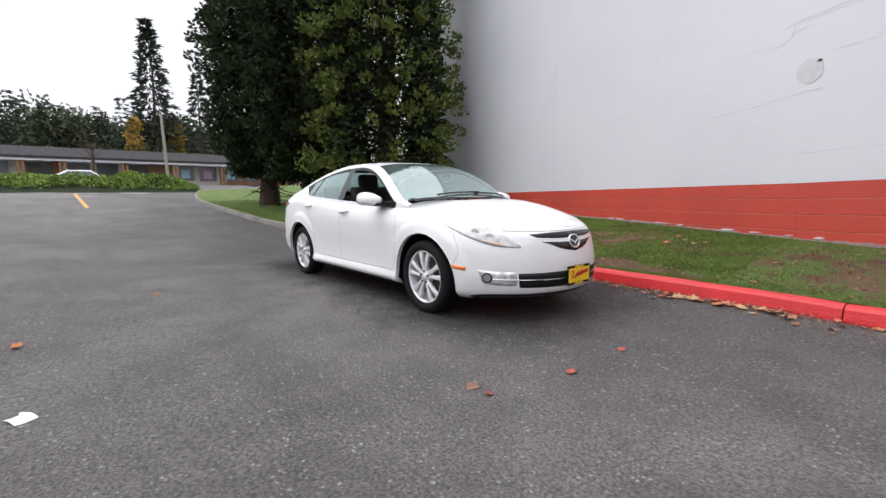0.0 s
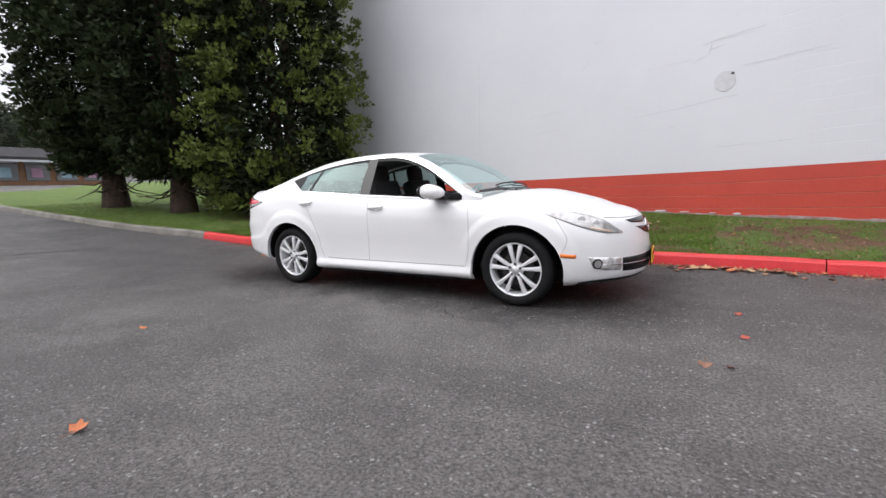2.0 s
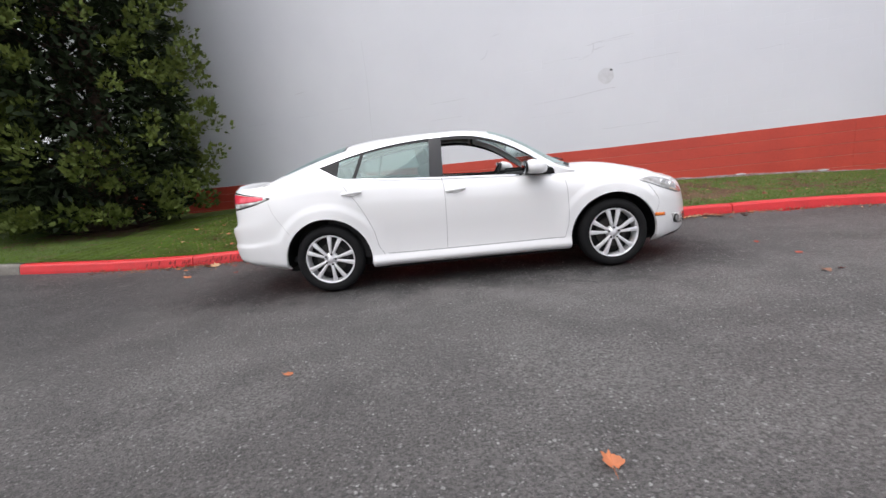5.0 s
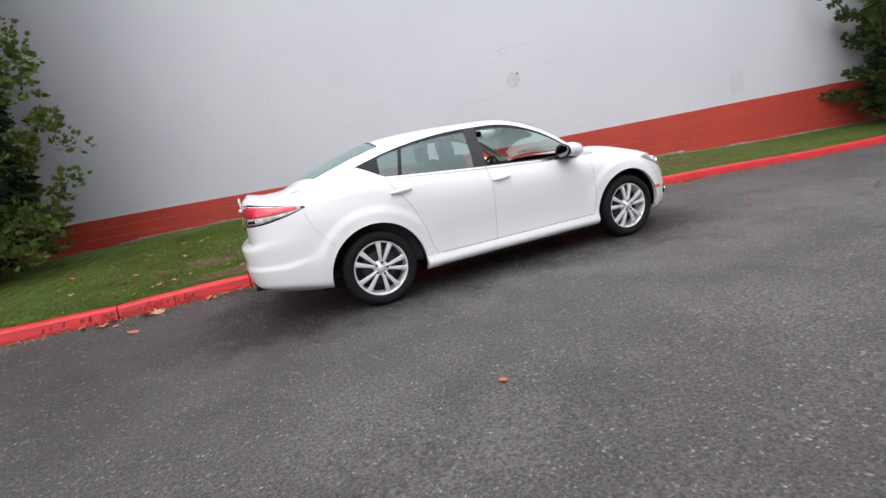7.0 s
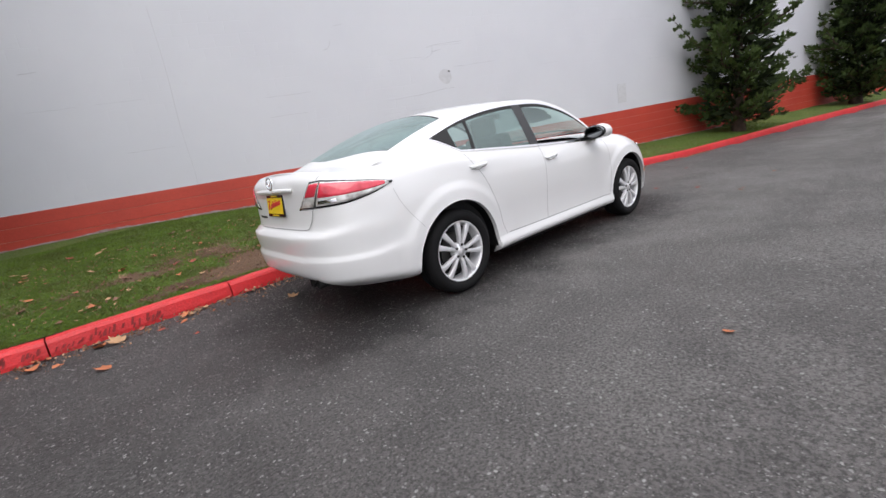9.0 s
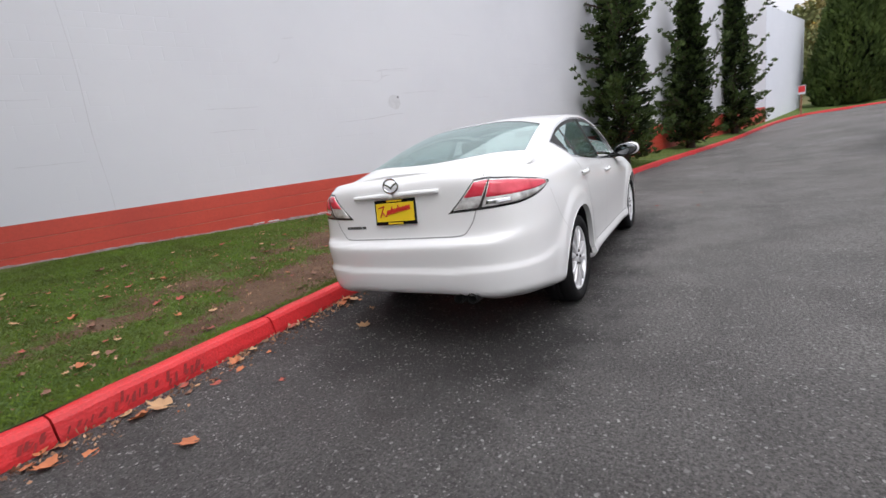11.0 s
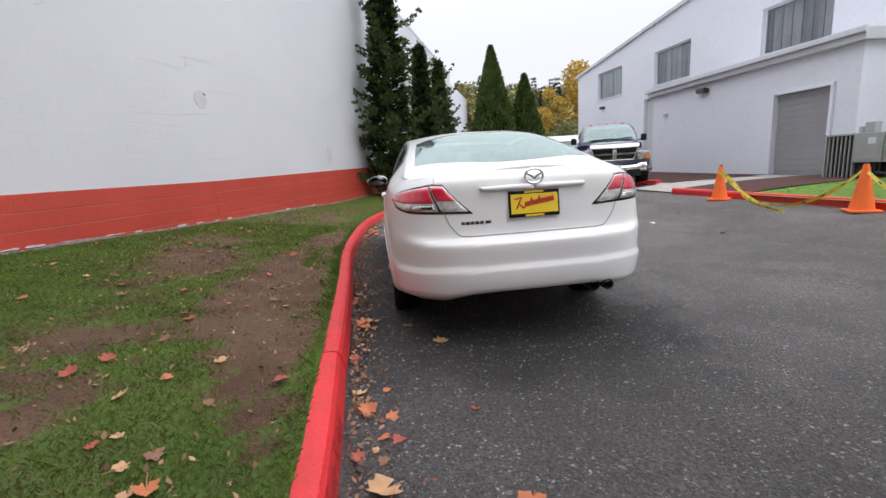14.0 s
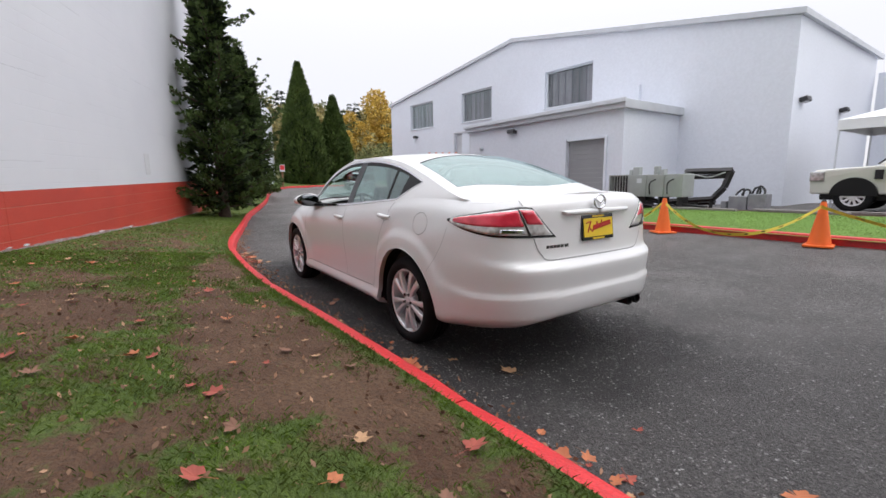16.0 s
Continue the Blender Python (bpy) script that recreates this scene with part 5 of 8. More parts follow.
ux = u_x
line_on("shut_line", [(ux(-0.235), 1.03), (ux(-0.215), 0.9), (ux(-0.22), 0.6), (ux(-0.235), 0.345)], gap_mat, car)
line_on("shut_line", [(ux(0.93), 0.945), (ux(0.955), 0.8), (ux(0.955), 0.5), (ux(0.915), 0.34)], gap_mat, car)
line_on("shut_line", [(ux(-1.2), 1.07), (ux(-1.15), 0.99), (ux(-1.04), 0.83), (ux(-0.935), 0.6), (ux(-0.90), 0.44), (ux(-0.85), 0.345)], gap_mat, car)
line_on("shut_line", [(ux(-0.86), 0.345), (ux(-0.4), 0.338), (ux(0.3), 0.338), (ux(0.91), 0.34)], gap_mat, car, width=0.008)
line_on("shut_line", [(0.0, 0.735), (0.7, 0.735), (u_rear(0.46), 0.738), (u_rear(0.515), 0.775), (u_rear(0.55), 0.82), (u_rear(0.575), 0.875)], gap_mat, car, width=0.008, off=0.004, n=70)
line_on("shut_line", [(u_rear(0.645), 1.068), (u_rear(0.665), 1.1)], gap_mat, car, width=0.005, off=0.003, n=8)
line_on("shut_line", [(ux(-1.74), 0.62), (ux(-1.8), 0.70), (ux(-1.88), 0.82), (ux(-1.92), 0.93)], faint_gap, car, width=0.004)
line_on("shut_line", [(u_front(0.0), 0.762), (u_front(0.3), 0.762), (u_front(0.5), 0.765), (u_front(0.66), 0.775)], gap_mat, car, width=0.007, off=0.003)
line_on("shut_line", [(ux(1.78), 0.46), (ux(1.84), 0.6), (ux(1.80), 0.7), (ux(1.74), 0.79)], gap_mat, car, width=0.004)

# round fuel flap on the kerb side
line_on("fuel_flap_edge", [(ux(-1.62 + 0.085 * math.cos(a)), 0.935 + 0.075 * math.sin(a)) for a in np.linspace(0, 2 * math.pi, 13)], gap_mat, car, width=0.004, side=1, n=40)

# lamps
TLU = [(4.55, 0.985), (4.0, 1.014), (3.2, 1.038), (2.6, 1.05), (u_rear(0.67), 1.056), (u_rear(0.575), 1.052)]
TLL = [(4.55, 0.974), (4.0, 0.928), (3.3, 0.902), (2.6, 0.893), (u_rear(0.58), 0.888), (u_rear(0.40), 0.882)]
HLU = [(ux(1.66), 0.825), (ux(1.80), 0.838), (13.0, 0.824), (13.6, 0.79), (14.05, 0.745), (14.5, 0.655)]
HLL = [(ux(1.66), 0.818), (ux(1.78), 0.775), (12.9, 0.715), (13.4, 0.678), (13.9, 0.65), (14.5, 0.637)]
for sd in (-1, 1):
    tl = strip_on("tail_lamp", TLU, TLL, gloss_black, car, off=0.004, n=36, side=sd, label="wraparound tail lamp, red over clear", v0=-0.05, v1=1.05)[0]
    strip_on("lamp_lens", TLU, TLL, clear_lens, tl, off=0.008, n=36, side=sd, v0=0.02, v1=0.96, label="clear outer lens", a0=0.03, a1=0.985)
    strip_on("red_lens", TLU, TLL, red_lens, tl, off=0.012, n=26, side=sd, v0=0.06, v1=0.66, a0=0.06, a1=0.76, label="red upper lens")
    strip_on("red_lens", TLU, TLL, red_lens, tl, off=0.012, n=10, side=sd, v0=0.05, v1=0.58, a0=0.79, a1=0.975, label="red inner lens")
    strip_on("reversing_lamp", TLU, TLL, chrome, tl, off=0.011, n=14, side=sd, v0=0.73, v1=0.9, a0=0.5, a1=0.74, label="bright reversing lamp")
    strip_on("lamp_divider", TLU, TLL, brake_mat, tl, off=0.013, n=3, side=sd, v0=0.0, v1=1.0, a0=0.762, a1=0.788)
    hl = strip_on("headlamp", HLU, HLL, head_lens, car, off=0.006, side=sd, label="clear wraparound headlamp")[0]
    strip_on("indicator_lens", [(13.3, 0.715), (13.8, 0.69), (14.15, 0.665)], [(13.3, 0.70), (13.8, 0.668), (14.15, 0.652)], dull_amber, hl, off=0.008, n=10, m=3, side=sd, label="pale amber indicator")
    bm = bmesh.new()
    for uu, zz, rr in ((13.05, 0.765, 0.036), (13.6, 0.73, 0.034)):
        p, q = Vector(hull(uu, zz, -0.02)), Vector(hull(uu, zz, 0.009))
        p.y *= sd
        q.y *= sd
        tube(bm, p, q, rr, rr * 0.9, 20)
    part("reflector", bm, alloy, hl, "bright reflector bowl", smooth=False)
    strip_on("side_marker", [(ux(1.785), 0.495), (ux(1.91), 0.483)], [(ux(1.79), 0.462), (ux(1.905), 0.452)], amber_lens, car, off=0.006, n=6, m=3, side=sd, label="amber side marker")

# grille, lower intake and fog lamps
fr = u_front
strip_on("upper_grille", [(fr(0.47), 0.742), (fr(0.22), 0.752), (fr(0.0), 0.754)], [(fr(0.41), 0.716), (fr(0.22), 0.704), (fr(0.0), 0.7)], gloss_black, car, off=0.003, n=12, m=3, label="black upper grille slot")
strip_on("lower_grille", [(fr(0.37), 0.68), (fr(0.18), 0.672), (fr(0.0), 0.668)], [(fr(0.31), 0.665), (fr(0.16), 0.613), (fr(0.0), 0.585)], gloss_black, car, off=0.003, n=12, m=3, label="black lower grille slot")
strip_on("intake", [(fr(0.56), 0.432), (fr(0.3), 0.43), (fr(0.0), 0.43)], [(fr(0.55), 0.315), (fr(0.3), 0.305), (fr(0.0), 0.30)], black_trim, car, off=0.003, n=14, m=4, label="black front intake")
strip_on("intake_bar", [(fr(0.74), 0.395), (fr(0.5), 0.382), (fr(0.25), 0.374), (fr(0.0), 0.372)], [(fr(0.74), 0.387), (fr(0.5), 0.374), (fr(0.25), 0.366), (fr(0.0), 0.364)], chrome, car, off=0.012, n=14, m=2)
for sd in (-1, 1):
    fp = strip_on("fog_recess", [(ux(2.0), 0.462), (13.7, 0.452), (fr(0.57), 0.442)], [(ux(2.02), 0.40), (13.7, 0.345), (fr(0.57), 0.33)], clear_lens, car, off=0.003, n=10, m=4, side=sd, label="silver fog lamp surround")[0]
    bm = bmesh.new()
    p, q = Vector(hull(13.55, 0.40, -0.02)), Vector(hull(13.55, 0.40, 0.012))
    p.y *= sd
    q.y *= sd
    tube(bm, p, q, 0.046, 0.042, 24)
    part("fog_bezel", bm, black_trim, fp)
    bm = bmesh.new()
    q2 = q + (q - p).normalized() * 0.005
    tube(bm, p, q2, 0.034, 0.032, 24)
    part("fog_lamp", bm, chrome, fp)

strip_on("front_chin", [(ux(1.93), 0.24), (13.6, 0.26), (fr(0.4), 0.258), (fr(0.0), 0.256)], [(ux(1.93), 0.2), (13.6, 0.2), (fr(0.4), 0.2), (fr(0.0), 0.2)], black_trim, car, off=0.003, n=20, m=3, label="black plastic chin under the bumper")

# lips of the wheel arches and the dark wells behind them
for xc, r in ARCHES:
    for sd in (-1, 1):
        verts, faces = [], []
        n = 36
        for k in range(n + 1):
            a = lerp(-0.12, math.pi + 0.12, k / n)
            x, z = xc - r * math.cos(a), HUB - 0.02 + r * math.sin(a)
            z = max(z, 0.2)
            px, py, pz = hull(ux(x), z)
            verts += [(px, (py + 0.003) * sd, pz), (px, (py - 0.035) * sd, pz), (xc - (r - 0.004) * math.cos(a), 0.60 * sd, HUB - 0.02 + (r - 0.004) * math.sin(a))]
        faces = [f for k in range(n) for f in ((3 * k, 3 * k + 1, 3 * k + 4, 3 * k + 3),)]
        mesh_part("arch_lip", verts, faces, paint, car, smooth=True)
        faces = [(3 * k + 1, 3 * k + 2, 3 * k + 5, 3 * k + 4) for k in range(n)]
        faces += [tuple([3 * k + 2 for k in range(n + 1)])]
        mesh_part("wheel_well", verts, faces, black_trim, car, "black wheel well liner")
# underside
bm = bmesh.new()
box(bm, (-1.9, -0.62, 0.19), (1.95, 0.55, 0.30), 0.03)
box(bm, (-0.95, -0.82, 0.18), (0.97, 0.82, 0.28), 0.03)
part("underside", bm, black_trim, car)
bm = bmesh.new()
box(bm, (-2.30, -0.55, 0.335), (-1.9, 0.6, 0.45), 0.02)
part("rear_valance", bm, black_trim, car)


# wheels
def lathe(bm, prof, seg, axis_y0=0.0):
    """Turns (radius, y) points about the y axis."""
    rings = []
    for k in range(seg):
        a = 2 * math.pi * k / seg
        rings.append([bm.verts.new((r * math.cos(a), y, r * math.sin(a))) for r, y in prof])
    for k in range(seg):
        p, q = rings[k], rings[(k + 1) % seg]
        for i in range(len(prof) - 1):
            bm.faces.new((p[i], p[i + 1], q[i + 1], q[i]))


def make_wheel():
    """A wheel whose outer face looks towards -y, with its hub at its origin."""
    w = new("wheel")
    w.parent = car
    tagged(w, "alloy wheel with five forked spokes, black tyre")
    bm = bmesh.new()
    lathe(bm, [(0.238, -0.085), (0.246, -0.100), (0.270, -0.112), (0.296, -0.112), (0.318, -0.100), (0.330, -0.075), (0.334, -0.04), (0.3335, -0.02), (0.327, -0.018),
               (0.327, -0.012), (0.334, -0.01), (0.334, 0.01), (0.327, 0.012), (0.327, 0.018), (0.3335, 0.02), (0.334, 0.04), (0.330, 0.075), (0.318, 0.1), (0.26, 0.112), (0.222, 0.09)], 56)
    part("tyre", bm, rubber, w, "black rubber tyre", smooth=True)
    bm = bmesh.new()
    lathe(bm, [(0.216, -0.0), (0.224, -0.078), (0.229, -0.090), (0.238, -0.094), (0.243, -0.088), (0.240, -0.070), (0.231, -0.05), (0.222, 0.09)], 56)
    part("rim", bm, alloy, w, smooth=True)
    for k in range(5):
        for fork in (-1, 1):
            a = 2 * math.pi * k / 5 + math.pi / 2
            ca, sa = math.cos(a), math.sin(a)
            bm = bmesh.new()
            rings = []
            for rr, yy, mid, half in ((0.040, -0.080, 0.010, 0.012), (0.085, -0.088, 0.0185, 0.0145), (0.12, -0.090, 0.028, 0.016), (0.18, -0.089, 0.043, 0.0205), (0.233, -0.082, 0.056, 0.026)):
                sec = [(-0.8, 0.03), (-1, 0.003), (-0.85, -0.003), (-0.3, -0.006), (0.3, -0.006), (0.85, -0.003), (1, 0.003), (0.8, 0.03)]
                rr = math.sqrt(rr * rr - mid * mid) if rr > 0.2 else rr
                rings.append([bm.verts.new((rr * ca - (fork * mid + o * half) * sa, yy + h, rr * sa + (fork * mid + o * half) * ca)) for o, h in sec])
            for p, q in zip(rings, rings[1:]):
                for i in range(8):
                    bm.faces.new((p[i], p[(i + 1) % 8], q[(i + 1) % 8], q[i]))
            bmesh.ops.recalc_face_normals(bm, faces=bm.faces)
            part("spoke", bm, alloy, w)
    bm = bmesh.new()
    lathe(bm, [(0.0, -0.090), (0.026, -0.090), (0.030, -0.086), (0.031, -0.082), (0.060, -0.080), (0.066, -0.07), (0.066, -0.03)], 30)
    part("hub_cap", bm, alloy, w, smooth=True)
    for k in range(5):
        a = 2 * math.pi * k / 5 + math.pi / 2
        bm = bmesh.new()
        tube(bm, (0.052 * math.cos(a), -0.06, 0.052 * math.sin(a)), (0.052 * math.cos(a), -0.0965, 0.052 * math.sin(a)), 0.0115, 0.0105, 6)
        part("wheel_nut", bm, brake_mat, w)
    bm = bmesh.new()
    tube(bm, (0, -0.02, 0), (0, 0.0, 0), 0.15, seg=32)
    part("brake_disc", bm, brake_mat, w)
    bm = bmesh.new()
    tube(bm, (0, 0.03, 0), (0, 0.05, 0), 0.221, seg=32)
    part("wheel_back", bm, black_trim, w)
    return w


wheel = make_wheel()
WHEEL_Y = 0.785
wheel.matrix_basis = pose(1.395, -WHEEL_Y, HUB, 0, 0, 0)
for x, sd, spin in ((-1.395, -1, 17), (1.395, 1, 8), (-1.395, 1, 29)):
    copy_thing(wheel, pose(x, sd * WHEEL_Y, HUB, 0, spin, 180 if sd > 0 else 0))

# mirrors and handles
for sd in (-1, 1):
    df, dr = doors[sd, "front"], doors[sd, "rear"]
    bm = bmesh.new()
    bmesh.ops.create_uvsphere(bm, u_segments=24, v_segments=14, radius=1)
    for v in bm.verts:
        x, y, z = v.co
        x = math.copysign(abs(x) ** 0.8, x)
        z = math.copysign(abs(z) ** 0.8, z)
        v.co = (0.62 + x * (0.13 if x > 0 else 0.085), sd * (0.975 + y * 0.128), 1.04 + z * (0.07 if z > 0 else 0.058) * (1 - 0.22 * y * sd) - (0.02 * x if x > 0 else 0))
    shell = part("wing_mirror", bm, paint, car, "white wing mirror on a black foot", smooth=True)
    bm = bmesh.new()
    box(bm, (0.58, sd * 0.80, 0.972), (0.76, sd * 0.965, 1.0), 0.01)
    box(bm, (0.62, sd * 0.80, 0.96), (0.84, sd * 0.845, 1.02), 0.012)
    part("mirror_foot", bm, black_trim, shell)
    bm = bmesh.new()
    bmesh.ops.create_uvsphere(bm, u_segments=20, v_segments=10, radius=1, matrix=Matrix.Translation((0.536, sd * 0.975, 1.044)) @ Matrix.Diagonal((0.012, 0.108, 0.058, 1)))
    part("mirror_glass", bm, mirror_mat, shell, "silvered mirror glass", smooth=True)
    bm = bmesh.new()
    bmesh.ops.create_uvsphere(bm, u_segments=20, v_segments=10, radius=1, matrix=Matrix.Translation((0.549, sd * 0.975, 1.042)) @ Matrix.Diagonal((0.018, 0.120, 0.066, 1)))
    part("mirror_surround", bm, black_trim, shell, smooth=True)
    for dd, x, z in ((df, -0.11, 0.892), (dr, -1.10, 0.952)):
        px, py, pz = hull(ux(x), z)
        bm = bmesh.new()
        n = 12
        rings = []
        for k in range(n + 1):
            t = k / n
            xx = x + lerp(-0.095, 0.095, t)
            yy = py + 0.006 + 0.022 * math.sin(math.pi * min(max(t, 0.0), 1)) ** 0.5
            h = 0.013 + 0.006 * math.sin(math.pi * t)
            rings.append([bm.verts.new((xx, sd * (yy + o * 0.5), z + 0.012 * t + o2)) for o, o2 in ((0, -h), (0.02, -h * 0.6), (0.026, 0), (0.02, h * 0.6), (0, h), (-0.02, 0))])
        for p, q in zip(rings, rings[1:]):
            for i in range(6):
                bm.faces.new((p[i], p[(i + 1) % 6], q[(i + 1) % 6], q[i]))
        bmesh.ops.recalc_face_normals(bm, faces=bm.faces)
        part("door_handle", bm, paint, dd, smooth=True)
        line_on("handle_gap", [(ux(x - 0.07), z - 0.012), (ux(x), z - 0.026), (ux(x + 0.075), z - 0.008)], gap_mat, dd, width=0.005, side=sd, n=10)

# tail: handle bar, plate, badge, exhaust
strip_on("boot_handle", [(u_rear(0.345), 1.03), (u_rear(0.2), 1.034), (0, 1.036)], [(u_rear(0.34), 1.006), (u_rear(0.2), 1.003), (0, 1.0)], paint, car, off=0.024, n=14, m=4, thick=0.05)
rear_plate_x = -2.412


def number_plate(x, z, face, tilt=0.0):
    """A dealer's plate in a black frame; face is the way that it looks along x."""
    pl = new("dealer_plate")
    pl.parent = car
    pl.matrix_basis = pose(x, 0, z, 0, tilt, 0)
    tagged(pl, "yellow dealer plate with red script bars in a black frame")
    bm = bmesh.new()
    box(bm, (-0.006, -0.162, -0.082), (0.006, 0.162, 0.082), 0.004)
    part("plate_frame", bm, gloss_black, pl)
    bm = bmesh.new()
    box(bm, (face * 0.004, -0.150, -0.060), (face * 0.010, 0.150, 0.060), 0.002)
    part("plate_face", bm, plate_yellow, pl)
    stroke = [(-0.128, 0.03), (-0.08, 0.04), (-0.098, 0.006), (-0.116, -0.03), (-0.1, 0.004), (-0.07, -0.026)]
    stroke += [(-0.062 + 0.0062 * k, (0.012 if k % 2 else -0.018) + 0.001 * k + (0.018 if k in (7, 15) else 0)) for k in range(31)]
    bm = bmesh.new()
    for (ya, za), (yb, zb) in zip(stroke, stroke[1:]):
        tube(bm, (face * 0.0105, -face * -ya, za), (face * 0.0105, -face * -yb, zb), 0.0042, seg=6)
    part("plate_writing", bm, plate_red, pl)
    for s_ in (-1, 1):
        bm = bmesh.new()
        box(bm, (face * 0.005, -0.06, s_ * 0.072 - 0.006), (face * 0.008, 0.06, s_ * 0.072 + 0.006))
        part("frame_writing", bm, plate_yellow, pl)
    return pl


number_plate(rear_plate_x, 0.912, -1, 6)
number_plate(2.425, 0.385, 1, 0)


def badge(x, z, face, tilt, size=1.0):
    b = new("badge")
    b.parent = car
    b.matrix_basis = pose(x, 0, z, 0, tilt, 0) @ Matrix.Scale(size, 4)
    tagged(b, "oval chrome badge")
    bm = bmesh.new()
    n, m = 32, 8
    rings = []
    for k in range(n):
        a = 2 * math.pi * k / n
        c = Vector((0, 0.057 * math.cos(a), 0.044 * math.sin(a)))
        nn = Vector((0, math.cos(a), math.sin(a)))
        rings.append([bm.verts.new(c + nn * (0.008 * math.cos(2 * math.pi * j / m)) + Vector((0.007 * math.sin(2 * math.pi * j / m), 0, 0))) for j in range(m)])
    for k in range(n):
        for j in range(m):
            bm.faces.new((rings[k][j], rings[k][(j + 1) % m], rings[(k + 1) % n][(j + 1) % m], rings[(k + 1) % n][j]))
    part("ring", bm, chrome, b, smooth=True)
    if size > 1:
        bm = bmesh.new()
        bmesh.ops.create_cone(bm, cap_ends=True, segments=28, radius1=0.05, radius2=0.05, depth=0.006, matrix=Matrix.Diagonal((1, 1.05, 0.8, 1)) @ Matrix.Rotation(math.pi / 2, 4, "Y"))
        part("badge_back", bm, gloss_black, b)
    for s_ in (-1, 1):
        bm = bmesh.new()
        vs = [(0.0, -0.022), (0.020, -0.004), (0.052, 0.012), (0.050, 0.020), (0.018, 0.006), (0.0, -0.008)]
        lo = [bm.verts.new((face * -0.002, s_ * y, z_)) for y, z_ in vs]
        hi = [bm.verts.new((face * 0.006, s_ * y, z_)) for y, z_ in vs]
        bm.faces.new(hi)
        for i in range(6):
            bm.faces.new((lo[i], lo[(i + 1) % 6], hi[(i + 1) % 6], hi[i]))
        bmesh.ops.recalc_face_normals(bm, faces=bm.faces)
        part("wing", bm, chrome, b)
    return b


badge(-2.42, 1.079, -1, 3)
badge(2.374, 0.668, 1, -16, 1.25)
# small model lettering on the boot, as plain bars
for k, (y0, y1) in enumerate(((0.47, 0.445), (0.44, 0.415), (0.41, 0.385), (0.38, 0.355), (0.35, 0.325), (0.315, 0.28))):
    strip_on("model_writing", [(u_rear(y0), 0.826), (u_rear(y1), 0.826)], [(u_rear(y0), 0.808), (u_rear(y1), 0.808)], brake_mat, boot_lid, off=0.004, n=3, m=2, side=1)
for y in (-0.39, -0.485):
    bm = bmesh.new()
    lathe_bm = bm
    for k0, (r0, r1, xa, xb) in enumerate(((0.036, 0.036, -2.25, -2.43), (0.030, 0.030, -2.43, -2.27))):
        tube(bm, (xa, y, 0.352), (xb, y, 0.35), r0, r1, 20, caps=False)
    tube(bm, (-2.428, y, 0.35), (-2.43, y, 0.35), 0.036, 0.030, 20, caps=False)
    part("exhaust_tip", bm, exhaust_mat, car, "dark steel exhaust tip", smooth=True)
# wipers
for y0, y1 in ((-0.42, 0.2), (0.1, 0.6)):
    bm = bmesh.new()
    p = [Vector(roof_pt(lerp(1.045, 1.015, t), lerp(y0, y1, t) / 0.8, 0.02)) for t in np.linspace(0, 1, 9)]
    for a, b in zip(p, p[1:]):
        tube(bm, a, b, 0.008, seg=6)
    part("wiper", bm, black_trim, car)

# cabin
bm = bmesh.new()
box(bm, (-1.9, -0.70, 0.30), (1.0, 0.70, 0.36), 0.02)
part("cabin_floor", bm, seat_cloth, car)
for sd in (-1, 1):
    bm = bmesh.new()
    box(bm, (-1.4, sd * 0.74, 0.3), (0.95, sd * 0.79, 1.0), 0.02)
    part("door_lining", bm, seat_cloth, car)
bm = bmesh.new()
box(bm, (0.55, -0.72, 0.55), (0.98, 0.72, 0.97), 0.06)
box(bm, (0.45, -0.12, 0.4), (0.75, 0.12, 0.9), 0.04)
part("dashboard", bm, black_trim, car, "black moulded dashboard")


def car_seat(x, y, width):
    for nm, lo, hi, lean, bev in (("seat_cushion", (-0.26, -width / 2, 0.0), (0.26, width / 2, 0.16), 0, 0.05), ("seat_back", (-0.09, -width / 2, 0.0), (0.07, width / 2, 0.64), -16, 0.06),
                                  ("headrest", (-0.05, -0.13, 0.0), (0.06, 0.13, 0.19), -10, 0.05)):
        bm = bmesh.new()
        at = {"seat_cushion": (x, y, 0.46), "seat_back": (x - 0.24, y, 0.56), "headrest": (x - 0.43, y, 1.16)}[nm]
        box(bm, lo, hi, bev, pose(*at, 0, lean, 0))
        part(nm, bm, seat_cloth, car, smooth=False)


car_seat(0.02, -0.37, 0.5)
car_seat(0.02, 0.37, 0.5)
for y in (-0.42, 0.0, 0.42):
    bm = bmesh.new()
    box(bm, (-0.05, -0.12, 0), (0.05, 0.12, 0.14), 0.04, pose(-1.34, y, 1.08, 0, -14, 0))
    part("headrest", bm, seat_cloth, car)
bm = bmesh.new()
box(bm, (-0.3, -0.66, 0.0), (0.25, 0.66, 0.16), 0.05, pose(-0.85, 0, 0.44))
box(bm, (-0.08, -0.66, 0.0), (0.08, 0.66, 0.62), 0.05, pose(-1.1, 0, 0.5, 0, -22, 0))
part("rear_bench", bm, seat_cloth, car, "dark cloth rear bench")
bm = bmesh.new()
box(bm, (-1.95, -0.66, 1.04), (-1.3, 0.66, 1.07), 0.01)
part("parcel_shelf", bm, seat_cloth, car)
bm = bmesh.new()
n, m = 28, 8
rings = []
mw = pose(0.42, 0.37, 0.93, 0, -62, 0)
for k in range(n):
    a = 2 * math.pi * k / n
    rings.append([bm.verts.new(mw @ Vector(((0.18 + 0.016 * math.cos(2 * math.pi * j / m)) * math.cos(a), (0.18 + 0.016 * math.cos(2 * math.pi * j / m)) * math.sin(a), 0.016 * math.sin(2 * math.pi * j / m)))) for j in range(m)])
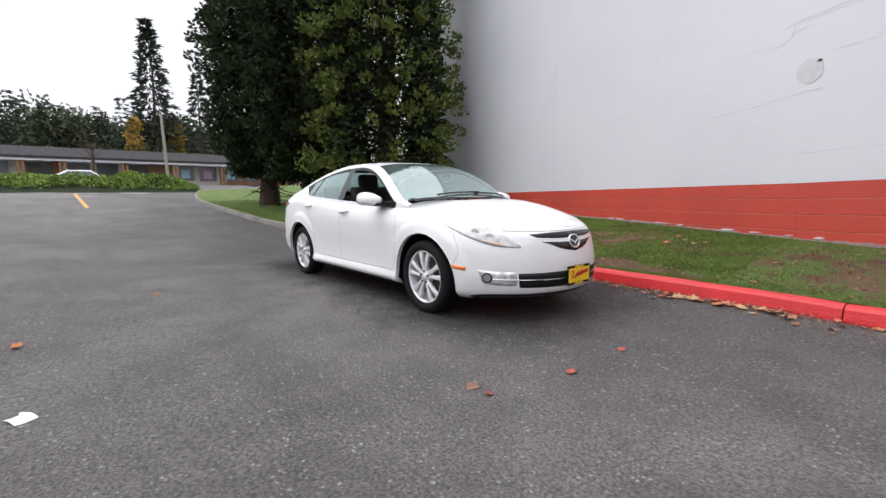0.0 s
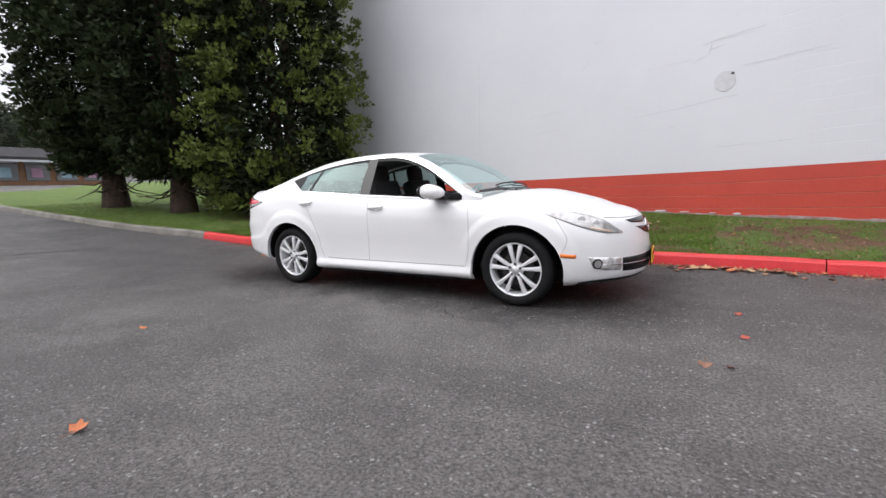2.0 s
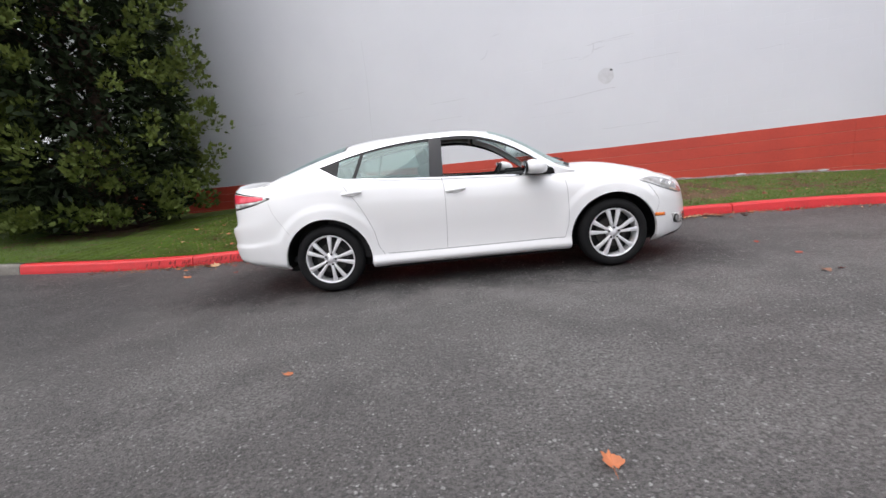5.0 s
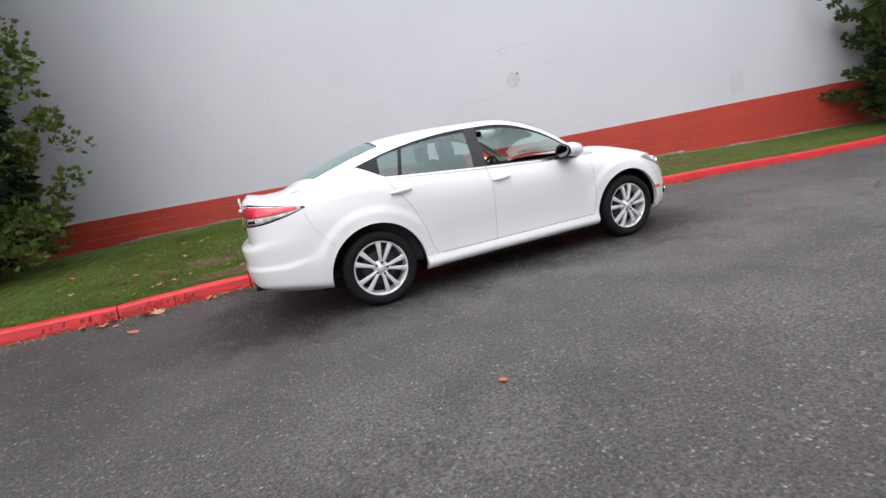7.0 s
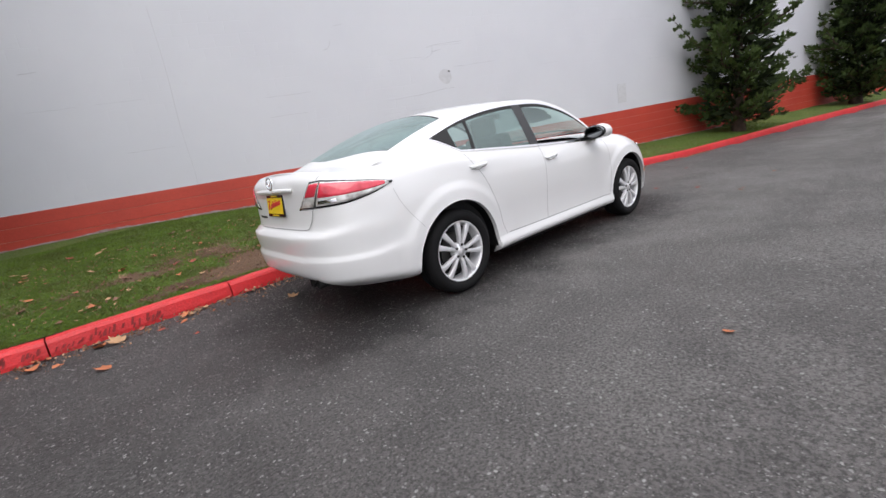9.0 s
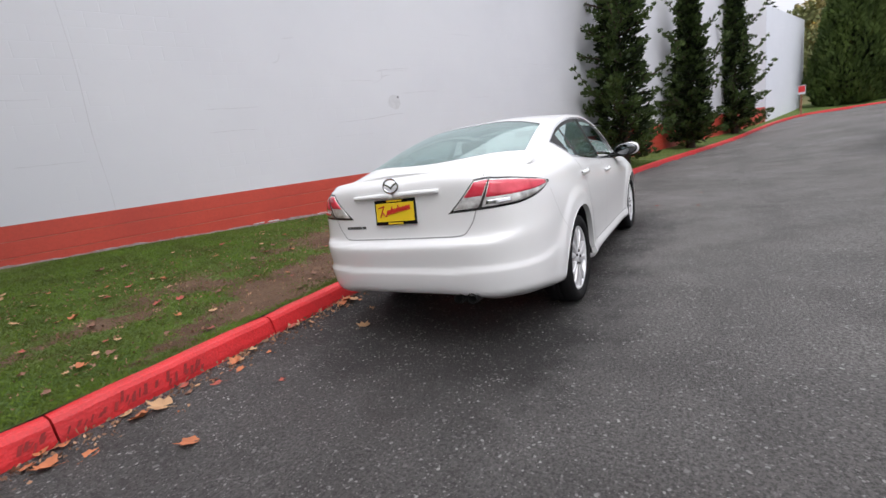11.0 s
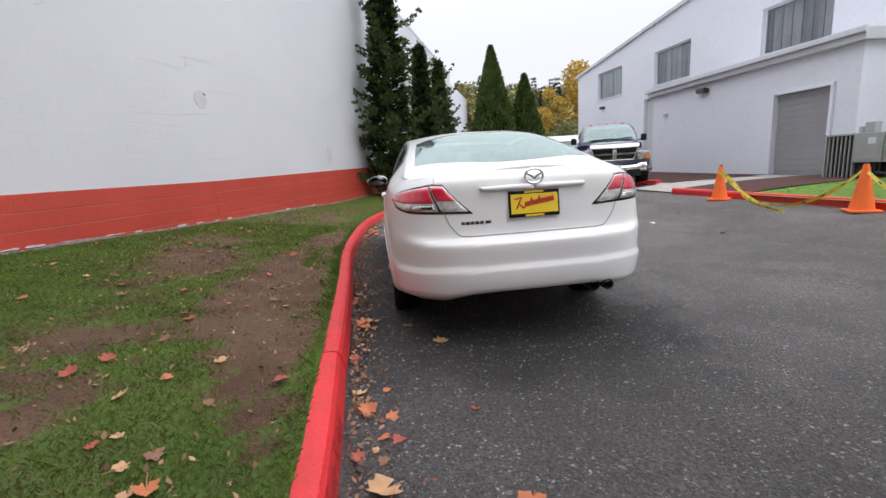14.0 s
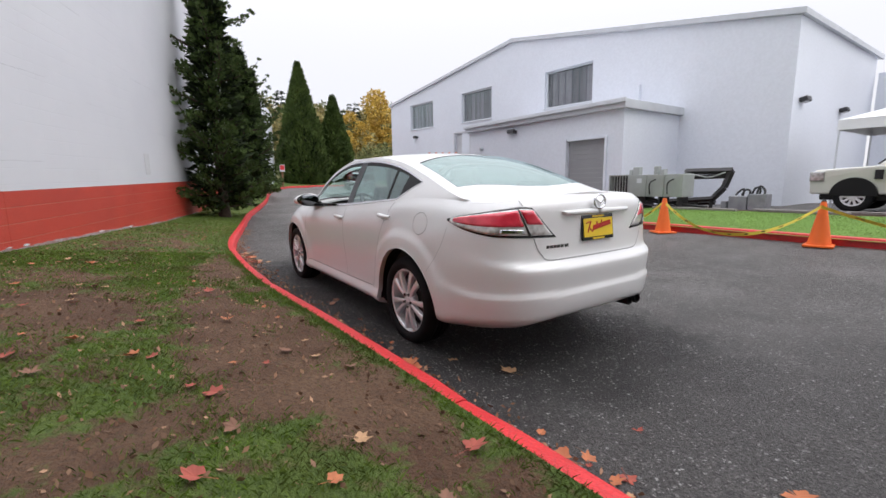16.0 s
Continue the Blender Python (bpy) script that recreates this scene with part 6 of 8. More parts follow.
for k in range(n):
    for j in range(m):
        bm.faces.new((rings[k][j], rings[k][(j + 1) % m], rings[(k + 1) % n][(j + 1) % m], rings[(k + 1) % n][j]))
box(bm, (-0.17, -0.02, -0.02), (0.17, 0.02, 0.01), 0.005, mw)
part("steering_wheel", bm, black_trim, car)
bm = bmesh.new()
box(bm, (0.13, -0.11, 1.33), (0.15, 0.11, 1.39), 0.008)
part("rear_view_mirror", bm, black_trim, car)

# ---- trees ----
bark = material("brown_bark", (0.075, 0.047, 0.034), 0.9, dark=(0.03, 0.02, 0.016), scale=9, amount=0.9, bump=1.0, bump_scale=18)


def leaf_material(name, color, dark, k=0.35, broad=0.9):
    m = material(name, color, 0.7, dark=dark, scale=broad, amount=0.9, island_random=k, spec=0.2)
    return m


cedar_green = leaf_material("cedar_foliage", (0.14, 0.175, 0.04), (0.06, 0.085, 0.022), 0.18, 2.2)
# dark shrub leaves; inside crowns this near-black stands in for shade
dark_leaf_and_shade = leaf_material("dark_foliage_and_crown_shade", (0.022, 0.034, 0.012), (0.01, 0.017, 0.007))
cedar_mid = leaf_material("deep_cedar_foliage", (0.034, 0.052, 0.018), (0.014, 0.024, 0.009), 0.2, 1.8)
juniper_green = leaf_material("juniper_foliage", (0.09, 0.135, 0.04), (0.036, 0.058, 0.02), 0.2, 2.5)
cypress_green = leaf_material("cypress_foliage", (0.085, 0.125, 0.03), (0.04, 0.065, 0.018), 0.2)
fir_far = leaf_material("far_fir_foliage", (0.045, 0.062, 0.04), (0.028, 0.04, 0.028), 0.3)
rise_green = leaf_material("hillside_foliage", (0.2, 0.22, 0.085), (0.12, 0.13, 0.06), 0.35)
wood_green = leaf_material("woodland_foliage", (0.1, 0.116, 0.068), (0.055, 0.068, 0.04), 0.35)
gold_leaf = leaf_material("golden_foliage", (0.6, 0.42, 0.09), (0.42, 0.27, 0.06), 0.3)
ochre_leaf = leaf_material("ochre_foliage", (0.38, 0.33, 0.14), (0.25, 0.21, 0.09), 0.3)
ivy_green = leaf_material("ivy_foliage", (0.24, 0.33, 0.075), (0.12, 0.19, 0.045), 0.4)


def sprays(centres, outs, length, width, rs, per=1, droop=0.15, spread=0.7):
    """Small bent leaf sprays at the centres, pointing along outs with some scatter. Gives verts and faces."""
    c = np.repeat(np.asarray(centres, float), per, 0)
    o = np.repeat(np.asarray(outs, float), per, 0)
    n = len(c)
    d = o + rs.normal(0, spread, (n, 3))
    d[:, 2] -= droop
    d /= np.linalg.norm(d, axis=1)[:, None]
    s = np.cross(d, rs.normal(0, 1, (n, 3)))
    s /= np.linalg.norm(s, axis=1)[:, None]
    up = np.cross(s, d)
    ln = (length * rs.uniform(0.6, 1.3, n))[:, None]
    wd = (width * rs.uniform(0.6, 1.3, n))[:, None]
    p0 = c
    p1 = c + d * ln * 0.5 + s * wd * 0.5 + up * ln * 0.06
    p2 = c + d * ln
    p3 = c + d * ln * 0.5 - s * wd * 0.5 + up * ln * 0.06
    verts = np.stack([p0, p1, p2, p3], 1).reshape(-1, 3)
    k = np.arange(n)[:, None] * 4
    faces = k + np.array([0, 1, 2, 3])
    return verts, faces


def fans(bases, dirs, length, width, rs, k=7, spread=1.0):
    """Flat fans of k slim sprays each, spread about their own main direction. Gives verts and faces."""
    c = np.asarray(bases, float)
    m = np.asarray(dirs, float)
    m = m / np.linalg.norm(m, axis=1)[:, None]
    n = len(c)
    s = np.cross(m, rs.normal(0, 1, (n, 3)))
    s /= np.linalg.norm(s, axis=1)[:, None]
    ln = length * rs.uniform(0.7, 1.25, n)
    out = []
    for j in range(k):
        a = (j / (k - 1) - 0.5) * 2 * spread + rs.normal(0, 0.08, n)
        d = m * np.cos(a)[:, None] + s * np.sin(a)[:, None]
        e = np.cross(d, np.cross(m, s))
        up = np.cross(m, s)
        lj = (ln * (1 - 0.35 * abs(j / (k - 1) - 0.5) * 2) * rs.uniform(0.8, 1.1, n))[:, None]
        w = width * rs.uniform(0.8, 1.2, (n, 1)) * 0.5
        bend = up * lj * 0.06
        out.append(np.stack([c, c + d * lj * 0.55 + e * w + bend, c + d * lj, c + d * lj * 0.55 - e * w + bend], 1))
    v = np.stack(out, 1).reshape(-1, 3)
    return v, np.arange(n * k)[:, None] * 4 + np.array([0, 1, 2, 3])


def foliage(name, pieces, mat, parent, label=""):
    vs, fs, off = [], [], 0
    for v, f in pieces:
        vs.append(v)
        fs.append(f + off)
        off += len(v)
    v, f = np.concatenate(vs), np.concatenate(fs)
    me = bpy.data.meshes.new(name)
    me.vertices.add(len(v))
    me.vertices.foreach_set("co", v.astype(np.float32).ravel())
    me.loops.add(f.size)
    me.loops.foreach_set("vertex_index", f.astype(np.int32).ravel())
    me.polygons.add(len(f))
    me.polygons.foreach_set("loop_start", np.arange(0, f.size, 4, dtype=np.int32))
    me.update(calc_edges=True)
    me.materials.append(mat)
    ob = new(name, me)
    ob.parent = parent
    return tagged(ob, label) if label else ob


def trunk_part(parent, pts, r0, r1, name="trunk", seg=12, flare=0.0):
    """A tapered, slightly bent stem through the given points."""
    bm = bmesh.new()
    p = spline(pts, 14)
    rings = []
    for i, q in enumerate(p):
        t = i / (len(p) - 1)
        r = lerp(r0, r1, t) + flare * max(0, 1 - t * 8) ** 2
        rings.append([bm.verts.new((q[0] + r * math.cos(a) * (1 + 0.12 * math.sin(3 * a + i)), q[1] + r * math.sin(a) * (1 + 0.12 * math.cos(4 * a)), q[2])) for a in np.linspace(0, 2 * math.pi, seg + 1)[:-1]])
    for a, b in zip(rings, rings[1:]):
        for k in range(seg):
            bm.faces.new((a[k], a[(k + 1) % seg], b[(k + 1) % seg], b[k]))
    bm.faces.new(rings[-1])
    return part(name, bm, bark, parent, smooth=True)


def limb(bm, a, b, r0, r1, bend=0.0):
    p = [Vector(a), (Vector(a) + Vector(b)) / 2 + Vector((0, 0, bend)), Vector(b)]
    tube(bm, p[0], p[1], r0, (r0 + r1) / 2, 6)
    tube(bm, p[1], p[2], (r0 + r1) / 2, r1, 6)


def big_cedar(x, y, z, height, radius, low, seed, mat, label, clumps=430, stems=1, foot=0.55):
    """A broad evergreen: stem, limbs and a crown of lumpy sprays."""
    rs = np.random.RandomState(seed)
    t = thing("evergreen_tree", label, "tree", (x, y, z), 0, "tall evergreens on the grass")
    for k in range(stems):
        ox = 0 if stems == 1 else (k - 0.5) * 0.5
        trunk_part(t, [(ox, 0, -0.1), (ox * 1.2 + 0.06, 0.03, height * 0.3), (ox * 0.6, 0.05, height * 0.65), (0, 0, height * 0.97)], 0.30 if stems == 1 else 0.2, 0.03, flare=0.12)
    pieces = []
    bm = bmesh.new()
    for k in range(clumps):
        f = rs.uniform(0, 1) ** 1.25
        zz = low + (height - low) * f
        prof = min(1.0, foot + 2.2 * f) * (1 - max(0, (f - 0.35) / 0.65) ** 1.6)
        a = rs.uniform(0, 2 * math.pi)
        lump = 1 + 0.28 * noise.noise((math.cos(a) * 1.6 + seed, math.sin(a) * 1.6, zz * 0.5))
        r = radius * prof * lump * (1 - 0.38 * rs.uniform(0, 1) ** 1.6)
        c = np.array((r * math.cos(a), r * math.sin(a), zz))
        size = rs.uniform(0.26, 0.5) * (0.6 + 0.4 * prof)
        n = 46 if mat is cedar_green else 30
        d = rs.normal(0, 1, (n, 3))
        d /= np.linalg.norm(d, axis=1)[:, None]
        d += np.array((math.cos(a), math.sin(a), 0.35)) * 0.8
        pts = c + d * np.array((1, 1, 0.75)) * size * rs.uniform(0.3, 0.62, (n, 1))
        pieces.append(fans(pts, d * 0.7 + np.array((0, 0, 0.35)) + rs.normal(0, 0.25, (n, 3)), 0.118 if mat is cedar_green else 0.15, 0.032 if mat is cedar_green else 0.041, rs, 5, 0.6))
        if k % 5 == 0 and r > 0.5:
            limb(bm, (0, 0, max(zz - 0.4, low * 0.6)), c * np.array((0.85, 0.85, 1)), 0.05, 0.015, 0.1)
    # bare low twigs under the crown
    for k in range(14):
        a = rs.uniform(0, 2 * math.pi)
        limb(bm, (0, 0, low * rs.uniform(0.5, 1)), (radius * 0.5 * math.cos(a), radius * 0.5 * math.sin(a), low * rs.uniform(0.2, 0.9)), 0.03, 0.008, -0.15)
    tagged(part("branchwork", bm, bark, t), kind="stuff")
    # filling sprays, coloured near-black as the shade inside the crown
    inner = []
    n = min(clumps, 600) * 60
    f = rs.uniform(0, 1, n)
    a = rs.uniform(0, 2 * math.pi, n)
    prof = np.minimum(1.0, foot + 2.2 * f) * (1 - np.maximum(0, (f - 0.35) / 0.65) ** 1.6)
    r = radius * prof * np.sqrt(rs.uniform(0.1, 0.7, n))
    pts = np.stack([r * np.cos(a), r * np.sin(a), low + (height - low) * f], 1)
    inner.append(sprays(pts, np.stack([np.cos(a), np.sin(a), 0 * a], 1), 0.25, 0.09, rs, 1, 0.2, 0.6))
    foliage("crown", pieces, mat, t)
    foliage("shaded_inner_crown", inner, dark_leaf_and_shade, t)
    return t


def ground_at(x, y):
    d, i = kerb_near(x, y)
    return verge_z(x, y, d, i) if d > 0.1 else road_z(x, y)


big_cedar(-7.7, 4.55, ground_at(-7.7, 4.55), 15.5, 2.2, 0.25, 21, cedar_green, "broad bright green evergreen close to the white wall", 820, 2, 0.85)
big_cedar(-10.9, 3.3, ground_at(-10.9, 3.3), 16.5, 2.45, 1.05, 22, cedar_mid, "tall dark evergreen with a thick brown trunk", 560)
big_cedar(-13.8, 2.75, ground_at(-13.8, 2.75), 15.5, 2.3, 1.15, 23, cedar_mid, "tall dark evergreen at the end of the row", 580)


def wall_juniper(x, y, z, height, radius, seed):
    """A ragged upright juniper: twisting limbs that end in pointed, upswept plumes."""
    rs = np.random.RandomState(seed)
    t = thing("juniper_tree", "ragged dark green juniper against the white wall", "tree", (x, y, z), 0, "junipers along the wall")
    trunk_part(t, [(0, 0, -0.1), (0.12, 0.05, height * 0.35), (-0.08, 0, height * 0.7), (0.0, 0.05, height * 0.96)], 0.12, 0.02, flare=0.05)
    pieces = []
    bm = bmesh.new()
    for k in range(104):
        f = (k + rs.uniform(0, 1)) / 104
        arm = k % 6 == 4 and f > 0.2
        zz = 0.12 + (height - 0.8) * f
        a = k * 2.4 + rs.uniform(-0.5, 0.5)
        body = float(np.interp(f, [0, 0.06, 0.3, 0.5, 0.7, 0.88, 1], [0.75, 1.0, 0.9, 0.66, 0.43, 0.26, 0.08]))
        lump = 1 + 0.75 * noise.noise((math.cos(a) * 1.4 + seed, math.sin(a) * 1.2, zz * 0.8))
        reach = radius * (min(1.2, 0.35 + body * 1.15) if arm else body * lump * rs.uniform(0.6, 1.0))
        rise = reach * (rs.uniform(0.45, 0.8) if arm else rs.uniform(0.05, 0.4))
        n = max(4, int(reach * 5.5))
        s = np.linspace(0.3, 1, n)
        wave = 0.07 * np.sin(s * 9 + k)
        path = np.stack([reach * s * np.cos(a) - wave * np.sin(a), reach * s * np.sin(a) + wave * np.cos(a), zz + rise * (0.25 * s + 0.75 * s ** 2.6)], 1)
        limb(bm, (0, 0, zz), path[n // 2], 0.04, 0.02)
        limb(bm, path[n // 2], path[-1], 0.02, 0.006)
        out = np.array((math.cos(a), math.sin(a), 0.0))
        for q, u in zip(path, s):
            size = (0.15 if arm else 0.26) * rs.uniform(0.8, 1.2) * (1.15 - 0.55 * u ** 2)
            m = 14 if arm else 25
            o = rs.normal(0, 1, (m, 3))
            o /= np.linalg.norm(o, axis=1)[:, None]
            pieces.append(fans(q + o * np.array((1, 1, 0.55)) * size * rs.uniform(0.4, 1, (m, 1)), o * 0.6 + out * 0.6 + np.array((0, 0, 0.45 if not arm else 0.9)), 0.125, 0.034, rs, 5, 0.6))
    # twiggy middle, its shade put into a near-black leaf colour
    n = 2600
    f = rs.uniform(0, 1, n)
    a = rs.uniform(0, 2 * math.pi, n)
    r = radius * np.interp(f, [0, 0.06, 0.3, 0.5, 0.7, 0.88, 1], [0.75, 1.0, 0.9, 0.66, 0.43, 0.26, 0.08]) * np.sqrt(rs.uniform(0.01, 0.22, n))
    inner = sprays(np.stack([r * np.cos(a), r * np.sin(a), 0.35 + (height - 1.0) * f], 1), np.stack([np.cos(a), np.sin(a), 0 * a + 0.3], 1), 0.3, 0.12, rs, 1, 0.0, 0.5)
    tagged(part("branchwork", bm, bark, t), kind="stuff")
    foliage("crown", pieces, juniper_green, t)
    foliage("shaded_inner_crown", [inner], dark_leaf_and_shade, t)
    return t


for jx, jy, jh, jr, sd in ((10.6, 0.45, 8.8, 1.5, 31), (16.3, -1.3, 7.0, 1.3, 32), (23.6, -3.2, 7.9, 1.5, 33)):
    wall_juniper(jx, jy, ground_at(jx, jy), jh, jr, sd)


def cypress(x, y, height, radius, seed):
    """A dense, conical cypress."""
    rs = np.random.RandomState(seed)
    z = road_z(x, y)
    t = thing("cypress_tree", "dense conical green cypress beside the bend", "tree", (x, y, z), 0, "cypresses at the bend")
    trunk_part(t, [(0, 0, -0.1), (0, 0, height * 0.3), (0, 0, height * 0.6), (0, 0, height * 0.95)], 0.2, 0.03)
    n = 15000
    f = rs.uniform(0, 1, n) ** 1.25
    a = rs.uniform(0, 2 * math.pi, n)
    prof = np.minimum(1, 0.72 + 2 * f) * (1 - f ** 1.5) ** 1.05
    lump = 1 + 0.1 * np.sin(a * 5 + f * 17 + seed) + rs.normal(0, 0.04, n)
    r = radius * prof * lump * rs.uniform(0.86, 1.02, n)
    pts = np.stack([r * np.cos(a), r * np.sin(a), 0.25 + (height - 0.3) * f], 1)
    foliage("crown", [sprays(pts, np.stack([np.cos(a) * 0.5, np.sin(a) * 0.5, 0 * a + 0.9], 1), 0.42, 0.17, rs, 1, 0.0, 0.3)], cypress_green, t)
    # inner sprays with the crown's own shade painted as near-black
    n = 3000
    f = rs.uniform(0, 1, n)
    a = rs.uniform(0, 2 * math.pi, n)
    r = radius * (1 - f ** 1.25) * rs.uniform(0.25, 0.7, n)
    foliage("shaded_inner_crown", [sprays(np.stack([r * np.cos(a), r * np.sin(a), 0.25 + (height * 0.84) * f], 1), np.stack([np.cos(a), np.sin(a), 0 * a + 0.5], 1), 0.6, 0.3, rs, 1, 0.0, 0.5)], dark_leaf_and_shade, t)


cypress(41.0, -11.3, 12.0, 2.5, 41)
cypress(42.5, -15.3, 9.4, 2.2, 42)


def fir(rs, x, y, z, height, radius, sparse=1.0):
    """Sprays of a far conifer in drooping whorls."""
    n = int(460 * sparse * max(1, height / 14))
    f = rs.uniform(0.0, 1, n)
    tier = np.floor(f * 16) / 16
    f = tier + rs.uniform(0, 0.022, n)
    a = rs.uniform(0, 2 * math.pi, n)
    r = radius * (1 - f) * rs.uniform(0.25, 1.0, n) * (1 + 0.3 * np.sin(a * 3 + tier * 40))
    pts = np.stack([x + r * np.cos(a), y + r * np.sin(a), z + height * (0.1 + 0.9 * f) - r * 0.25], 1)
    return sprays(pts, np.stack([np.cos(a), np.sin(a), 0 * a - 0.15], 1), 0.10 * height ** 0.8, 0.03 * height ** 0.8, rs, 1, 0.1, 0.3)


def broadleaf(rs, x, y, z, height, radius, n=64):
    """Sprays of a far broad-leaved crown made of several lumps."""
    out = []
    for k in range(11):
        a = rs.uniform(0, 2 * math.pi)
        r = radius * rs.uniform(0, 0.75)
        c = np.array((x + r * math.cos(a), y + r * math.sin(a), z + height * rs.uniform(0.35, 0.9)))
        d = rs.normal(0, 1, (n, 3))
        d /= np.linalg.norm(d, axis=1)[:, None]
        out.append(sprays(c + d * radius * 0.42 * rs.uniform(0.5, 1, (n, 1)), d, height * 0.48 / math.sqrt(n), height * 0.31 / math.sqrt(n), rs, 1, 0.1, 0.6))
    return (np.concatenate([v for v, f in out]), np.concatenate([f + 4 * n * i for i, (v, f) in enumerate(out)]))


def woods(name, label, spots, mat, seed, kind, n=64):
    rs = np.random.RandomState(seed)
    pcs = []
    for x, y, z, h, r in spots:
        pcs.append(fir(rs, x, y, z, h, r) if kind == "fir" else broadleaf(rs, x, y, z, h, r, n))
    ob = foliage(name, pcs, mat, None)
    return tagged(ob, label, "woodland", kind="stuff")


rw2 = random.Random(8)
# dark conifers and bare woods behind the shops
spots = [(rw2.uniform(-92, -67), y, 4.6, rw2.uniform(6.5, 10.5) + (1.5 if y < -10 else 0), rw2.uniform(1.8, 2.8)) for y in np.arange(-42, 44, 0.6)]
woods("fir_woods", "dark fir woods behind the shops", spots, fir_far, 51, "fir")
spots = [(rw2.uniform(-92, -70), y + rw2.uniform(-1, 1), 4.9, rw2.uniform(7.0, 9.5), rw2.uniform(2.6, 3.8)) for y in np.arange(-42, 44, 0.8)]
spots += [(rw2.uniform(-84, -68), y + rw2.uniform(-1, 1), 3.6, rw2.uniform(4.5, 7.5), rw2.uniform(2.4, 3.4)) for y in np.arange(-42, 44, 1.6)]
woods("mixed_woods", "grey-green mixed woods behind the shops", spots, wood_green, 52, "leaf")
woods("golden_trees", "golden autumn trees behind the shops", [(-68, 3.1, 4.6, 8.5, 1.7), (-72, 8.6, 4.8, 9.5, 2.2), (-75, -14, 4.9, 9, 2.2)], gold_leaf, 53, "leaf", 150)
# wooded rise ahead, beyond the bend
def hill(x, y):
    return 0.25 + 0.19 * soft(x - 66, 3) + 0.5 * noise.noise((x * 0.05, y * 0.05, 8))


hx, hy = np.arange(58, 172, 6.0), np.arange(-120, 60, 6.0)
rise_mat = material("leafy_slope", (0.2, 0.19, 0.08), 0.9, dark=(0.09, 0.1, 0.045), scale=0.4, amount=0.9, fine=0.4, fine_scale=3, bump=1.0, bump_scale=2)
slope = mesh_part("wooded_rise", [(x, y, hill(x, y) - (1.2 if x < 62 else 0)) for y in hy for x in hx], [(j * len(hx) + i, j * len(hx) + i + 1, (j + 1) * len(hx) + i + 1, (j + 1) * len(hx) + i) for j in range(len(hy) - 1) for i in range(len(hx) - 1)], rise_mat, smooth=True)
tagged(slope, "leaf-covered rise beyond the bend", "hillside", kind="structure")


def on_hill(n, x0, x1, h0, h1, r0, r1):
    out = []
    for k in range(n):
        x, y = rw2.uniform(x0, x1), lerp(-80, 18, (k + rw2.uniform(0, 1)) / n)
        out.append((x, y, hill(x, y) - 0.8, rw2.uniform(h0, h1), rw2.uniform(r0, r1)))
    return out


spots = on_hill(95, 70, 140, 10, 15, 2.8, 4.4)
woods("autumn_woods", "ochre and green autumn woods on the rise", spots, ochre_leaf, 54, "leaf")
spots = on_hill(70, 80, 145, 10, 15, 2.8, 4.4) + on_hill(44, 66, 78, 5.5, 8.5, 2.4, 3.4)
woods("green_woods", "green woods on the rise", spots, rise_green, 55, "leaf")
spots = on_hill(40, 80, 140, 11, 16.5, 2.0, 3.2)
woods("rise_firs", "dark firs among the autumn woods", spots, fir_far, 56, "fir")
woods("golden_woods", "golden autumn crowns above the warehouse", [(80, -39, 2, 18, 3.6), (92, -46, 4, 20, 4.2), (74, -29, 1, 12, 2.8), (78, -34, 2, 14, 3.0), (100, -20, 6, 12, 3.4), (72, -8, 1, 10, 2.6), (84, -27, 3, 10, 3.0)], gold_leaf, 57, "leaf", 260)

# tall thin fir and a pole behind the hedge bank
rs = np.random.RandomState(61)
tall = thing("tall_fir", "tall thin fir with sparse drooping branches", "tree", (-70, 5.7, 4.7))
trunk_part(tall, [(0, 0, 0), (0.2, 0, 7), (0, 0.2, 14), (0, 0, 21.5)], 0.28, 0.04)
foliage("crown", [fir(rs, 0, 0, 4.5, 17.3, 3.1, 3.2)], fir_far, tall)
pine2 = thing("fir_tree", "dark fir behind the shops", "tree", (-66, 10.6, 4.6))
trunk_part(pine2, [(0, 0, 0), (0, 0, 4), (0, 0, 8), (0, 0, 13)], 0.25, 0.03)
foliage("crown", [fir(rs, 0, 0, 1.0, 13.5, 2.7, 2.6)], fir_far, pine2)

# ---- grass blades and fallen leaves ----
rs = np.random.RandomState(71)
blade_mat = material("grass_blades", (0.13, 0.21, 0.027), 0.75, dark=(0.08, 0.08, 0.023), scale=2.4, amount=0.8, island_random=0.3, spec=0.2)


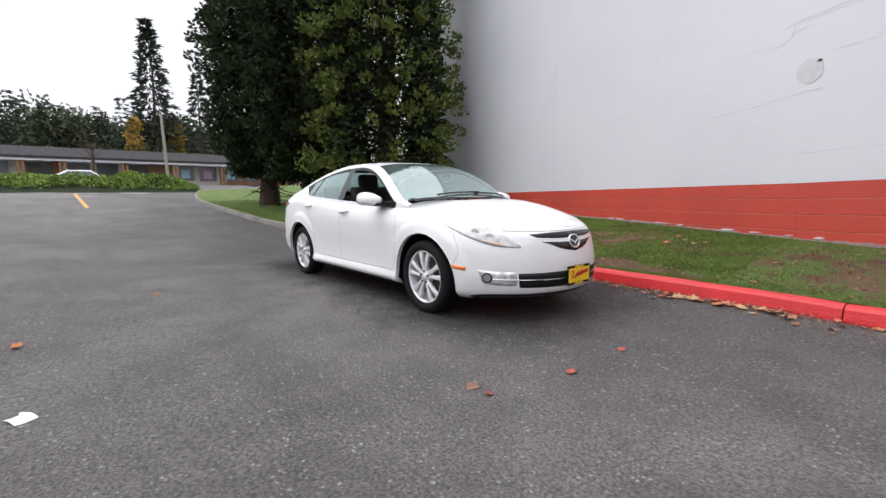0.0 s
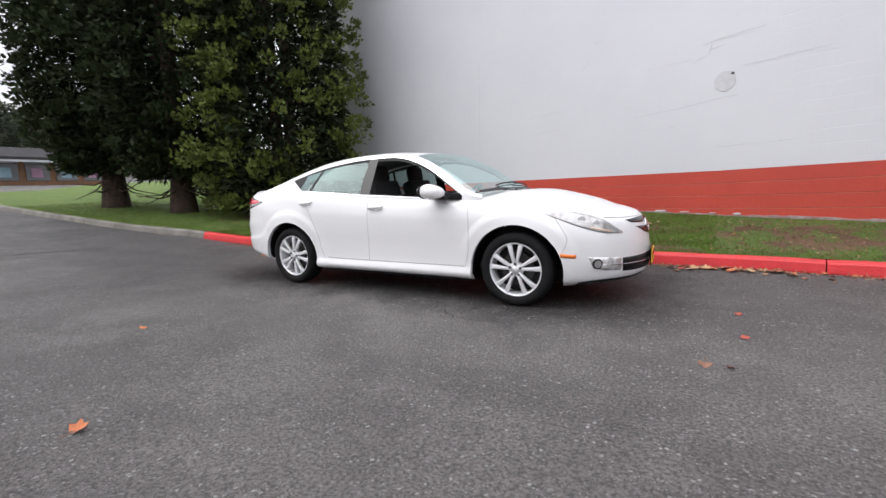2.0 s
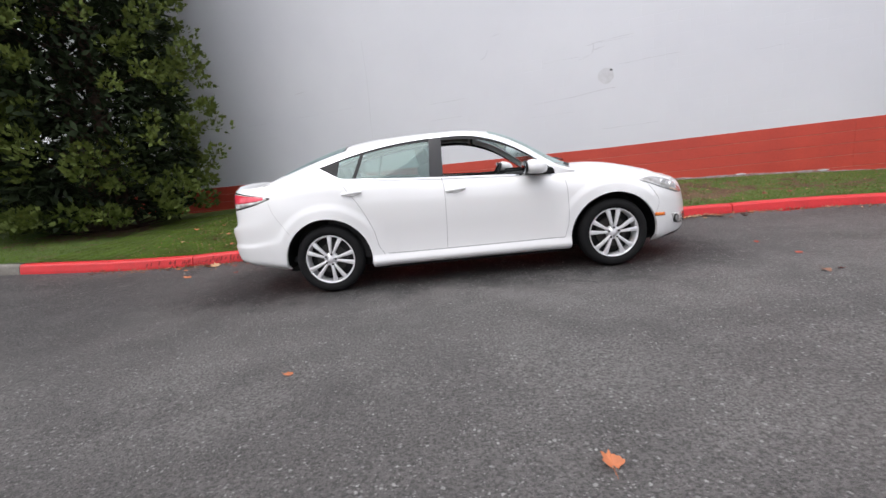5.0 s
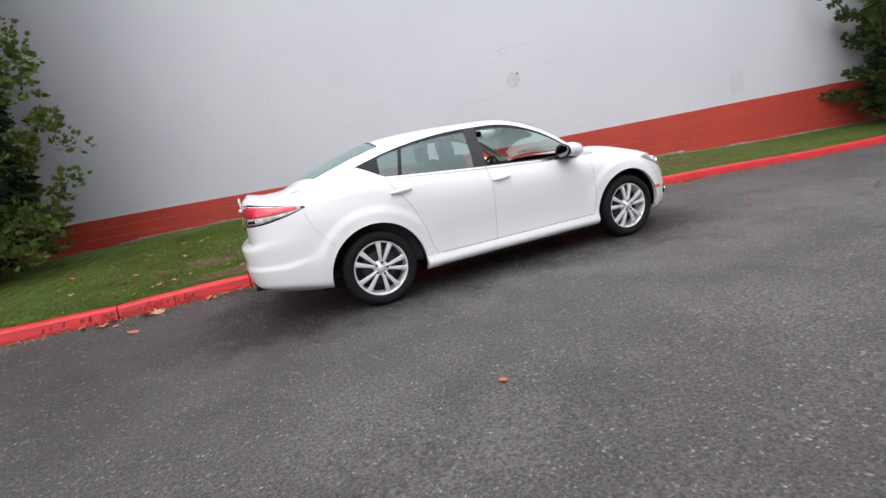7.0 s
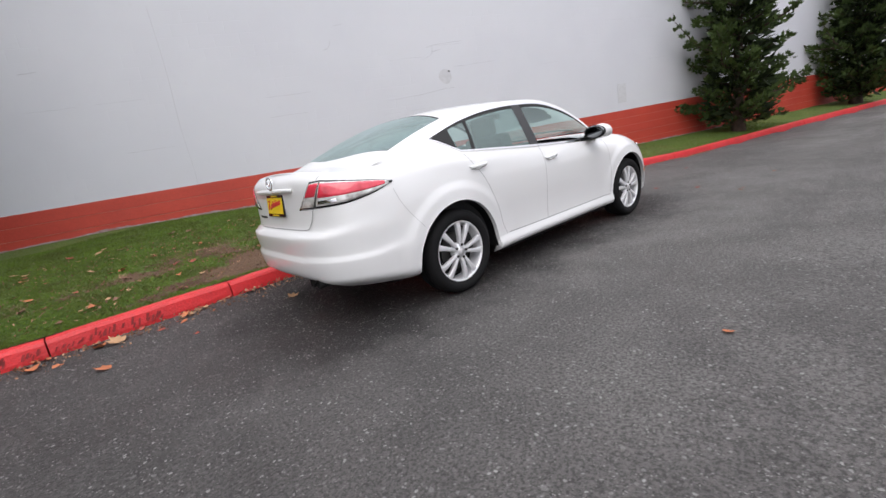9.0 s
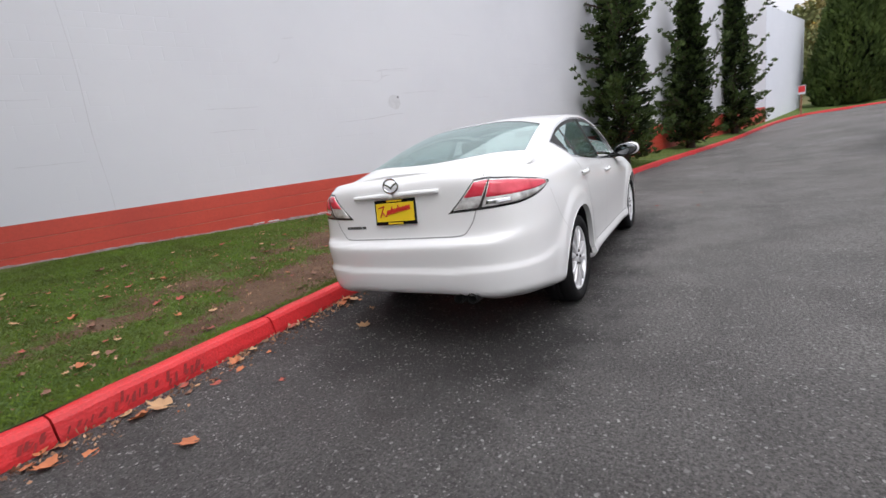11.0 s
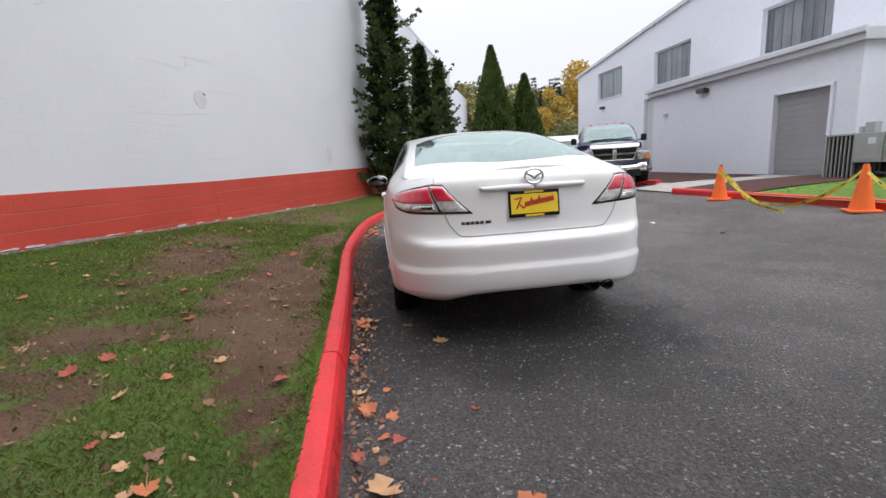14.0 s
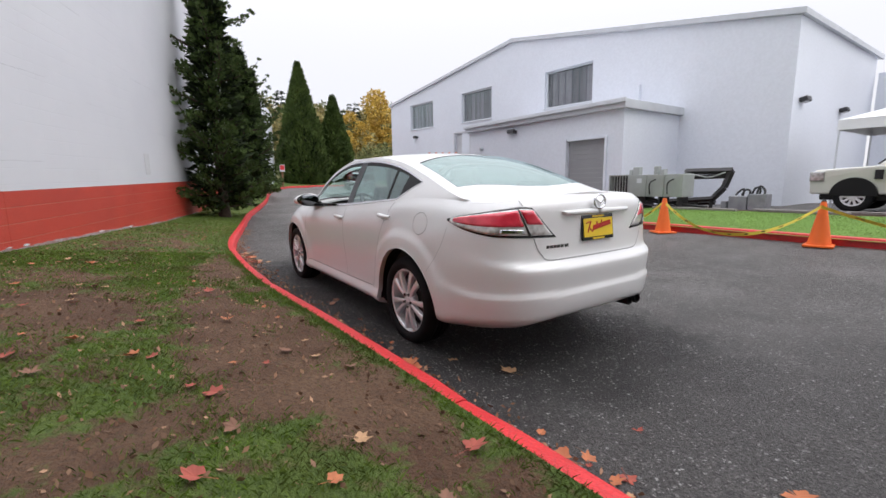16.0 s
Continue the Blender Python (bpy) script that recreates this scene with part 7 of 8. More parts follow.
def blades(n, x0, x1, d0, d1, height, seed):
    rs = np.random.RandomState(seed)
    got = []
    while len(got) < n:
        x, d = rs.uniform(x0, x1), d0 + (d1 - d0) * rs.uniform(0, 1) ** 1.2
        i = int(np.argmin(np.abs(KERB[:, 0] - x) + 50 * (KERB[:, 1] < -9)))
        t = KERB[min(i + 1, len(KERB) - 1)] - KERB[max(i - 1, 0)]
        nn = np.array((-t[1], t[0])) / np.linalg.norm(t)
        q = np.array((x, np.interp(x, KERB[60:300, 0], KERB[60:300, 1]))) + nn * d
        if np.dot(q - WALL_A, WALL_N) > -0.03:
            got.append(None)
            continue
        b = bareness(q[0], q[1], d) + rs.normal(0, 0.21)
        if b > 0.54:
            got.append(None)
            continue
        got.append((q[0], q[1], verge_z(q[0], q[1], d, i) - 0.006))
    p = np.array([g for g in got if g])
    m = len(p)
    a = rs.uniform(0, 2 * math.pi, m)
    h = height * rs.uniform(0.5, 1.4, m)
    w = rs.uniform(0.0009, 0.0021, m)
    side = np.stack([np.cos(a), np.sin(a), 0 * a], 1) * w[:, None]
    lean = rs.normal(0, 0.6, (m, 3)) * h[:, None]
    lean[:, 2] = 0
    v = np.stack([p - side, p + side, p + side * 0.5 + lean * 0.4 + np.array((0, 0, 1)) * (h * 0.65)[:, None], p + lean + np.array((0, 0, 1)) * h[:, None]], 1).reshape(-1, 3)
    return v, np.arange(m)[:, None] * 4 + np.array([0, 1, 2, 3])


turf = foliage("grass_blades", [blades(310000, -6.4, 3.0, 0.10, 4.3, 0.023, 72), blades(40000, 3.0, 12.0, 0.10, 2.8, 0.025, 73), blades(22000, -16, -6.4, 0.16, 3.2, 0.035, 74)], blade_mat, None)
tagged(turf, "short green grass blades on the verge", "grass", kind="stuff")

leaf_mats = [material("orange_leaf", (0.5, 0.17, 0.07), 0.75, dark=(0.3, 0.1, 0.05), scale=14, amount=0.7),
             material("tan_leaf", (0.5, 0.3, 0.16), 0.8, dark=(0.32, 0.18, 0.1), scale=14, amount=0.7),
             material("brown_leaf", (0.24, 0.12, 0.075), 0.8, dark=(0.14, 0.07, 0.05), scale=14, amount=0.7),
             material("russet_leaf", (0.38, 0.09, 0.06), 0.8, dark=(0.22, 0.05, 0.04), scale=14, amount=0.7)]


def leaf_mesh(k, mat):
    """A curled, five-lobed maple leaf with its stalk, about a hand wide."""
    r = random.Random(100 + k)
    lobes = [(-158, 0.5), (-128, 0.5), (-104, 0.74), (-88, 0.7), (-70, 0.6), (-50, 0.86), (-36, 0.74), (-22, 0.62), (-8, 0.84), (0, 0.95), (8, 0.84), (22, 0.62), (36, 0.74), (50, 0.86), (70, 0.6), (88, 0.7), (104, 0.74), (128, 0.5), (158, 0.5)]
    verts = [(0, 0, 0.006)]
    curl, fold = r.uniform(0.1, 0.9), r.uniform(-0.3, 1.0)
    for a, q in lobes:
        q *= 0.066 * r.uniform(0.78, 1.12)
        x, y = q * math.cos(radians(a)), q * math.sin(radians(a))
        verts.append((x, y, 0.006 + curl * (x * x + y * y) * 7 + fold * abs(y) * 0.35))
    n = len(lobes)
    faces = [(0, i, i + 1) for i in range(1, n)]
    b = len(verts)
    verts += [(0, -0.0015, 0.006), (0, 0.0015, 0.006), (-0.085, 0.004, 0.012), (-0.085, 0.001, 0.012)]
    faces.append((b, b + 1, b + 2, b + 3))
    me = bpy.data.meshes.new("fallen_leaf")
    me.from_pydata(verts, [], faces)
    me.materials.append(mat)
    return me


leaf_meshes = [leaf_mesh(k, leaf_mats[k % 4]) for k in range(12)]
LEAF_LABELS = ["curled orange maple leaf fallen on the ground", "dry tan maple leaf fallen on the ground", "brown maple leaf fallen on the ground", "russet maple leaf fallen on the ground"]


def fallen_leaf(x, y, k, size=1.0, turn=None, tilt=None):
    d, i = kerb_near(x, y)
    if -0.04 < d < 0.19:
        z = road_z(*KERB[i]) + 0.136
    else:
        z = verge_z(x, y, d, i) + 0.012 if d >= 0.19 else road_z(x, y)
    ob = new("fallen_leaf", leaf_meshes[k % 12])
    r = rl.uniform
    ob.matrix_basis = pose(x, y, z, r(-14, 14), r(-14, 14), r(0, 360) if turn is None else turn) @ Matrix.Scale(size, 4)
    return tagged(ob, LEAF_LABELS[(k % 12) % 4], "leaf", "fallen leaves")


rl = random.Random(77)
fallen_leaf(0.28, -3.66, 4, 0.9)
fallen_leaf(-1.24, -2.65, 0, 0.7)
for k in range(26):       # heap in the gutter ahead of the car
    fallen_leaf(3.15 + rl.gauss(0, 0.28), 1.18 + rl.gauss(0, 0.06), rl.choice((1, 5, 0, 3)), rl.uniform(0.8, 1.3))
for k in range(84):       # along the gutter
    x = rl.uniform(-4.6, 4.5)
    i = int(np.argmin(np.abs(KERB[:, 0] - x)))
    fallen_leaf(x, float(np.interp(x, KERB[60:250, 0], KERB[60:250, 1])) - abs(rl.gauss(0.05, 0.16)) - 0.06, rl.randint(0, 11), rl.uniform(0.35, 0.85))
for k in range(150):      # over the verge
    x = rl.choice((rl.uniform(-5.2, 6), rl.uniform(-4.4, 1)))
    y = float(np.interp(x, KERB[60:250, 0], KERB[60:250, 1])) + 0.25 + rl.uniform(0, 2.9)
    if np.dot(np.array((x, y)) - WALL_A, WALL_N) < -0.1:
        fallen_leaf(x, y, rl.randint(0, 11), rl.uniform(0.4, 1.05))
for k in range(9):       # odd ones on the road
    fallen_leaf(rl.uniform(2.4, 6), rl.uniform(-2.6, 0.6), rl.choice((0, 3, 2)), rl.uniform(0.5, 0.9))
for x, y, s in ((-3.58, 1.0, 1.5), (-3.68, 1.0, 1.1), (-3.06, 1.07, 1.0), (-2.9, 1.13, 0.9), (-3.70, 0.49, 1.2), (-1.88, 1.15, 1.2), (-1.82, 1.1, 1.1), (-1.95, 1.12, 1.0), (-1.92, 0.82, 0.8), (-2.25, 0.62, 1.2), (-4.1, 0.98, 1.2)):
    fallen_leaf(x, y, rl.choice((0, 1, 4, 5)), s)
# crumbled leaf litter, too small to pick apart
n = 9500
litter_mat = material("leaf_litter", (0.34, 0.2, 0.12), 0.85, dark=(0.16, 0.08, 0.05), scale=3, amount=1.0, island_random=0.5)
xs = rs.uniform(-5.5, 8, n)
ys = np.interp(xs, KERB[60:260, 0], KERB[60:260, 1])
off = np.where(rs.uniform(0, 1, n) < 0.25, -np.abs(rs.normal(0.03, 0.1, n)) - 0.05, rs.uniform(0.2, 3.0, n))
pts = []
for x, y in zip(xs, ys + off):
    d, i = kerb_near(x, y)
    if np.dot(np.array((x, y)) - WALL_A, WALL_N) < -0.08:
        pts.append((x, y, (verge_z(x, y, d, i) if d > 0.15 else road_z(x, y)) + 0.006))
litter = foliage("leaf_litter", [sprays(pts, np.zeros((len(pts), 3)) + np.array((0.6, 0.2, 0.0)), 0.032, 0.018, rs, 1, 0.0, 0.9)], litter_mat, None)
tagged(litter, "crumbled brown leaf litter along the verge", "leaf litter", kind="stuff")

# ---- far side of the road ----
lawn_mat = material("lawn_turf", (0.12, 0.235, 0.03), 0.9, dark=(0.095, 0.18, 0.026), scale=1.5, amount=0.8, fine=0.4, fine_scale=70, bump=0.9, bump_scale=60)
mulch_mat = material("dark_mulch", (0.085, 0.032, 0.026), 0.95, dark=(0.035, 0.014, 0.012), scale=14, amount=0.9, fine=0.5, fine_scale=60, bump=1.0, bump_scale=45)
cone_orange = material("cone_orange", (0.92, 0.17, 0.025), 0.5, dark=(0.8, 0.13, 0.02), scale=8, amount=0.5)
tape_yellow = material("caution_tape", (0.8, 0.62, 0.06), 0.45, dark=(0.55, 0.42, 0.05), scale=9, amount=0.6)
tape_black = material("tape_bars", (0.02, 0.02, 0.02), 0.5, scale=9)
paper_white = material("white_paper", (0.78, 0.79, 0.82), 0.7, dark=(0.7, 0.71, 0.75), scale=20, amount=0.5)


def sheet(name, x0, x1, y0, y1, lift, mat, label, category, step=0.5):
    xs, ys = np.arange(x0, x1 + step / 2, step), np.arange(y0, y1 + step / 2, step)
    verts = [(x, y, road_z(x, y) + lift + 0.012 * noise.noise((x * 1.1, y * 1.1, 2))) for y in ys for x in xs]
    n = len(xs)
    faces = [(j * n + i, j * n + i + 1, (j + 1) * n + i + 1, (j + 1) * n + i) for j in range(len(ys) - 1) for i in range(n - 1)]
    return tagged(mesh_part(name, verts, faces, mat, smooth=True), label, category, kind="structure")


FK = -6.05
sheet("lawn", -14.0, 2.7, -9.5, FK - 0.1, 0.11, lawn_mat, "mown green lawn behind the far red kerb", "grass")
sheet("soil_strip", -14.0, 2.68, -10.6, -9.53, 0.1, mulch_mat, "bare brown soil strip behind the lawn", "soil", 0.45)
sheet("soil_bed", 2.7, 4.7, -10.6, FK - 0.1, 0.1, mulch_mat, "bare brown soil at the lawn's end", "flower bed", 0.4)
sheet("mulch_bed", 6.62, 15.0, -10.6, -7.55, 0.05, mulch_mat, "dark brown mulch bed beside the annex", "flower bed", 0.4)
sheet("pavement", 4.8, 6.6, -10.6, FK - 0.1, 0.03, concrete, "pale concrete path to the shutter door", "pavement", 0.3)
sheet("pavement_apron", 6.6, 7.6, -7.5, -7.1, 0.03, concrete, "pale concrete strip along the mulch", "pavement", 0.25)
rs = np.random.RandomState(91)
px_, py_ = rs.uniform(-8, 2.6, 30000), rs.uniform(-9.5, FK - 0.2, 30000)
pts = np.array([(x, y, road_z(x, y) + 0.11) for x, y in zip(px_, py_)])
tagged(foliage("lawn_blades", [sprays(pts, np.zeros((len(pts), 3)) + np.array((0, 0, 1.0)), 0.032, 0.0035, rs, 1, 0.0, 0.45)], blade_mat, None), "green blades of the mown lawn", "grass", kind="stuff")

far_kerb = tagged(new("kerb_far"), "red painted kerb along the far lawn", "kerb", kind="structure")
x = -14.0
while x < 4.6:
    e = min(x + 2.4, 4.7)
    verts, faces = [], []
    prof = [(0.0, -0.1), (0.0, 0.10), (-0.02, 0.135), (-0.13, 0.14), (-0.16, 0.12), (-0.16, -0.1)]
    n = 7
    for k in range(n):
        xx = lerp(x + 0.006, e - 0.006, k / (n - 1))
        for o, h in prof:
            verts.append((xx, FK + o, road_z(xx, FK) + h))
    for k in range(n - 1):
        for b in range(5):
            faces.append((k * 6 + b, k * 6 + b + 1, (k + 1) * 6 + b + 1, (k + 1) * 6 + b))
    faces += [tuple(range(5, -1, -1)), tuple((n - 1) * 6 + b for b in range(6))]
    mesh_part("kerb_stone", verts, faces, red_paint, far_kerb)
    x = e


def cone(x, y):
    t = thing("traffic_cone", "orange traffic cone beside the far red kerb", "traffic cone", (x, y, road_z(x, y)), random.Random(int(x * 10)).uniform(0, 60), "traffic cones")
    bm = bmesh.new()
    box(bm, (-0.18, -0.18, 0), (0.18, 0.18, 0.035), 0.012)
    part("cone_base", bm, cone_orange, t)
    bm = bmesh.new()
    tube(bm, (0, 0, 0.03), (0, 0, 0.09), 0.15, 0.135, 28, caps=False)
    tube(bm, (0, 0, 0.09), (0, 0, 0.66), 0.135, 0.035, 28, caps=False)
    tube(bm, (0, 0, 0.66), (0, 0, 0.675), 0.035, 0.03, 28)
    part("cone_body", bm, cone_orange, t, smooth=True)
    bm = bmesh.new()
    tube(bm, (0, 0, 0.665), (0, 0, 0.70), 0.03, 0.024, 16)
    part("cone_tip", bm, dark_steel, t)
    return t


CONES = [(2.92, -5.83), (0.28, -5.84), (-2.1, -5.86)]
for c in CONES:
    cone(*c)


def tape(a, b, sag, seed, ends=(0.62, 0.62)):
    """A slack ribbon of caution tape, with plain bars for its printing."""
    r = random.Random(seed)
    t = thing("caution_tape", "slack yellow caution tape tied between cones", "tape", (0, 0, 0), 0, "caution tape")
    n = 30
    up, dn = [], []
    for k in range(n + 1):
        f = k / n
        x, y = lerp(a[0], b[0], f), lerp(a[1], b[1], f) + 0.05 * math.sin(f * 9 + seed)
        g = road_z(x, y)
        z = max(lerp(a[2], b[2], f) - sag * 4 * f * (1 - f), g + 0.012 + (0.14 if y < FK + 0.02 else 0))
        tw = 0.6 * math.sin(f * 7 + seed)
        up.append((x, y + 0.026 * math.sin(tw), z + 0.026 * abs(math.cos(tw)) + 0.004))
        dn.append((x, y - 0.026 * math.sin(tw), max(z - 0.026 * abs(math.cos(tw)), g + 0.006)))
    verts = up + dn
    faces = [(k, k + 1, n + 2 + k, n + 1 + k) for k in range(n)]
    mesh_part("tape_ribbon", verts, faces, tape_yellow, t, smooth=True)
    for k in range(2, n - 2, 3):
        q = [Vector(v) for v in (up[k], up[k + 2], dn[k + 2], dn[k])]
        m_ = sum(q, Vector()) / 4
        q = [m_ + (v - m_) * 0.32 + Vector((0, 0.003, 0)) for v in q]
        mesh_part("tape_writing", q, [(0, 1, 2, 3)], tape_black, t)
    return t


def cone_top(i):
    x, y = CONES[i]
    return (x, y + 0.07, road_z(x, y) + 0.6)


tape(cone_top(0), cone_top(1), 0.62, 3)
tape(cone_top(1), cone_top(2), 0.52, 5)
tape(cone_top(2), (-6.5, -5.7, road_z(-6.5, -5.7) + 0.05), 0.3, 7)
tape((2.92, -5.83, road_z(2.92, -5.83) + 0.6), (0.9, -5.2, road_z(0.9, -5.2) + 0.02), 0.15, 9)

# broken red kerb end beside the pickup, and litter on the road
bm = bmesh.new()
for k, (a, b, h) in enumerate(((0, 0.34, 0.13), (0.36, 0.55, 0.10), (0.58, 0.7, 0.07))):
    box(bm, (a, -0.12, 0), (b, 0.12, h), 0.02, pose(0, 0, 0, 0, 0, 6 * k))
rub = part("broken_kerb_end", bm, red_paint)
rub.matrix_basis = pose(6.9, -7.2, road_z(6.9, -7.2), 0, 0, 20)
tagged(rub, "broken red kerb rubble beside the mulch bed", "kerb rubble")
slip = thing("paper_slip", "crumpled white paper slip lying on the asphalt", "paper", (1.66, -3.53, road_z(1.66, -3.53)), 28)
verts = [(x_ * 0.072, y_ * 0.045, 0.004 + 0.006 * math.sin(3 * x_ + 1) + 0.004 * y_ * y_) for y_ in (-1, -0.3, 0.4, 1) for x_ in np.linspace(-1, 1, 8)]
mesh_part("slip_sheet", verts, [(j * 8 + i, j * 8 + i + 1, (j + 1) * 8 + i + 1, (j + 1) * 8 + i) for j in range(3) for i in range(7)], paper_white, slip)
stone_mat = material("dark_stone", (0.1, 0.1, 0.1), 0.8, scale=20)
for x, y, s in ((3.9, -4.5, 0.05), (4.6, -5.0, 0.03), (2.2, -4.4, 0.03)):
    bm = bmesh.new()
    bmesh.ops.create_icosphere(bm, subdivisions=2, radius=s)
    for v in bm.verts:
        v.co = v.co * (1 + 0.3 * noise.noise(v.co * 40)) * 1.0
        v.co.z *= 0.6
    ob = part("stone", bm, stone_mat)
    ob.location = (x, y, road_z(x, y) + s * 0.4)
    tagged(ob, "small dark stone lying on the road", "stone", "stones on the road")

# cracks, seams and paint lines on the asphalt
tar_mat = material("tar_seam", (0.03, 0.03, 0.03), 0.6, scale=9)
yellow_line = material("worn_yellow_line", (0.6, 0.33, 0.06), 0.7, dark=(0.3, 0.2, 0.1), scale=9, amount=0.8)
white_line = material("worn_white_line", (0.5, 0.5, 0.5), 0.7, dark=(0.2, 0.2, 0.2), scale=9, amount=0.9)
rb = random.Random(19)


def road_strip(name, pts, width, mat, label, category, lift=0.004, wobble=0.0, parent=None):
    p = spline(pts, max(6, int(len(pts) * 8)))
    verts = []
    for i, q in enumerate(p):
        t = p[min(i + 1, len(p) - 1)] - p[max(i - 1, 0)]
        nn = np.array((-t[1], t[0])) / np.linalg.norm(t)
        w = width / 2 * (1 + wobble * rb.uniform(-1, 1))
        for s_ in (-1, 1):
            v = q + nn * w * s_ + nn * wobble * width * rb.uniform(-0.5, 0.5)
            verts.append((v[0], v[1], road_z(v[0], v[1]) + lift))
    faces = [(2 * i, 2 * i + 1, 2 * i + 3, 2 * i + 2) for i in range(len(p) - 1)]
    return tagged(mesh_part(name, verts, faces, mat), label, category, kind="structure")


road_strip("road_crack", [(-6.9, -0.75), (-6.4, -0.5), (-5.9, -0.2), (-5.75, -0.1)], 0.03, tar_mat, "dark crack across the asphalt", "crack", wobble=0.5)
road_strip("road_crack", [(0.86, -1.22), (0.92, -1.3), (1.0, -1.33), (1.04, -1.4)], 0.014, tar_mat, "dark crack across the asphalt", "crack", wobble=0.5)
road_strip("road_seam", [(-7.5, -8), (-7.2, -5), (-7.6, -2.5), (-7.0, -0.4)], 0.05, tar_mat, "tar seam across the road", "seam", wobble=0.5)
road_strip("parking_line", [(-15.6, -3.1), (-20, -3.3), (-24.3, -3.5)], 0.14, yellow_line, "worn yellow parking line", "road marking", 0.006)
road_strip("parking_line", [(-25.2, -14), (-25.1, -8), (-24.8, -4.2)], 0.12, white_line, "worn white line by the bank", "road marking", 0.006)
road_strip("parking_line", [(-24.4, -1.5), (-24.2, -0.9), (-23.9, -0.4)], 0.5, white_line, "worn white arrow on the asphalt", "road marking", 0.006)

# ---- ivy bank, pole and low shops behind ----
rs = np.random.RandomState(95)
bank = thing("ivy_bank", "low bank overgrown with bright green ivy", "hedge", (0, 0, 0))
n = 42000
xs, ys = rs.uniform(-33, -26.4, n), -16 + 18.6 * rs.uniform(0, 1, n)


def bank_h(x, y):
    e = min((x + 33.2) / 1.6, (-26.2 - x) / 1.0, (2.7 - y) / 1.6)
    return 0.85 * min(1, max(0, e)) ** 0.6 + 0.34 * noise.noise((x * 0.45, y * 0.45, 4)) + 0.1 * noise.noise((x * 1.6, y * 1.6, 4))


pts = np.array([(x, y, road_z(x, y) + bank_h(x, y) * rs.uniform(0.8, 1.08)) for x, y in zip(xs, ys)])
foliage("ivy", [sprays(pts, np.zeros((n, 3)) + np.array((0.5, 0, 0.7)), 0.15, 0.11, rs, 1, 0.0, 0.8)], ivy_green, bank)
verts = [(x, y, road_z(x, y) + max(bank_h(x, y) - 0.1, -0.1)) for y in np.arange(-16, 2.8, 0.6) for x in np.arange(-33.2, -26, 0.6)]
nx2 = len(np.arange(-33.2, -26, 0.6))
mesh_part("bank_soil", verts, [(j * nx2 + i, j * nx2 + i + 1, (j + 1) * nx2 + i + 1, (j + 1) * nx2 + i) for j in range(len(np.arange(-16, 2.8, 0.6)) - 1) for i in range(nx2 - 1)], dark_leaf_and_shade, bank)
bush = thing("round_bush", "clipped round green bush on the ivy bank", "bush", (-31.5, -0.6, road_z(-31.5, -0.6) + 0.7))
d = rs.normal(0, 1, (4000, 3))
d /= np.linalg.norm(d, axis=1)[:, None]
foliage("leaves", [sprays(d * np.array((1.0, 1.0, 0.75)), d, 0.12, 0.08, rs, 1, 0, 0.5)], ivy_green, bush)
pole = thing("street_pole", "slim weathered wooden pole by the ivy bank", "pole", (-27.4, 1.05, road_z(-27.4, 1.05)))
bm = bmesh.new()
tube(bm, (0, 0, -0.2), (-0.08, -0.1, 4.9), 0.1, 0.07, 12)
pole_grey = material("weathered_pole", (0.34, 0.31, 0.27), 0.85, dark=(0.22, 0.2, 0.18), scale=6, amount=0.6)
part("shaft", bm, pole_grey, pole)

roof_grey = material("grey_shingle_roof", (0.055, 0.053, 0.055), 0.95, spec=0.1, dark=(0.035, 0.034, 0.036), scale=2, amount=0.8, fine=0.25, fine_scale=20)
shop_wood = material("orange_cedar_cladding", (0.28, 0.15, 0.08), 0.75, dark=(0.18, 0.09, 0.05), scale=3, amount=0.7)
shop_pale = material("pale_shop_wall", (0.55, 0.52, 0.47), 0.8, dark=(0.45, 0.42, 0.38), scale=2, amount=0.6)
poster_pink = material("pink_poster", (0.5, 0.3, 0.42), 0.6, scale=3)
poster_blue = material("blue_poster", (0.35, 0.55, 0.65), 0.6, scale=3)


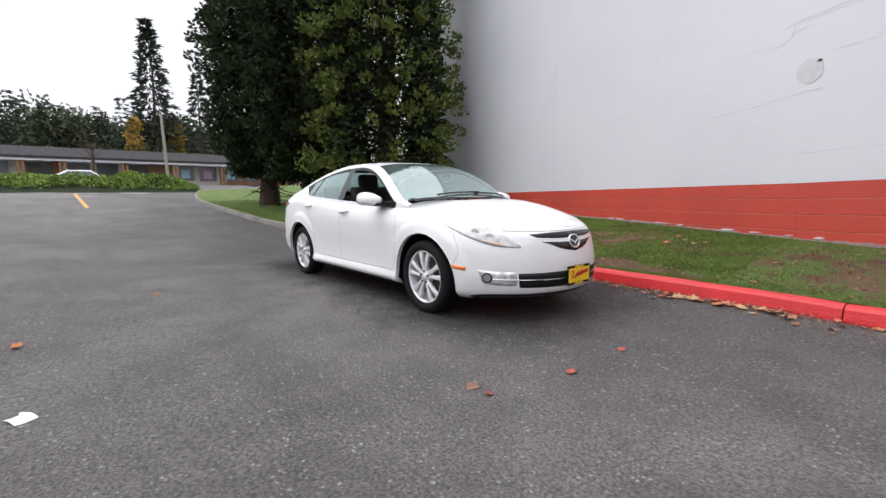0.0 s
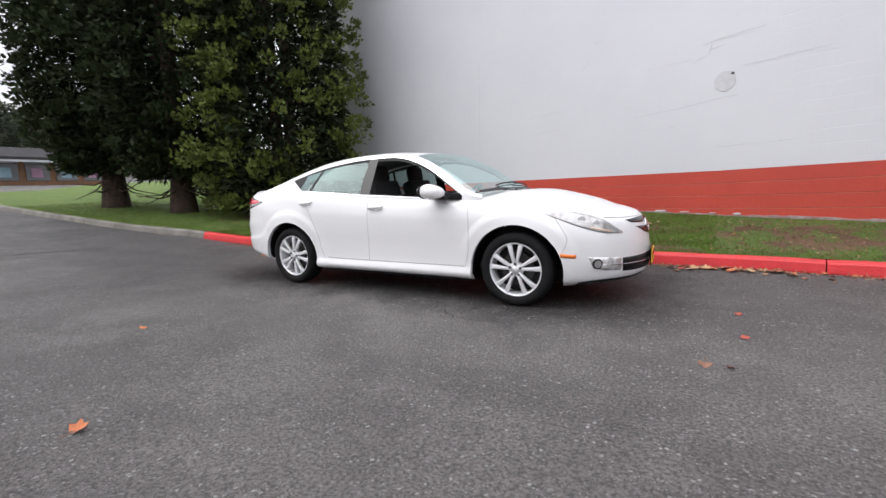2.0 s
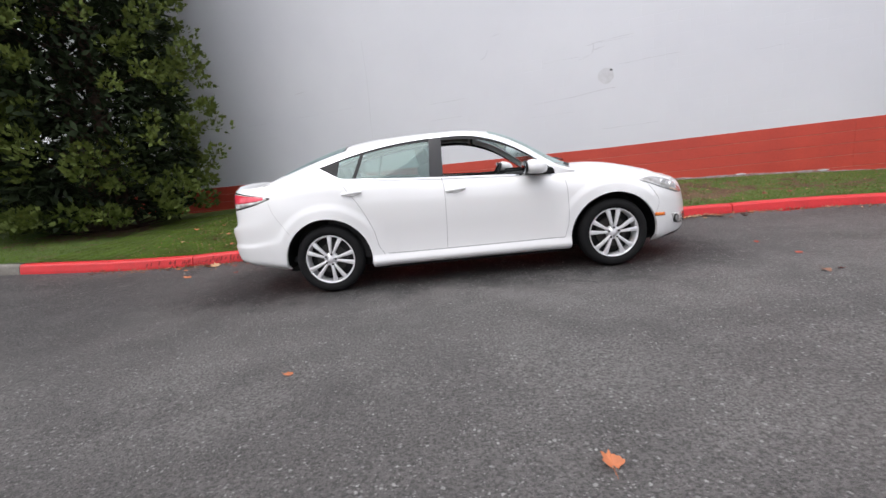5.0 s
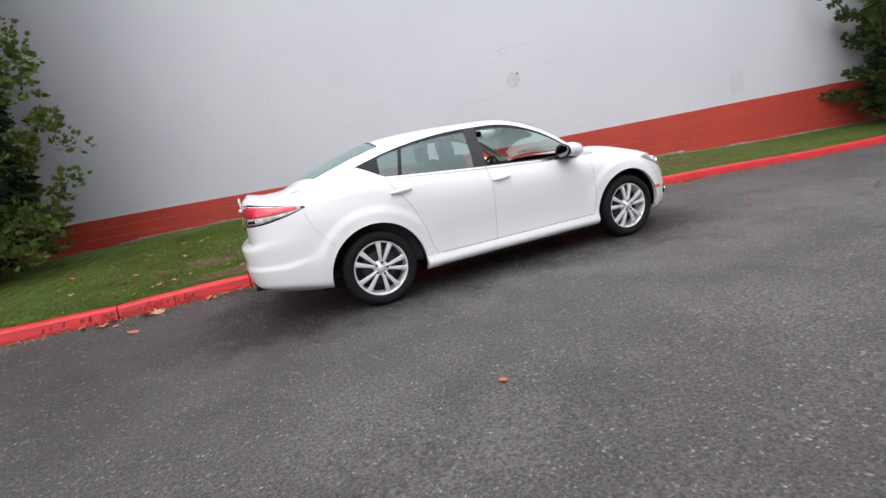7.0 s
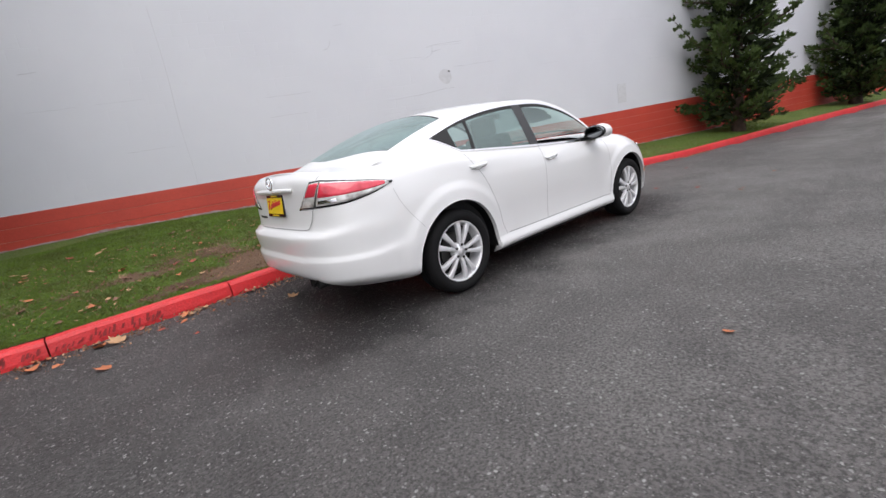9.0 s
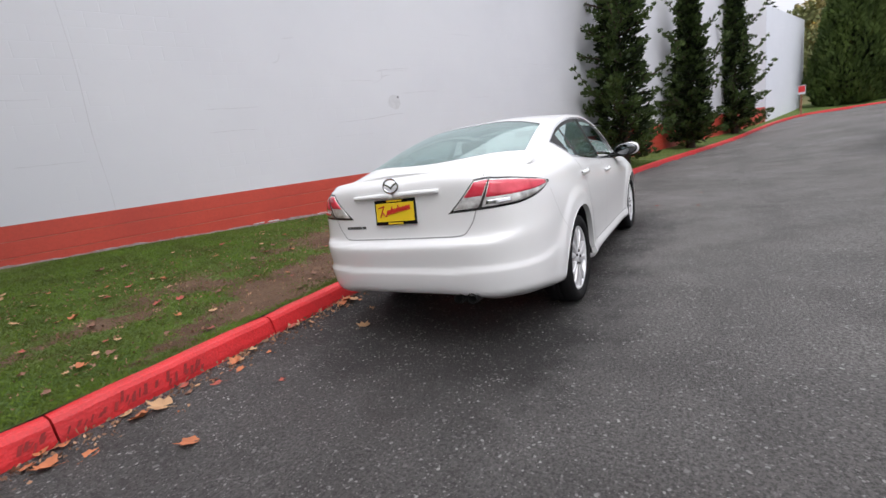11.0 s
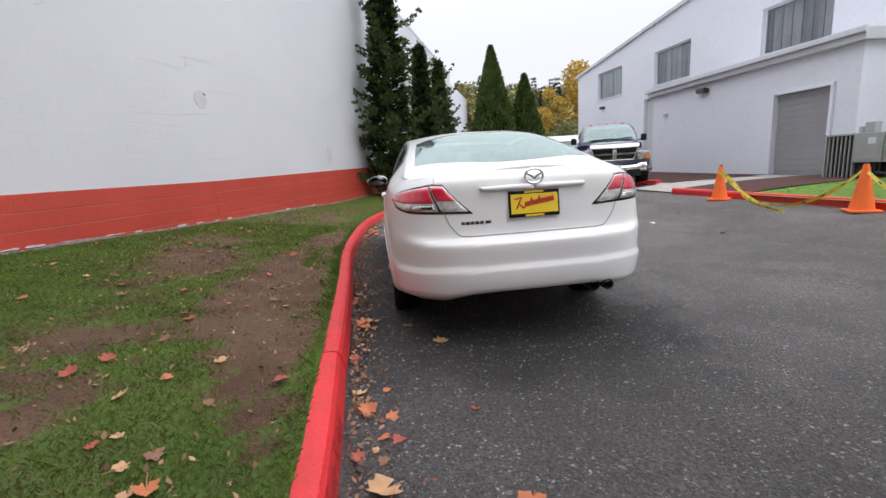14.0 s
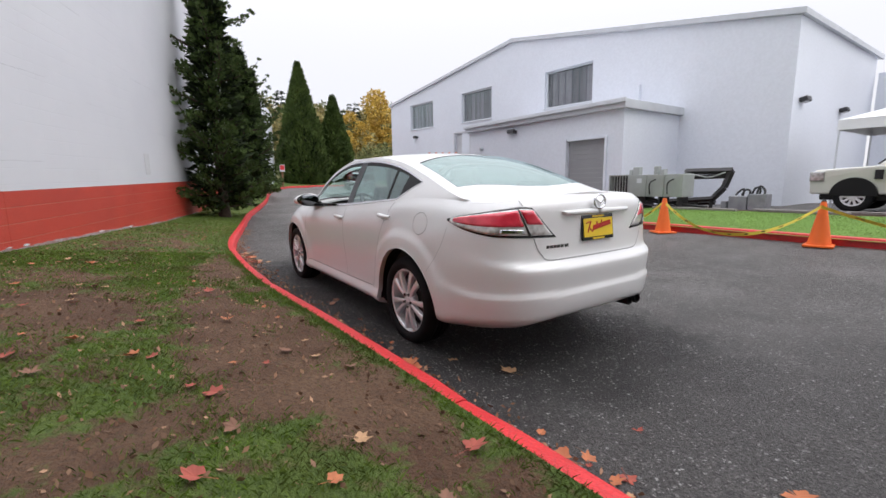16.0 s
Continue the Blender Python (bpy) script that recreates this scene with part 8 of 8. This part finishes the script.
def shop(y0, y1, x, clad, posters):
    z = road_z(x, 0)
    t = thing("shop_unit", "low shop with a deep grey roof and dark windows", "shop", (x, y0, z), 0, "row of low shops")
    w = y1 - y0
    bm = bmesh.new()
    box(bm, (-8, 0, -0.5), (-1.6, w - 0.003, 2.7))
    part("wall", bm, clad, t)
    bm = bmesh.new()
    vs = [bm.verts.new(p) for p in ((0.3, -0.02, 2.45), (0.3, w, 2.45), (-3.6, w, 3.6), (-3.6, -0.02, 3.6), (-8.5, w, 2.4), (-8.5, -0.02, 2.4))]
    lo = [bm.verts.new(v.co - Vector((0, 0, 0.22))) for v in vs]
    for a in (vs, lo):
        bm.faces.new((a[0], a[1], a[2], a[3]))
        bm.faces.new((a[3], a[2], a[4], a[5]))
    for i, j in ((0, 1), (1, 2), (2, 4), (4, 5), (5, 3), (3, 0)):
        bm.faces.new((vs[i], vs[j], lo[j], lo[i]))
    bmesh.ops.recalc_face_normals(bm, faces=bm.faces)
    part("roof", bm, roof_grey, t)
    bm = bmesh.new()
    box(bm, (0.05, 0, 2.02), (0.2, w, 2.22))
    part("fascia", bm, frame_white, t)
    for k in range(max(1, int(w / 2.2))):
        a = 0.35 + k * 2.2
        wn_ = new("window")
        wn_.parent = t
        bm = bmesh.new()
        box(bm, (-1.6, a, 0.4), (-1.5, a + 1.7, 2.0), 0.02)
        wn_.name = "window"
        part("pane", bm, pane_mat, wn_)
        bm = bmesh.new()
        box(bm, (-1.5, a - 0.05, 2.0), (-1.42, a + 1.75, 2.08))
        part("frame", bm, frame_white, wn_)
        if posters:
            bm = bmesh.new()
            box(bm, (-1.5, a + 0.4, 0.7), (-1.47, a + 1.2, 1.6))
            part("poster", bm, poster_pink if k % 2 else poster_blue, wn_)
    for yy in (0.15, w - 0.2):
        bm = bmesh.new()
        box(bm, (-0.1, yy, -0.5), (0.08, yy + 0.16, 2.25))
        part("post", bm, shop_wood, t)
    return t


for y0, y1, clad, post in ((-30, -22, shop_wood, False), (-22, -14.5, shop_pale, False), (-14.5, -7.2, shop_pale, False), (-7.2, -4.4, shop_wood, False), (-4.4, 0.3, shop_pale, False), (0.3, 4.6, shop_wood, False), (4.6, 9.2, shop_pale, True), (9.2, 18, shop_wood, True)):
    shop(y0, y1, -49.0, clad, post)
thin = thing("bare_tree", "small dark bare tree before the shops", "tree", (-46, -2.2, road_z(-46, 0)))
trunk_part(thin, [(0, 0, 0), (0.05, 0, 1.2), (0, 0.1, 2.4), (0, 0, 3.6)], 0.12, 0.03)
bm = bmesh.new()
for k in range(16):
    a = k * 2.4
    limb(bm, (0, 0, 1.8 + k * 0.1), (1.1 * math.cos(a), 1.1 * math.sin(a), 2.7 + k * 0.12), 0.03, 0.008, 0.1)
part("limbs", bm, bark, thin)

# shrubs under the evergreens
for x, y, r_, h in ((-9.6, 5.9, 1.2, 1.5), (-12.6, 6.8, 1.4, 1.7), (-15.6, 8.2, 1.6, 1.9), (-18.5, 9.5, 1.6, 1.6)):
    t = thing("shrub", "dark evergreen shrub under the trees", "shrub", (x, y, ground_at(x, y)), 0, "shrubs under the trees")
    bm = bmesh.new()
    for k in range(6):
        limb(bm, (0, 0, 0), (0.6 * r_ * math.cos(k), 0.6 * r_ * math.sin(k), h * 0.6), 0.03, 0.01, 0.1)
    part("stems", bm, bark, t)
    n = 1500
    d = rs.normal(0, 1, (n, 3))
    d /= np.linalg.norm(d, axis=1)[:, None]
    d[:, 2] = np.abs(d[:, 2])
    q = d * np.array((r_, r_, h)) * rs.uniform(0.55, 1.05, (n, 1)) * (1 + 0.2 * np.sin(d[:, :1] * 7 + d[:, 1:2] * 5))
    foliage("leaves", [sprays(q, d, 0.2, 0.1, rs, 1, 0, 0.5)], dark_leaf_and_shade, t)

# ---- other vehicles ----
navy_paint = material("navy_car_paint", (0.022, 0.028, 0.07), 0.3, dark=(0.03, 0.036, 0.085), scale=3, amount=0.5, coat=1.0)
maroon_paint = material("maroon_car_paint", (0.2, 0.016, 0.022), 0.3, dark=(0.15, 0.013, 0.018), scale=3, amount=0.5, coat=1.0)
cream_paint = material("cream_white_paint", (0.72, 0.71, 0.66), 0.3, dark=(0.68, 0.67, 0.62), scale=3, amount=0.5, coat=1.0)
tint_glass = material("dark_vehicle_glass", (0.03, 0.035, 0.038), 0.05, dark=(0.05, 0.055, 0.06), scale=2, amount=0.6, spec=0.9)
tape_bar_grey = material("plate_bar_grey", (0.2, 0.22, 0.3), 0.6, scale=9)
plate_white = material("pale_plate", (0.6, 0.63, 0.66), 0.5, scale=8)


def slab(bm, prof, halves, bevel=0.03):
    """A solid from a side profile of (x, z); halves are its half widths at each of those points."""
    n = len(prof)
    a = [bm.verts.new((x, w, z)) for (x, z), w in zip(prof, halves)]
    b = [bm.verts.new((x, -w, z)) for (x, z), w in zip(prof, halves)]
    fs = [bm.faces.new(a), bm.faces.new(b[::-1])]
    for i in range(n):
        fs.append(bm.faces.new((a[i], b[i], b[(i + 1) % n], a[(i + 1) % n])))
    bmesh.ops.recalc_face_normals(bm, faces=fs)
    if bevel:
        es = list({e for f in fs for e in f.edges})
        bmesh.ops.bevel(bm, geom=es, offset=bevel, segments=3, affect="EDGES", profile=0.6)
    return bm


def road_wheel(parent, x, y, r, width, spokes, steel):
    w = new("wheel")
    w.parent = parent
    w.matrix_basis = pose(x, y, r, 0, 0, 0 if y < 0 else 180)
    h = width / 2
    bm = bmesh.new()
    lathe(bm, [(r * 0.6, -h * 0.85), (r * 0.78, -h), (r * 0.95, -h * 0.9), (r, -h * 0.6), (r, h * 0.6), (r * 0.95, h * 0.9), (r * 0.6, h)], 36)
    part("tyre", bm, rubber, w, smooth=True)
    bm = bmesh.new()
    lathe(bm, [(r * 0.52, -h * 0.3), (r * 0.55, -h * 0.85), (r * 0.62, -h * 0.9), (r * 0.63, -h * 0.7), (r * 0.6, h)], 36)
    part("rim", bm, steel, w, smooth=True)
    for k in range(spokes):
        a = 2 * math.pi * k / spokes
        bm = bmesh.new()
        box(bm, (r * 0.1, -h * 0.75, -r * 0.07), (r * 0.56, -h * 0.5, r * 0.07), 0.01, pose(0, 0, 0, 0, math.degrees(a), 0))
        part("spoke", bm, steel, w)
    bm = bmesh.new()
    tube(bm, (0, -h * 0.85, 0), (0, h * 0.5, 0), r * 0.16, seg=18)
    part("hub", bm, steel, w)
    bm = bmesh.new()
    tube(bm, (0, -h * 0.1, 0), (0, h * 0.6, 0), r * 0.58, seg=24)
    part("wheel_back", bm, black_trim, w)
    return w


def well(parent, x, side, r, half):
    """A dark wheel arch drawn as a liner with a rim."""
    bm = bmesh.new()
    n = 24
    o, i = [], []
    for k in range(n + 1):
        a = math.pi * k / n
        o.append(bm.verts.new((x + r * math.cos(a), side * (half + 0.006), r * 0.88 + r * math.sin(a))))
        i.append(bm.verts.new((x + r * math.cos(a), side * (half - 0.3), r * 0.88 + r * math.sin(a))))
    bm.faces.new(o)
    for k in range(n):
        bm.faces.new((o[k], o[k + 1], i[k + 1], i[k]))
    part("wheel_well", bm, black_trim, parent)


def loft(rows, close=True):
    """A skin over rows of points, with caps at its ends."""
    bm = bmesh.new()
    g = [[bm.verts.new(p) for p in r] for r in rows]
    for p, q in zip(g, g[1:]):
        for i in range(len(p) - 1):
            bm.faces.new((p[i], p[i + 1], q[i + 1], q[i]))
    if close:
        bm.faces.new(g[0][::-1])
        bm.faces.new(g[-1])
    bmesh.ops.recalc_face_normals(bm, faces=bm.faces)
    return bm


def pickup(x, y, turn, paint_, label):
    """A full-size pickup, nose towards its own +x, origin on the ground under the nose."""
    t = thing("pickup_truck", label, "pickup truck", (x, y, road_z(x - 1, y)), turn)
    W = 1.03
    rows = []
    for xx, zf, zh, k in ((0.0, 0.98, 1.18, 0.90), (-0.05, 1.08, 1.30, 0.94), (-0.16, 1.14, 1.37, 0.97), (-0.4, 1.18, 1.40, 0.99), (-0.8, 1.22, 1.44, 1.0), (-1.5, 1.27, 1.49, 0.98)):
        half = [(W, 0.55), (W + 0.01, 0.9), (W - 0.01, zf - 0.08), (W - 0.07, zf - 0.01), (0.78, zf + 0.02), (0.69, zf + 0.06), (0.62, zh - 0.05), (0.54, zh), (0.25, zh + 0.015)]
        rows.append([(xx, y_ * k, z_) for y_, z_ in half] + [(xx, -y_ * k, z_) for y_, z_ in reversed(half)])
    part("nose", loft(rows), paint_, t, smooth=True)
    bm = bmesh.new()
    slab(bm, [(-1.46, 0.5), (-1.46, 1.40), (-3.75, 1.42), (-3.75, 0.5)], [W, W - 0.04, W - 0.04, W], 0.05)
    part("cab_body", bm, paint_, t)
    rows = []
    for xx, zt, w0, w1 in ((-1.42, 1.46, 0.9, 0.88), (-1.75, 1.76, 0.93, 0.84), (-2.02, 1.98, 0.95, 0.78), (-2.2, 2.05, 0.95, 0.75), (-2.8, 2.09, 0.95, 0.74), (-3.4, 2.05, 0.95, 0.75), (-3.74, 1.45, 0.93, 0.88)):
        half = [(w0, 1.38), (lerp(w0, w1, 0.9), lerp(1.38, zt, 0.82)), (w1 - 0.03, zt - 0.03), (w1 - 0.14, zt + 0.0), (0.3, zt + 0.02)]
        rows.append([(xx, y_, z_) for y_, z_ in half] + [(xx, -y_, z_) for y_, z_ in reversed(half)])
    part("cab_roof", loft(rows), paint_, t, smooth=True)
    bm = loft([[(xx + 0.05, y_ * w, z_ + 0.03 - 0.03 * y_ * y_) for y_ in (-1, -0.6, -0.2, 0.2, 0.6, 1)] for xx, z_, w in ((-1.46, 1.49, 0.80), (-1.75, 1.77, 0.76), (-2.0, 1.98, 0.68))], False)
    part("windscreen", bm, screen_glass, t, "raked tinted windscreen", smooth=True)
    for sd in (-1, 1):
        for pts in (((-1.82, 0.93, 1.45), (-2.55, 0.93, 1.45), (-2.55, 0.80, 1.93), (-2.2, 0.80, 1.93)), ((-2.65, 0.93, 1.45), (-3.5, 0.93, 1.45), (-3.3, 0.80, 1.93), (-2.65, 0.80, 1.93))):
            bm = bmesh.new()
            bm.faces.new([bm.verts.new((p[0], sd * (p[1] + 0.02), p[2])) for p in pts])
            part("side_window", bm, tint_glass, t)
        bm = bmesh.new()
        box(bm, (-1.78, sd * 0.9, 1.46), (-1.68, sd * 1.03, 1.5), 0.01)
        box(bm, (-1.82, sd * 1.0, 1.45), (-1.7, sd * 1.17, 1.66), 0.04)
        part("wing_mirror", bm, black_trim, t)
        hl_ = new("headlamp")
        hl_.parent = t
        bm = bmesh.new()
        box(bm, (-0.2, sd * 0.62, 0.86), (0.0, sd * 0.95, 1.10), 0.05, Matrix.Rotation(sd * radians(-7), 4, "Z"))
        part("lens", bm, head_lens, hl_)
        bm = bmesh.new()
        box(bm, (-0.14, sd * 0.83, 0.88), (0.012, sd * 0.93, 1.0), 0.015, Matrix.Rotation(sd * radians(-7), 4, "Z"))
        part("indicator", bm, amber_lens, hl_)
        bm = bmesh.new()
        tube(bm, (0.06, sd * 0.78, 0.66), (0.11, sd * 0.78, 0.66), 0.055, seg=18)
        part("fog_lamp", bm, head_lens, t)
    gr_ = new("grille")
    gr_.parent = t
    tagged(gr_, "chrome cross grille with black openings")
    bm = bmesh.new()
    slab(bm, [(-0.1, 0.86), (0.05, 0.87), (0.045, 1.25), (0.0, 1.33), (-0.14, 1.35)], [0.54, 0.54, 0.68, 0.68, 0.68], 0.03)
    part("surround", bm, chrome, gr_)
    for s1 in (-1, 1):
        for z0, z1, w0, w1 in ((0.905, 1.03, 0.50, 0.55), (1.075, 1.215, 0.56, 0.62)):
            bm = bmesh.new()
            vs = [(0.06, s1 * 0.06, z0), (0.06, s1 * w0, z0), (0.055, s1 * w1, z1), (0.055, s1 * 0.06, z1)]
            lo = [bm.verts.new((p[0] - 0.08, p[1], p[2])) for p in vs]
            hi = [bm.verts.new(p) for p in vs]
            bm.faces.new(hi)
            for i in range(4):
                bm.faces.new((lo[i], lo[(i + 1) % 4], hi[(i + 1) % 4], hi[i]))
            bmesh.ops.recalc_face_normals(bm, faces=bm.faces)
            part("opening", bm, gloss_black, gr_)
            bm = bmesh.new()
            for q in (0.33, 0.66):
                zz = lerp(z0, z1, q)
                box(bm, (0.058, s1 * 0.07, zz - 0.004), (0.066, s1 * w0 * 0.97, zz + 0.004))
            part("bars", bm, brake_mat, gr_)
    bm = bmesh.new()
    box(bm, (0.04, -0.05, 0.99), (0.085, 0.05, 1.16), 0.03)
    part("emblem", bm, chrome, gr_)
    bp_ = new("front_bumper")
    bp_.parent = t
    rows = []
    for yy in np.linspace(-1.04, 1.04, 15):
        e = abs(yy) / 1.04
        xf = 0.12 - 0.22 * e ** 3
        zt = 0.72 + 0.08 * min(max((e - 0.55) / 0.12, 0), 1)
        rows.append([(xf - 0.2, yy, 0.52), (xf, yy, 0.54), (xf + 0.03, yy, 0.62), (xf + 0.01, yy, zt - 0.03), (xf - 0.03, yy, zt), (xf - 0.2, yy, zt)])
    part("bar", loft(rows), chrome, bp_, smooth=True)
    bm = bmesh.new()
    box(bm, (0.0, -0.7, 0.40), (0.13, 0.7, 0.6), 0.03)
    part("valance", bm, black_trim, bp_)
    bm = bmesh.new()
    box(bm, (0.14, -0.17, 0.56), (0.16, 0.17, 0.73), 0.008)
    part("plate", bm, plate_white, bp_, "pale plate with a plain bar")
    bm = bmesh.new()
    box(bm, (0.159, -0.12, 0.62), (0.163, 0.12, 0.67))
    part("plate_bar", bm, tape_bar_grey, bp_)
    bd = new("load_bed")
    bd.parent = t
    bm = bmesh.new()
    slab(bm, [(-3.8, 0.55), (-3.8, 1.42), (-5.8, 1.42), (-5.8, 0.55)], [W, W, W, W], 0.03)
    part("bed_side", bm, paint_, bd)
    bm = bmesh.new()
    box(bm, (-5.85, -0.95, 0.5), (-5.7, 0.95, 0.72), 0.03)
    part("rear_bumper", bm, chrome, bd)
    bm = bmesh.new()
    box(bm, (-5.5, -0.8, 0.36), (-0.3, 0.8, 0.6), 0.03)
    part("chassis", bm, black_trim, t)
    for k in (-0.5, -0.25, 0, 0.25, 0.5):
        bm = bmesh.new()
        box(bm, (-2.32, k - 0.04, 2.065), (-2.24, k + 0.04, 2.1), 0.012)
        part("roof_lamp", bm, amber_lens, t)
    for k, (a, b) in enumerate(((-0.6, 0.1), (0.05, 0.7))):
        bm = bmesh.new()
        tube(bm, (-1.40, a, 1.53), (-1.44, b, 1.56), 0.014, seg=6)
        part("wiper", bm, black_trim, t)
    for xx in (-0.95, -4.75):
        for sd in (-1, 1):
            well(t, xx, sd, 0.47, W)
            road_wheel(t, xx, sd * (W - 0.12), 0.41, 0.27, 8, chrome)
    return t


pickup(7.1, -5.9, 157, navy_paint, "dark navy pickup truck with chrome grille, parked facing the road")
pickup(26.1, -11.05, 161, maroon_paint, "maroon pickup truck parked further along")

# white off-roader and a canopy tent in the yard
suv = thing("off_roader", "cream white off-roader parked on the far lawn edge", "car", (-0.35, -12.45, road_z(-0.35, -11.5) + 0.06), 0)
bm = bmesh.new()
slab(bm, [(-0.02, 0.42), (0.0, 0.78), (-0.1, 1.02), (-1.25, 1.1), (-4.7, 1.12), (-4.75, 0.45)], [0.86, 0.92, 0.9, 0.96, 0.96, 0.93], 0.05)
part("body", bm, cream_paint, suv)
bm = bmesh.new()
slab(bm, [(-1.2, 1.08), (-1.85, 1.72), (-2.4, 1.82), (-4.4, 1.8), (-4.72, 1.1)], [0.9, 0.74, 0.72, 0.72, 0.88], 0.05)
part("cabin", bm, cream_paint, suv)
for sd in (-1, 1):
    bm = bmesh.new()
    for a, b, c_, d_ in ((-1.45, -2.5, -2.5, -1.98), (-2.6, -3.55, -3.55, -2.6), (-3.65, -4.5, -4.3, -3.65)):
        bm.faces.new([bm.verts.new((p, sd * q, z)) for p, q, z in ((a, 0.905, 1.16), (b, 0.905, 1.16), (c_, 0.765, 1.7), (d_, 0.765, 1.7))])
    tagged(part("side_windows", bm, tint_glass, suv), "dark side windows")
    bm = bmesh.new()
    box(bm, (-0.3, sd * 0.66, 0.74), (-0.0, sd * 0.94, 0.98), 0.03)
    part("headlamp", bm, head_lens, suv)
    bm = bmesh.new()
    box(bm, (-1.75, sd * 0.94, 1.12), (-1.58, sd * 1.14, 1.3), 0.03)
    part("wing_mirror", bm, cream_paint, suv)
    bm = bmesh.new()
    box(bm, (-1.35, sd * 0.95, 0.78), (-1.2, sd * 0.968, 1.0), 0.005)
    part("side_vent", bm, gloss_black, suv)
    for xx in (-0.86, -3.72):
        well(suv, xx, sd, 0.44, 0.955)
        road_wheel(suv, xx, sd * 0.83, 0.37, 0.26, 10, alloy)
bm = bmesh.new()
vs = [bm.verts.new(p) for p in ((-1.18, -0.82, 1.13), (-1.18, 0.82, 1.13), (-1.8, 0.69, 1.7), (-1.8, -0.69, 1.7))]
bm.faces.new(vs)
part("windscreen", bm, tint_glass, suv)
bm = bmesh.new()
box(bm, (-0.05, -0.55, 0.76), (0.03, 0.55, 0.96), 0.02)
part("grille", bm, black_trim, suv)
bm = bmesh.new()
box(bm, (-4.6, -0.8, 0.28), (-0.2, 0.8, 0.5), 0.03)
part("chassis", bm, black_trim, suv)

canvas = material("white_canvas", (0.78, 0.79, 0.8), 0.8, dark=(0.7, 0.71, 0.73), scale=2, amount=0.5)
tent = thing("canopy_tent", "white canvas canopy on slim poles in the yard", "tent", (-2.0, -15.2, road_z(-2, -12)))
cx = [(-1.7, -1.7), (1.7, -1.7), (1.7, 1.7), (-1.7, 1.7)]
bm = bmesh.new()
base = [bm.verts.new((x, y, 2.45)) for x, y in cx]
skirt = [bm.verts.new((x, y, 2.18)) for x, y in cx]
mid_ = [bm.verts.new((x * 0.45, y * 0.45, 2.78)) for x, y in cx]
top_v = bm.verts.new((0, 0, 3.25))
for i in range(4):
    j = (i + 1) % 4
    bm.faces.new((base[i], base[j], mid_[j], mid_[i]))
    bm.faces.new((mid_[i], mid_[j], top_v))
    bm.faces.new((skirt[i], skirt[j], base[j], base[i]))
part("canopy", bm, canvas, tent)
for x, y in cx:
    bm = bmesh.new()
    tube(bm, (x * 0.98, y * 0.98, -0.05), (x * 0.98, y * 0.98, 2.44), 0.025, seg=8)
    part("tent_pole", bm, frame_white, tent)

# white car behind the ivy bank, sign and far buildings at the bend
pc = thing("parked_car", "small white car parked by the shops", "car", (-40.0, -3.0, road_z(-40, -3)), 90)
bm = bmesh.new()
slab(bm, [(2.1, 0.3), (2.15, 0.7), (1.1, 0.95), (0.5, 1.38), (-0.9, 1.38), (-1.6, 1.0), (-2.15, 0.9), (-2.2, 0.3)], [0.8, 0.84, 0.84, 0.62, 0.62, 0.82, 0.84, 0.82], 0.05)
part("body", bm, paint, pc)
for sd in (-1, 1):
    bm = bmesh.new()
    bm.faces.new([bm.verts.new((p, sd * q, z)) for p, q, z in ((0.95, 0.865, 0.98), (0.45, 0.72, 1.3), (-0.85, 0.72, 1.3), (-1.4, 0.865, 0.99))])
    part("side_windows", bm, tint_glass, pc)
    for xx in (1.35, -1.35):
        road_wheel(pc, xx, sd * 0.78, 0.31, 0.2, 8, alloy)
sign = thing("sign_post", "red and white sign on a brown post", "sign", (35.0, -7.6, road_z(35.0, -7.6) + 0.11), 180)
bm = bmesh.new()
box(bm, (-0.06, -0.06, -0.1), (0.06, 0.06, 1.75), 0.01)
part("post", bm, shop_wood, sign)
bm = bmesh.new()
box(bm, (0.07, -0.22, 1.35), (0.1, 0.22, 1.95), 0.01)
part("sign_panel", bm, frame_white, sign)
bm = bmesh.new()
box(bm, (0.1, -0.18, 1.5), (0.11, 0.18, 1.9), 0.004)
part("sign_bar", bm, red_paint, sign)
far_shed = thing("far_shed", "low pale blue shed beyond the bend", "building", (46, -22, road_z(46, -20)))
bm = bmesh.new()
box(bm, (0, -8, -0.5), (8, 6, 2.5))
part("wall", bm, blue_wall, far_shed)
bm = bmesh.new()
slab(bm, [(-0.4, 2.5), (4, 3.4), (8.4, 2.5)], [7.4, 7.4, 7.4], 0.02)
for v in bm.verts:
    v.co.y -= 1
part("roof", bm, fascia_mat, far_shed)
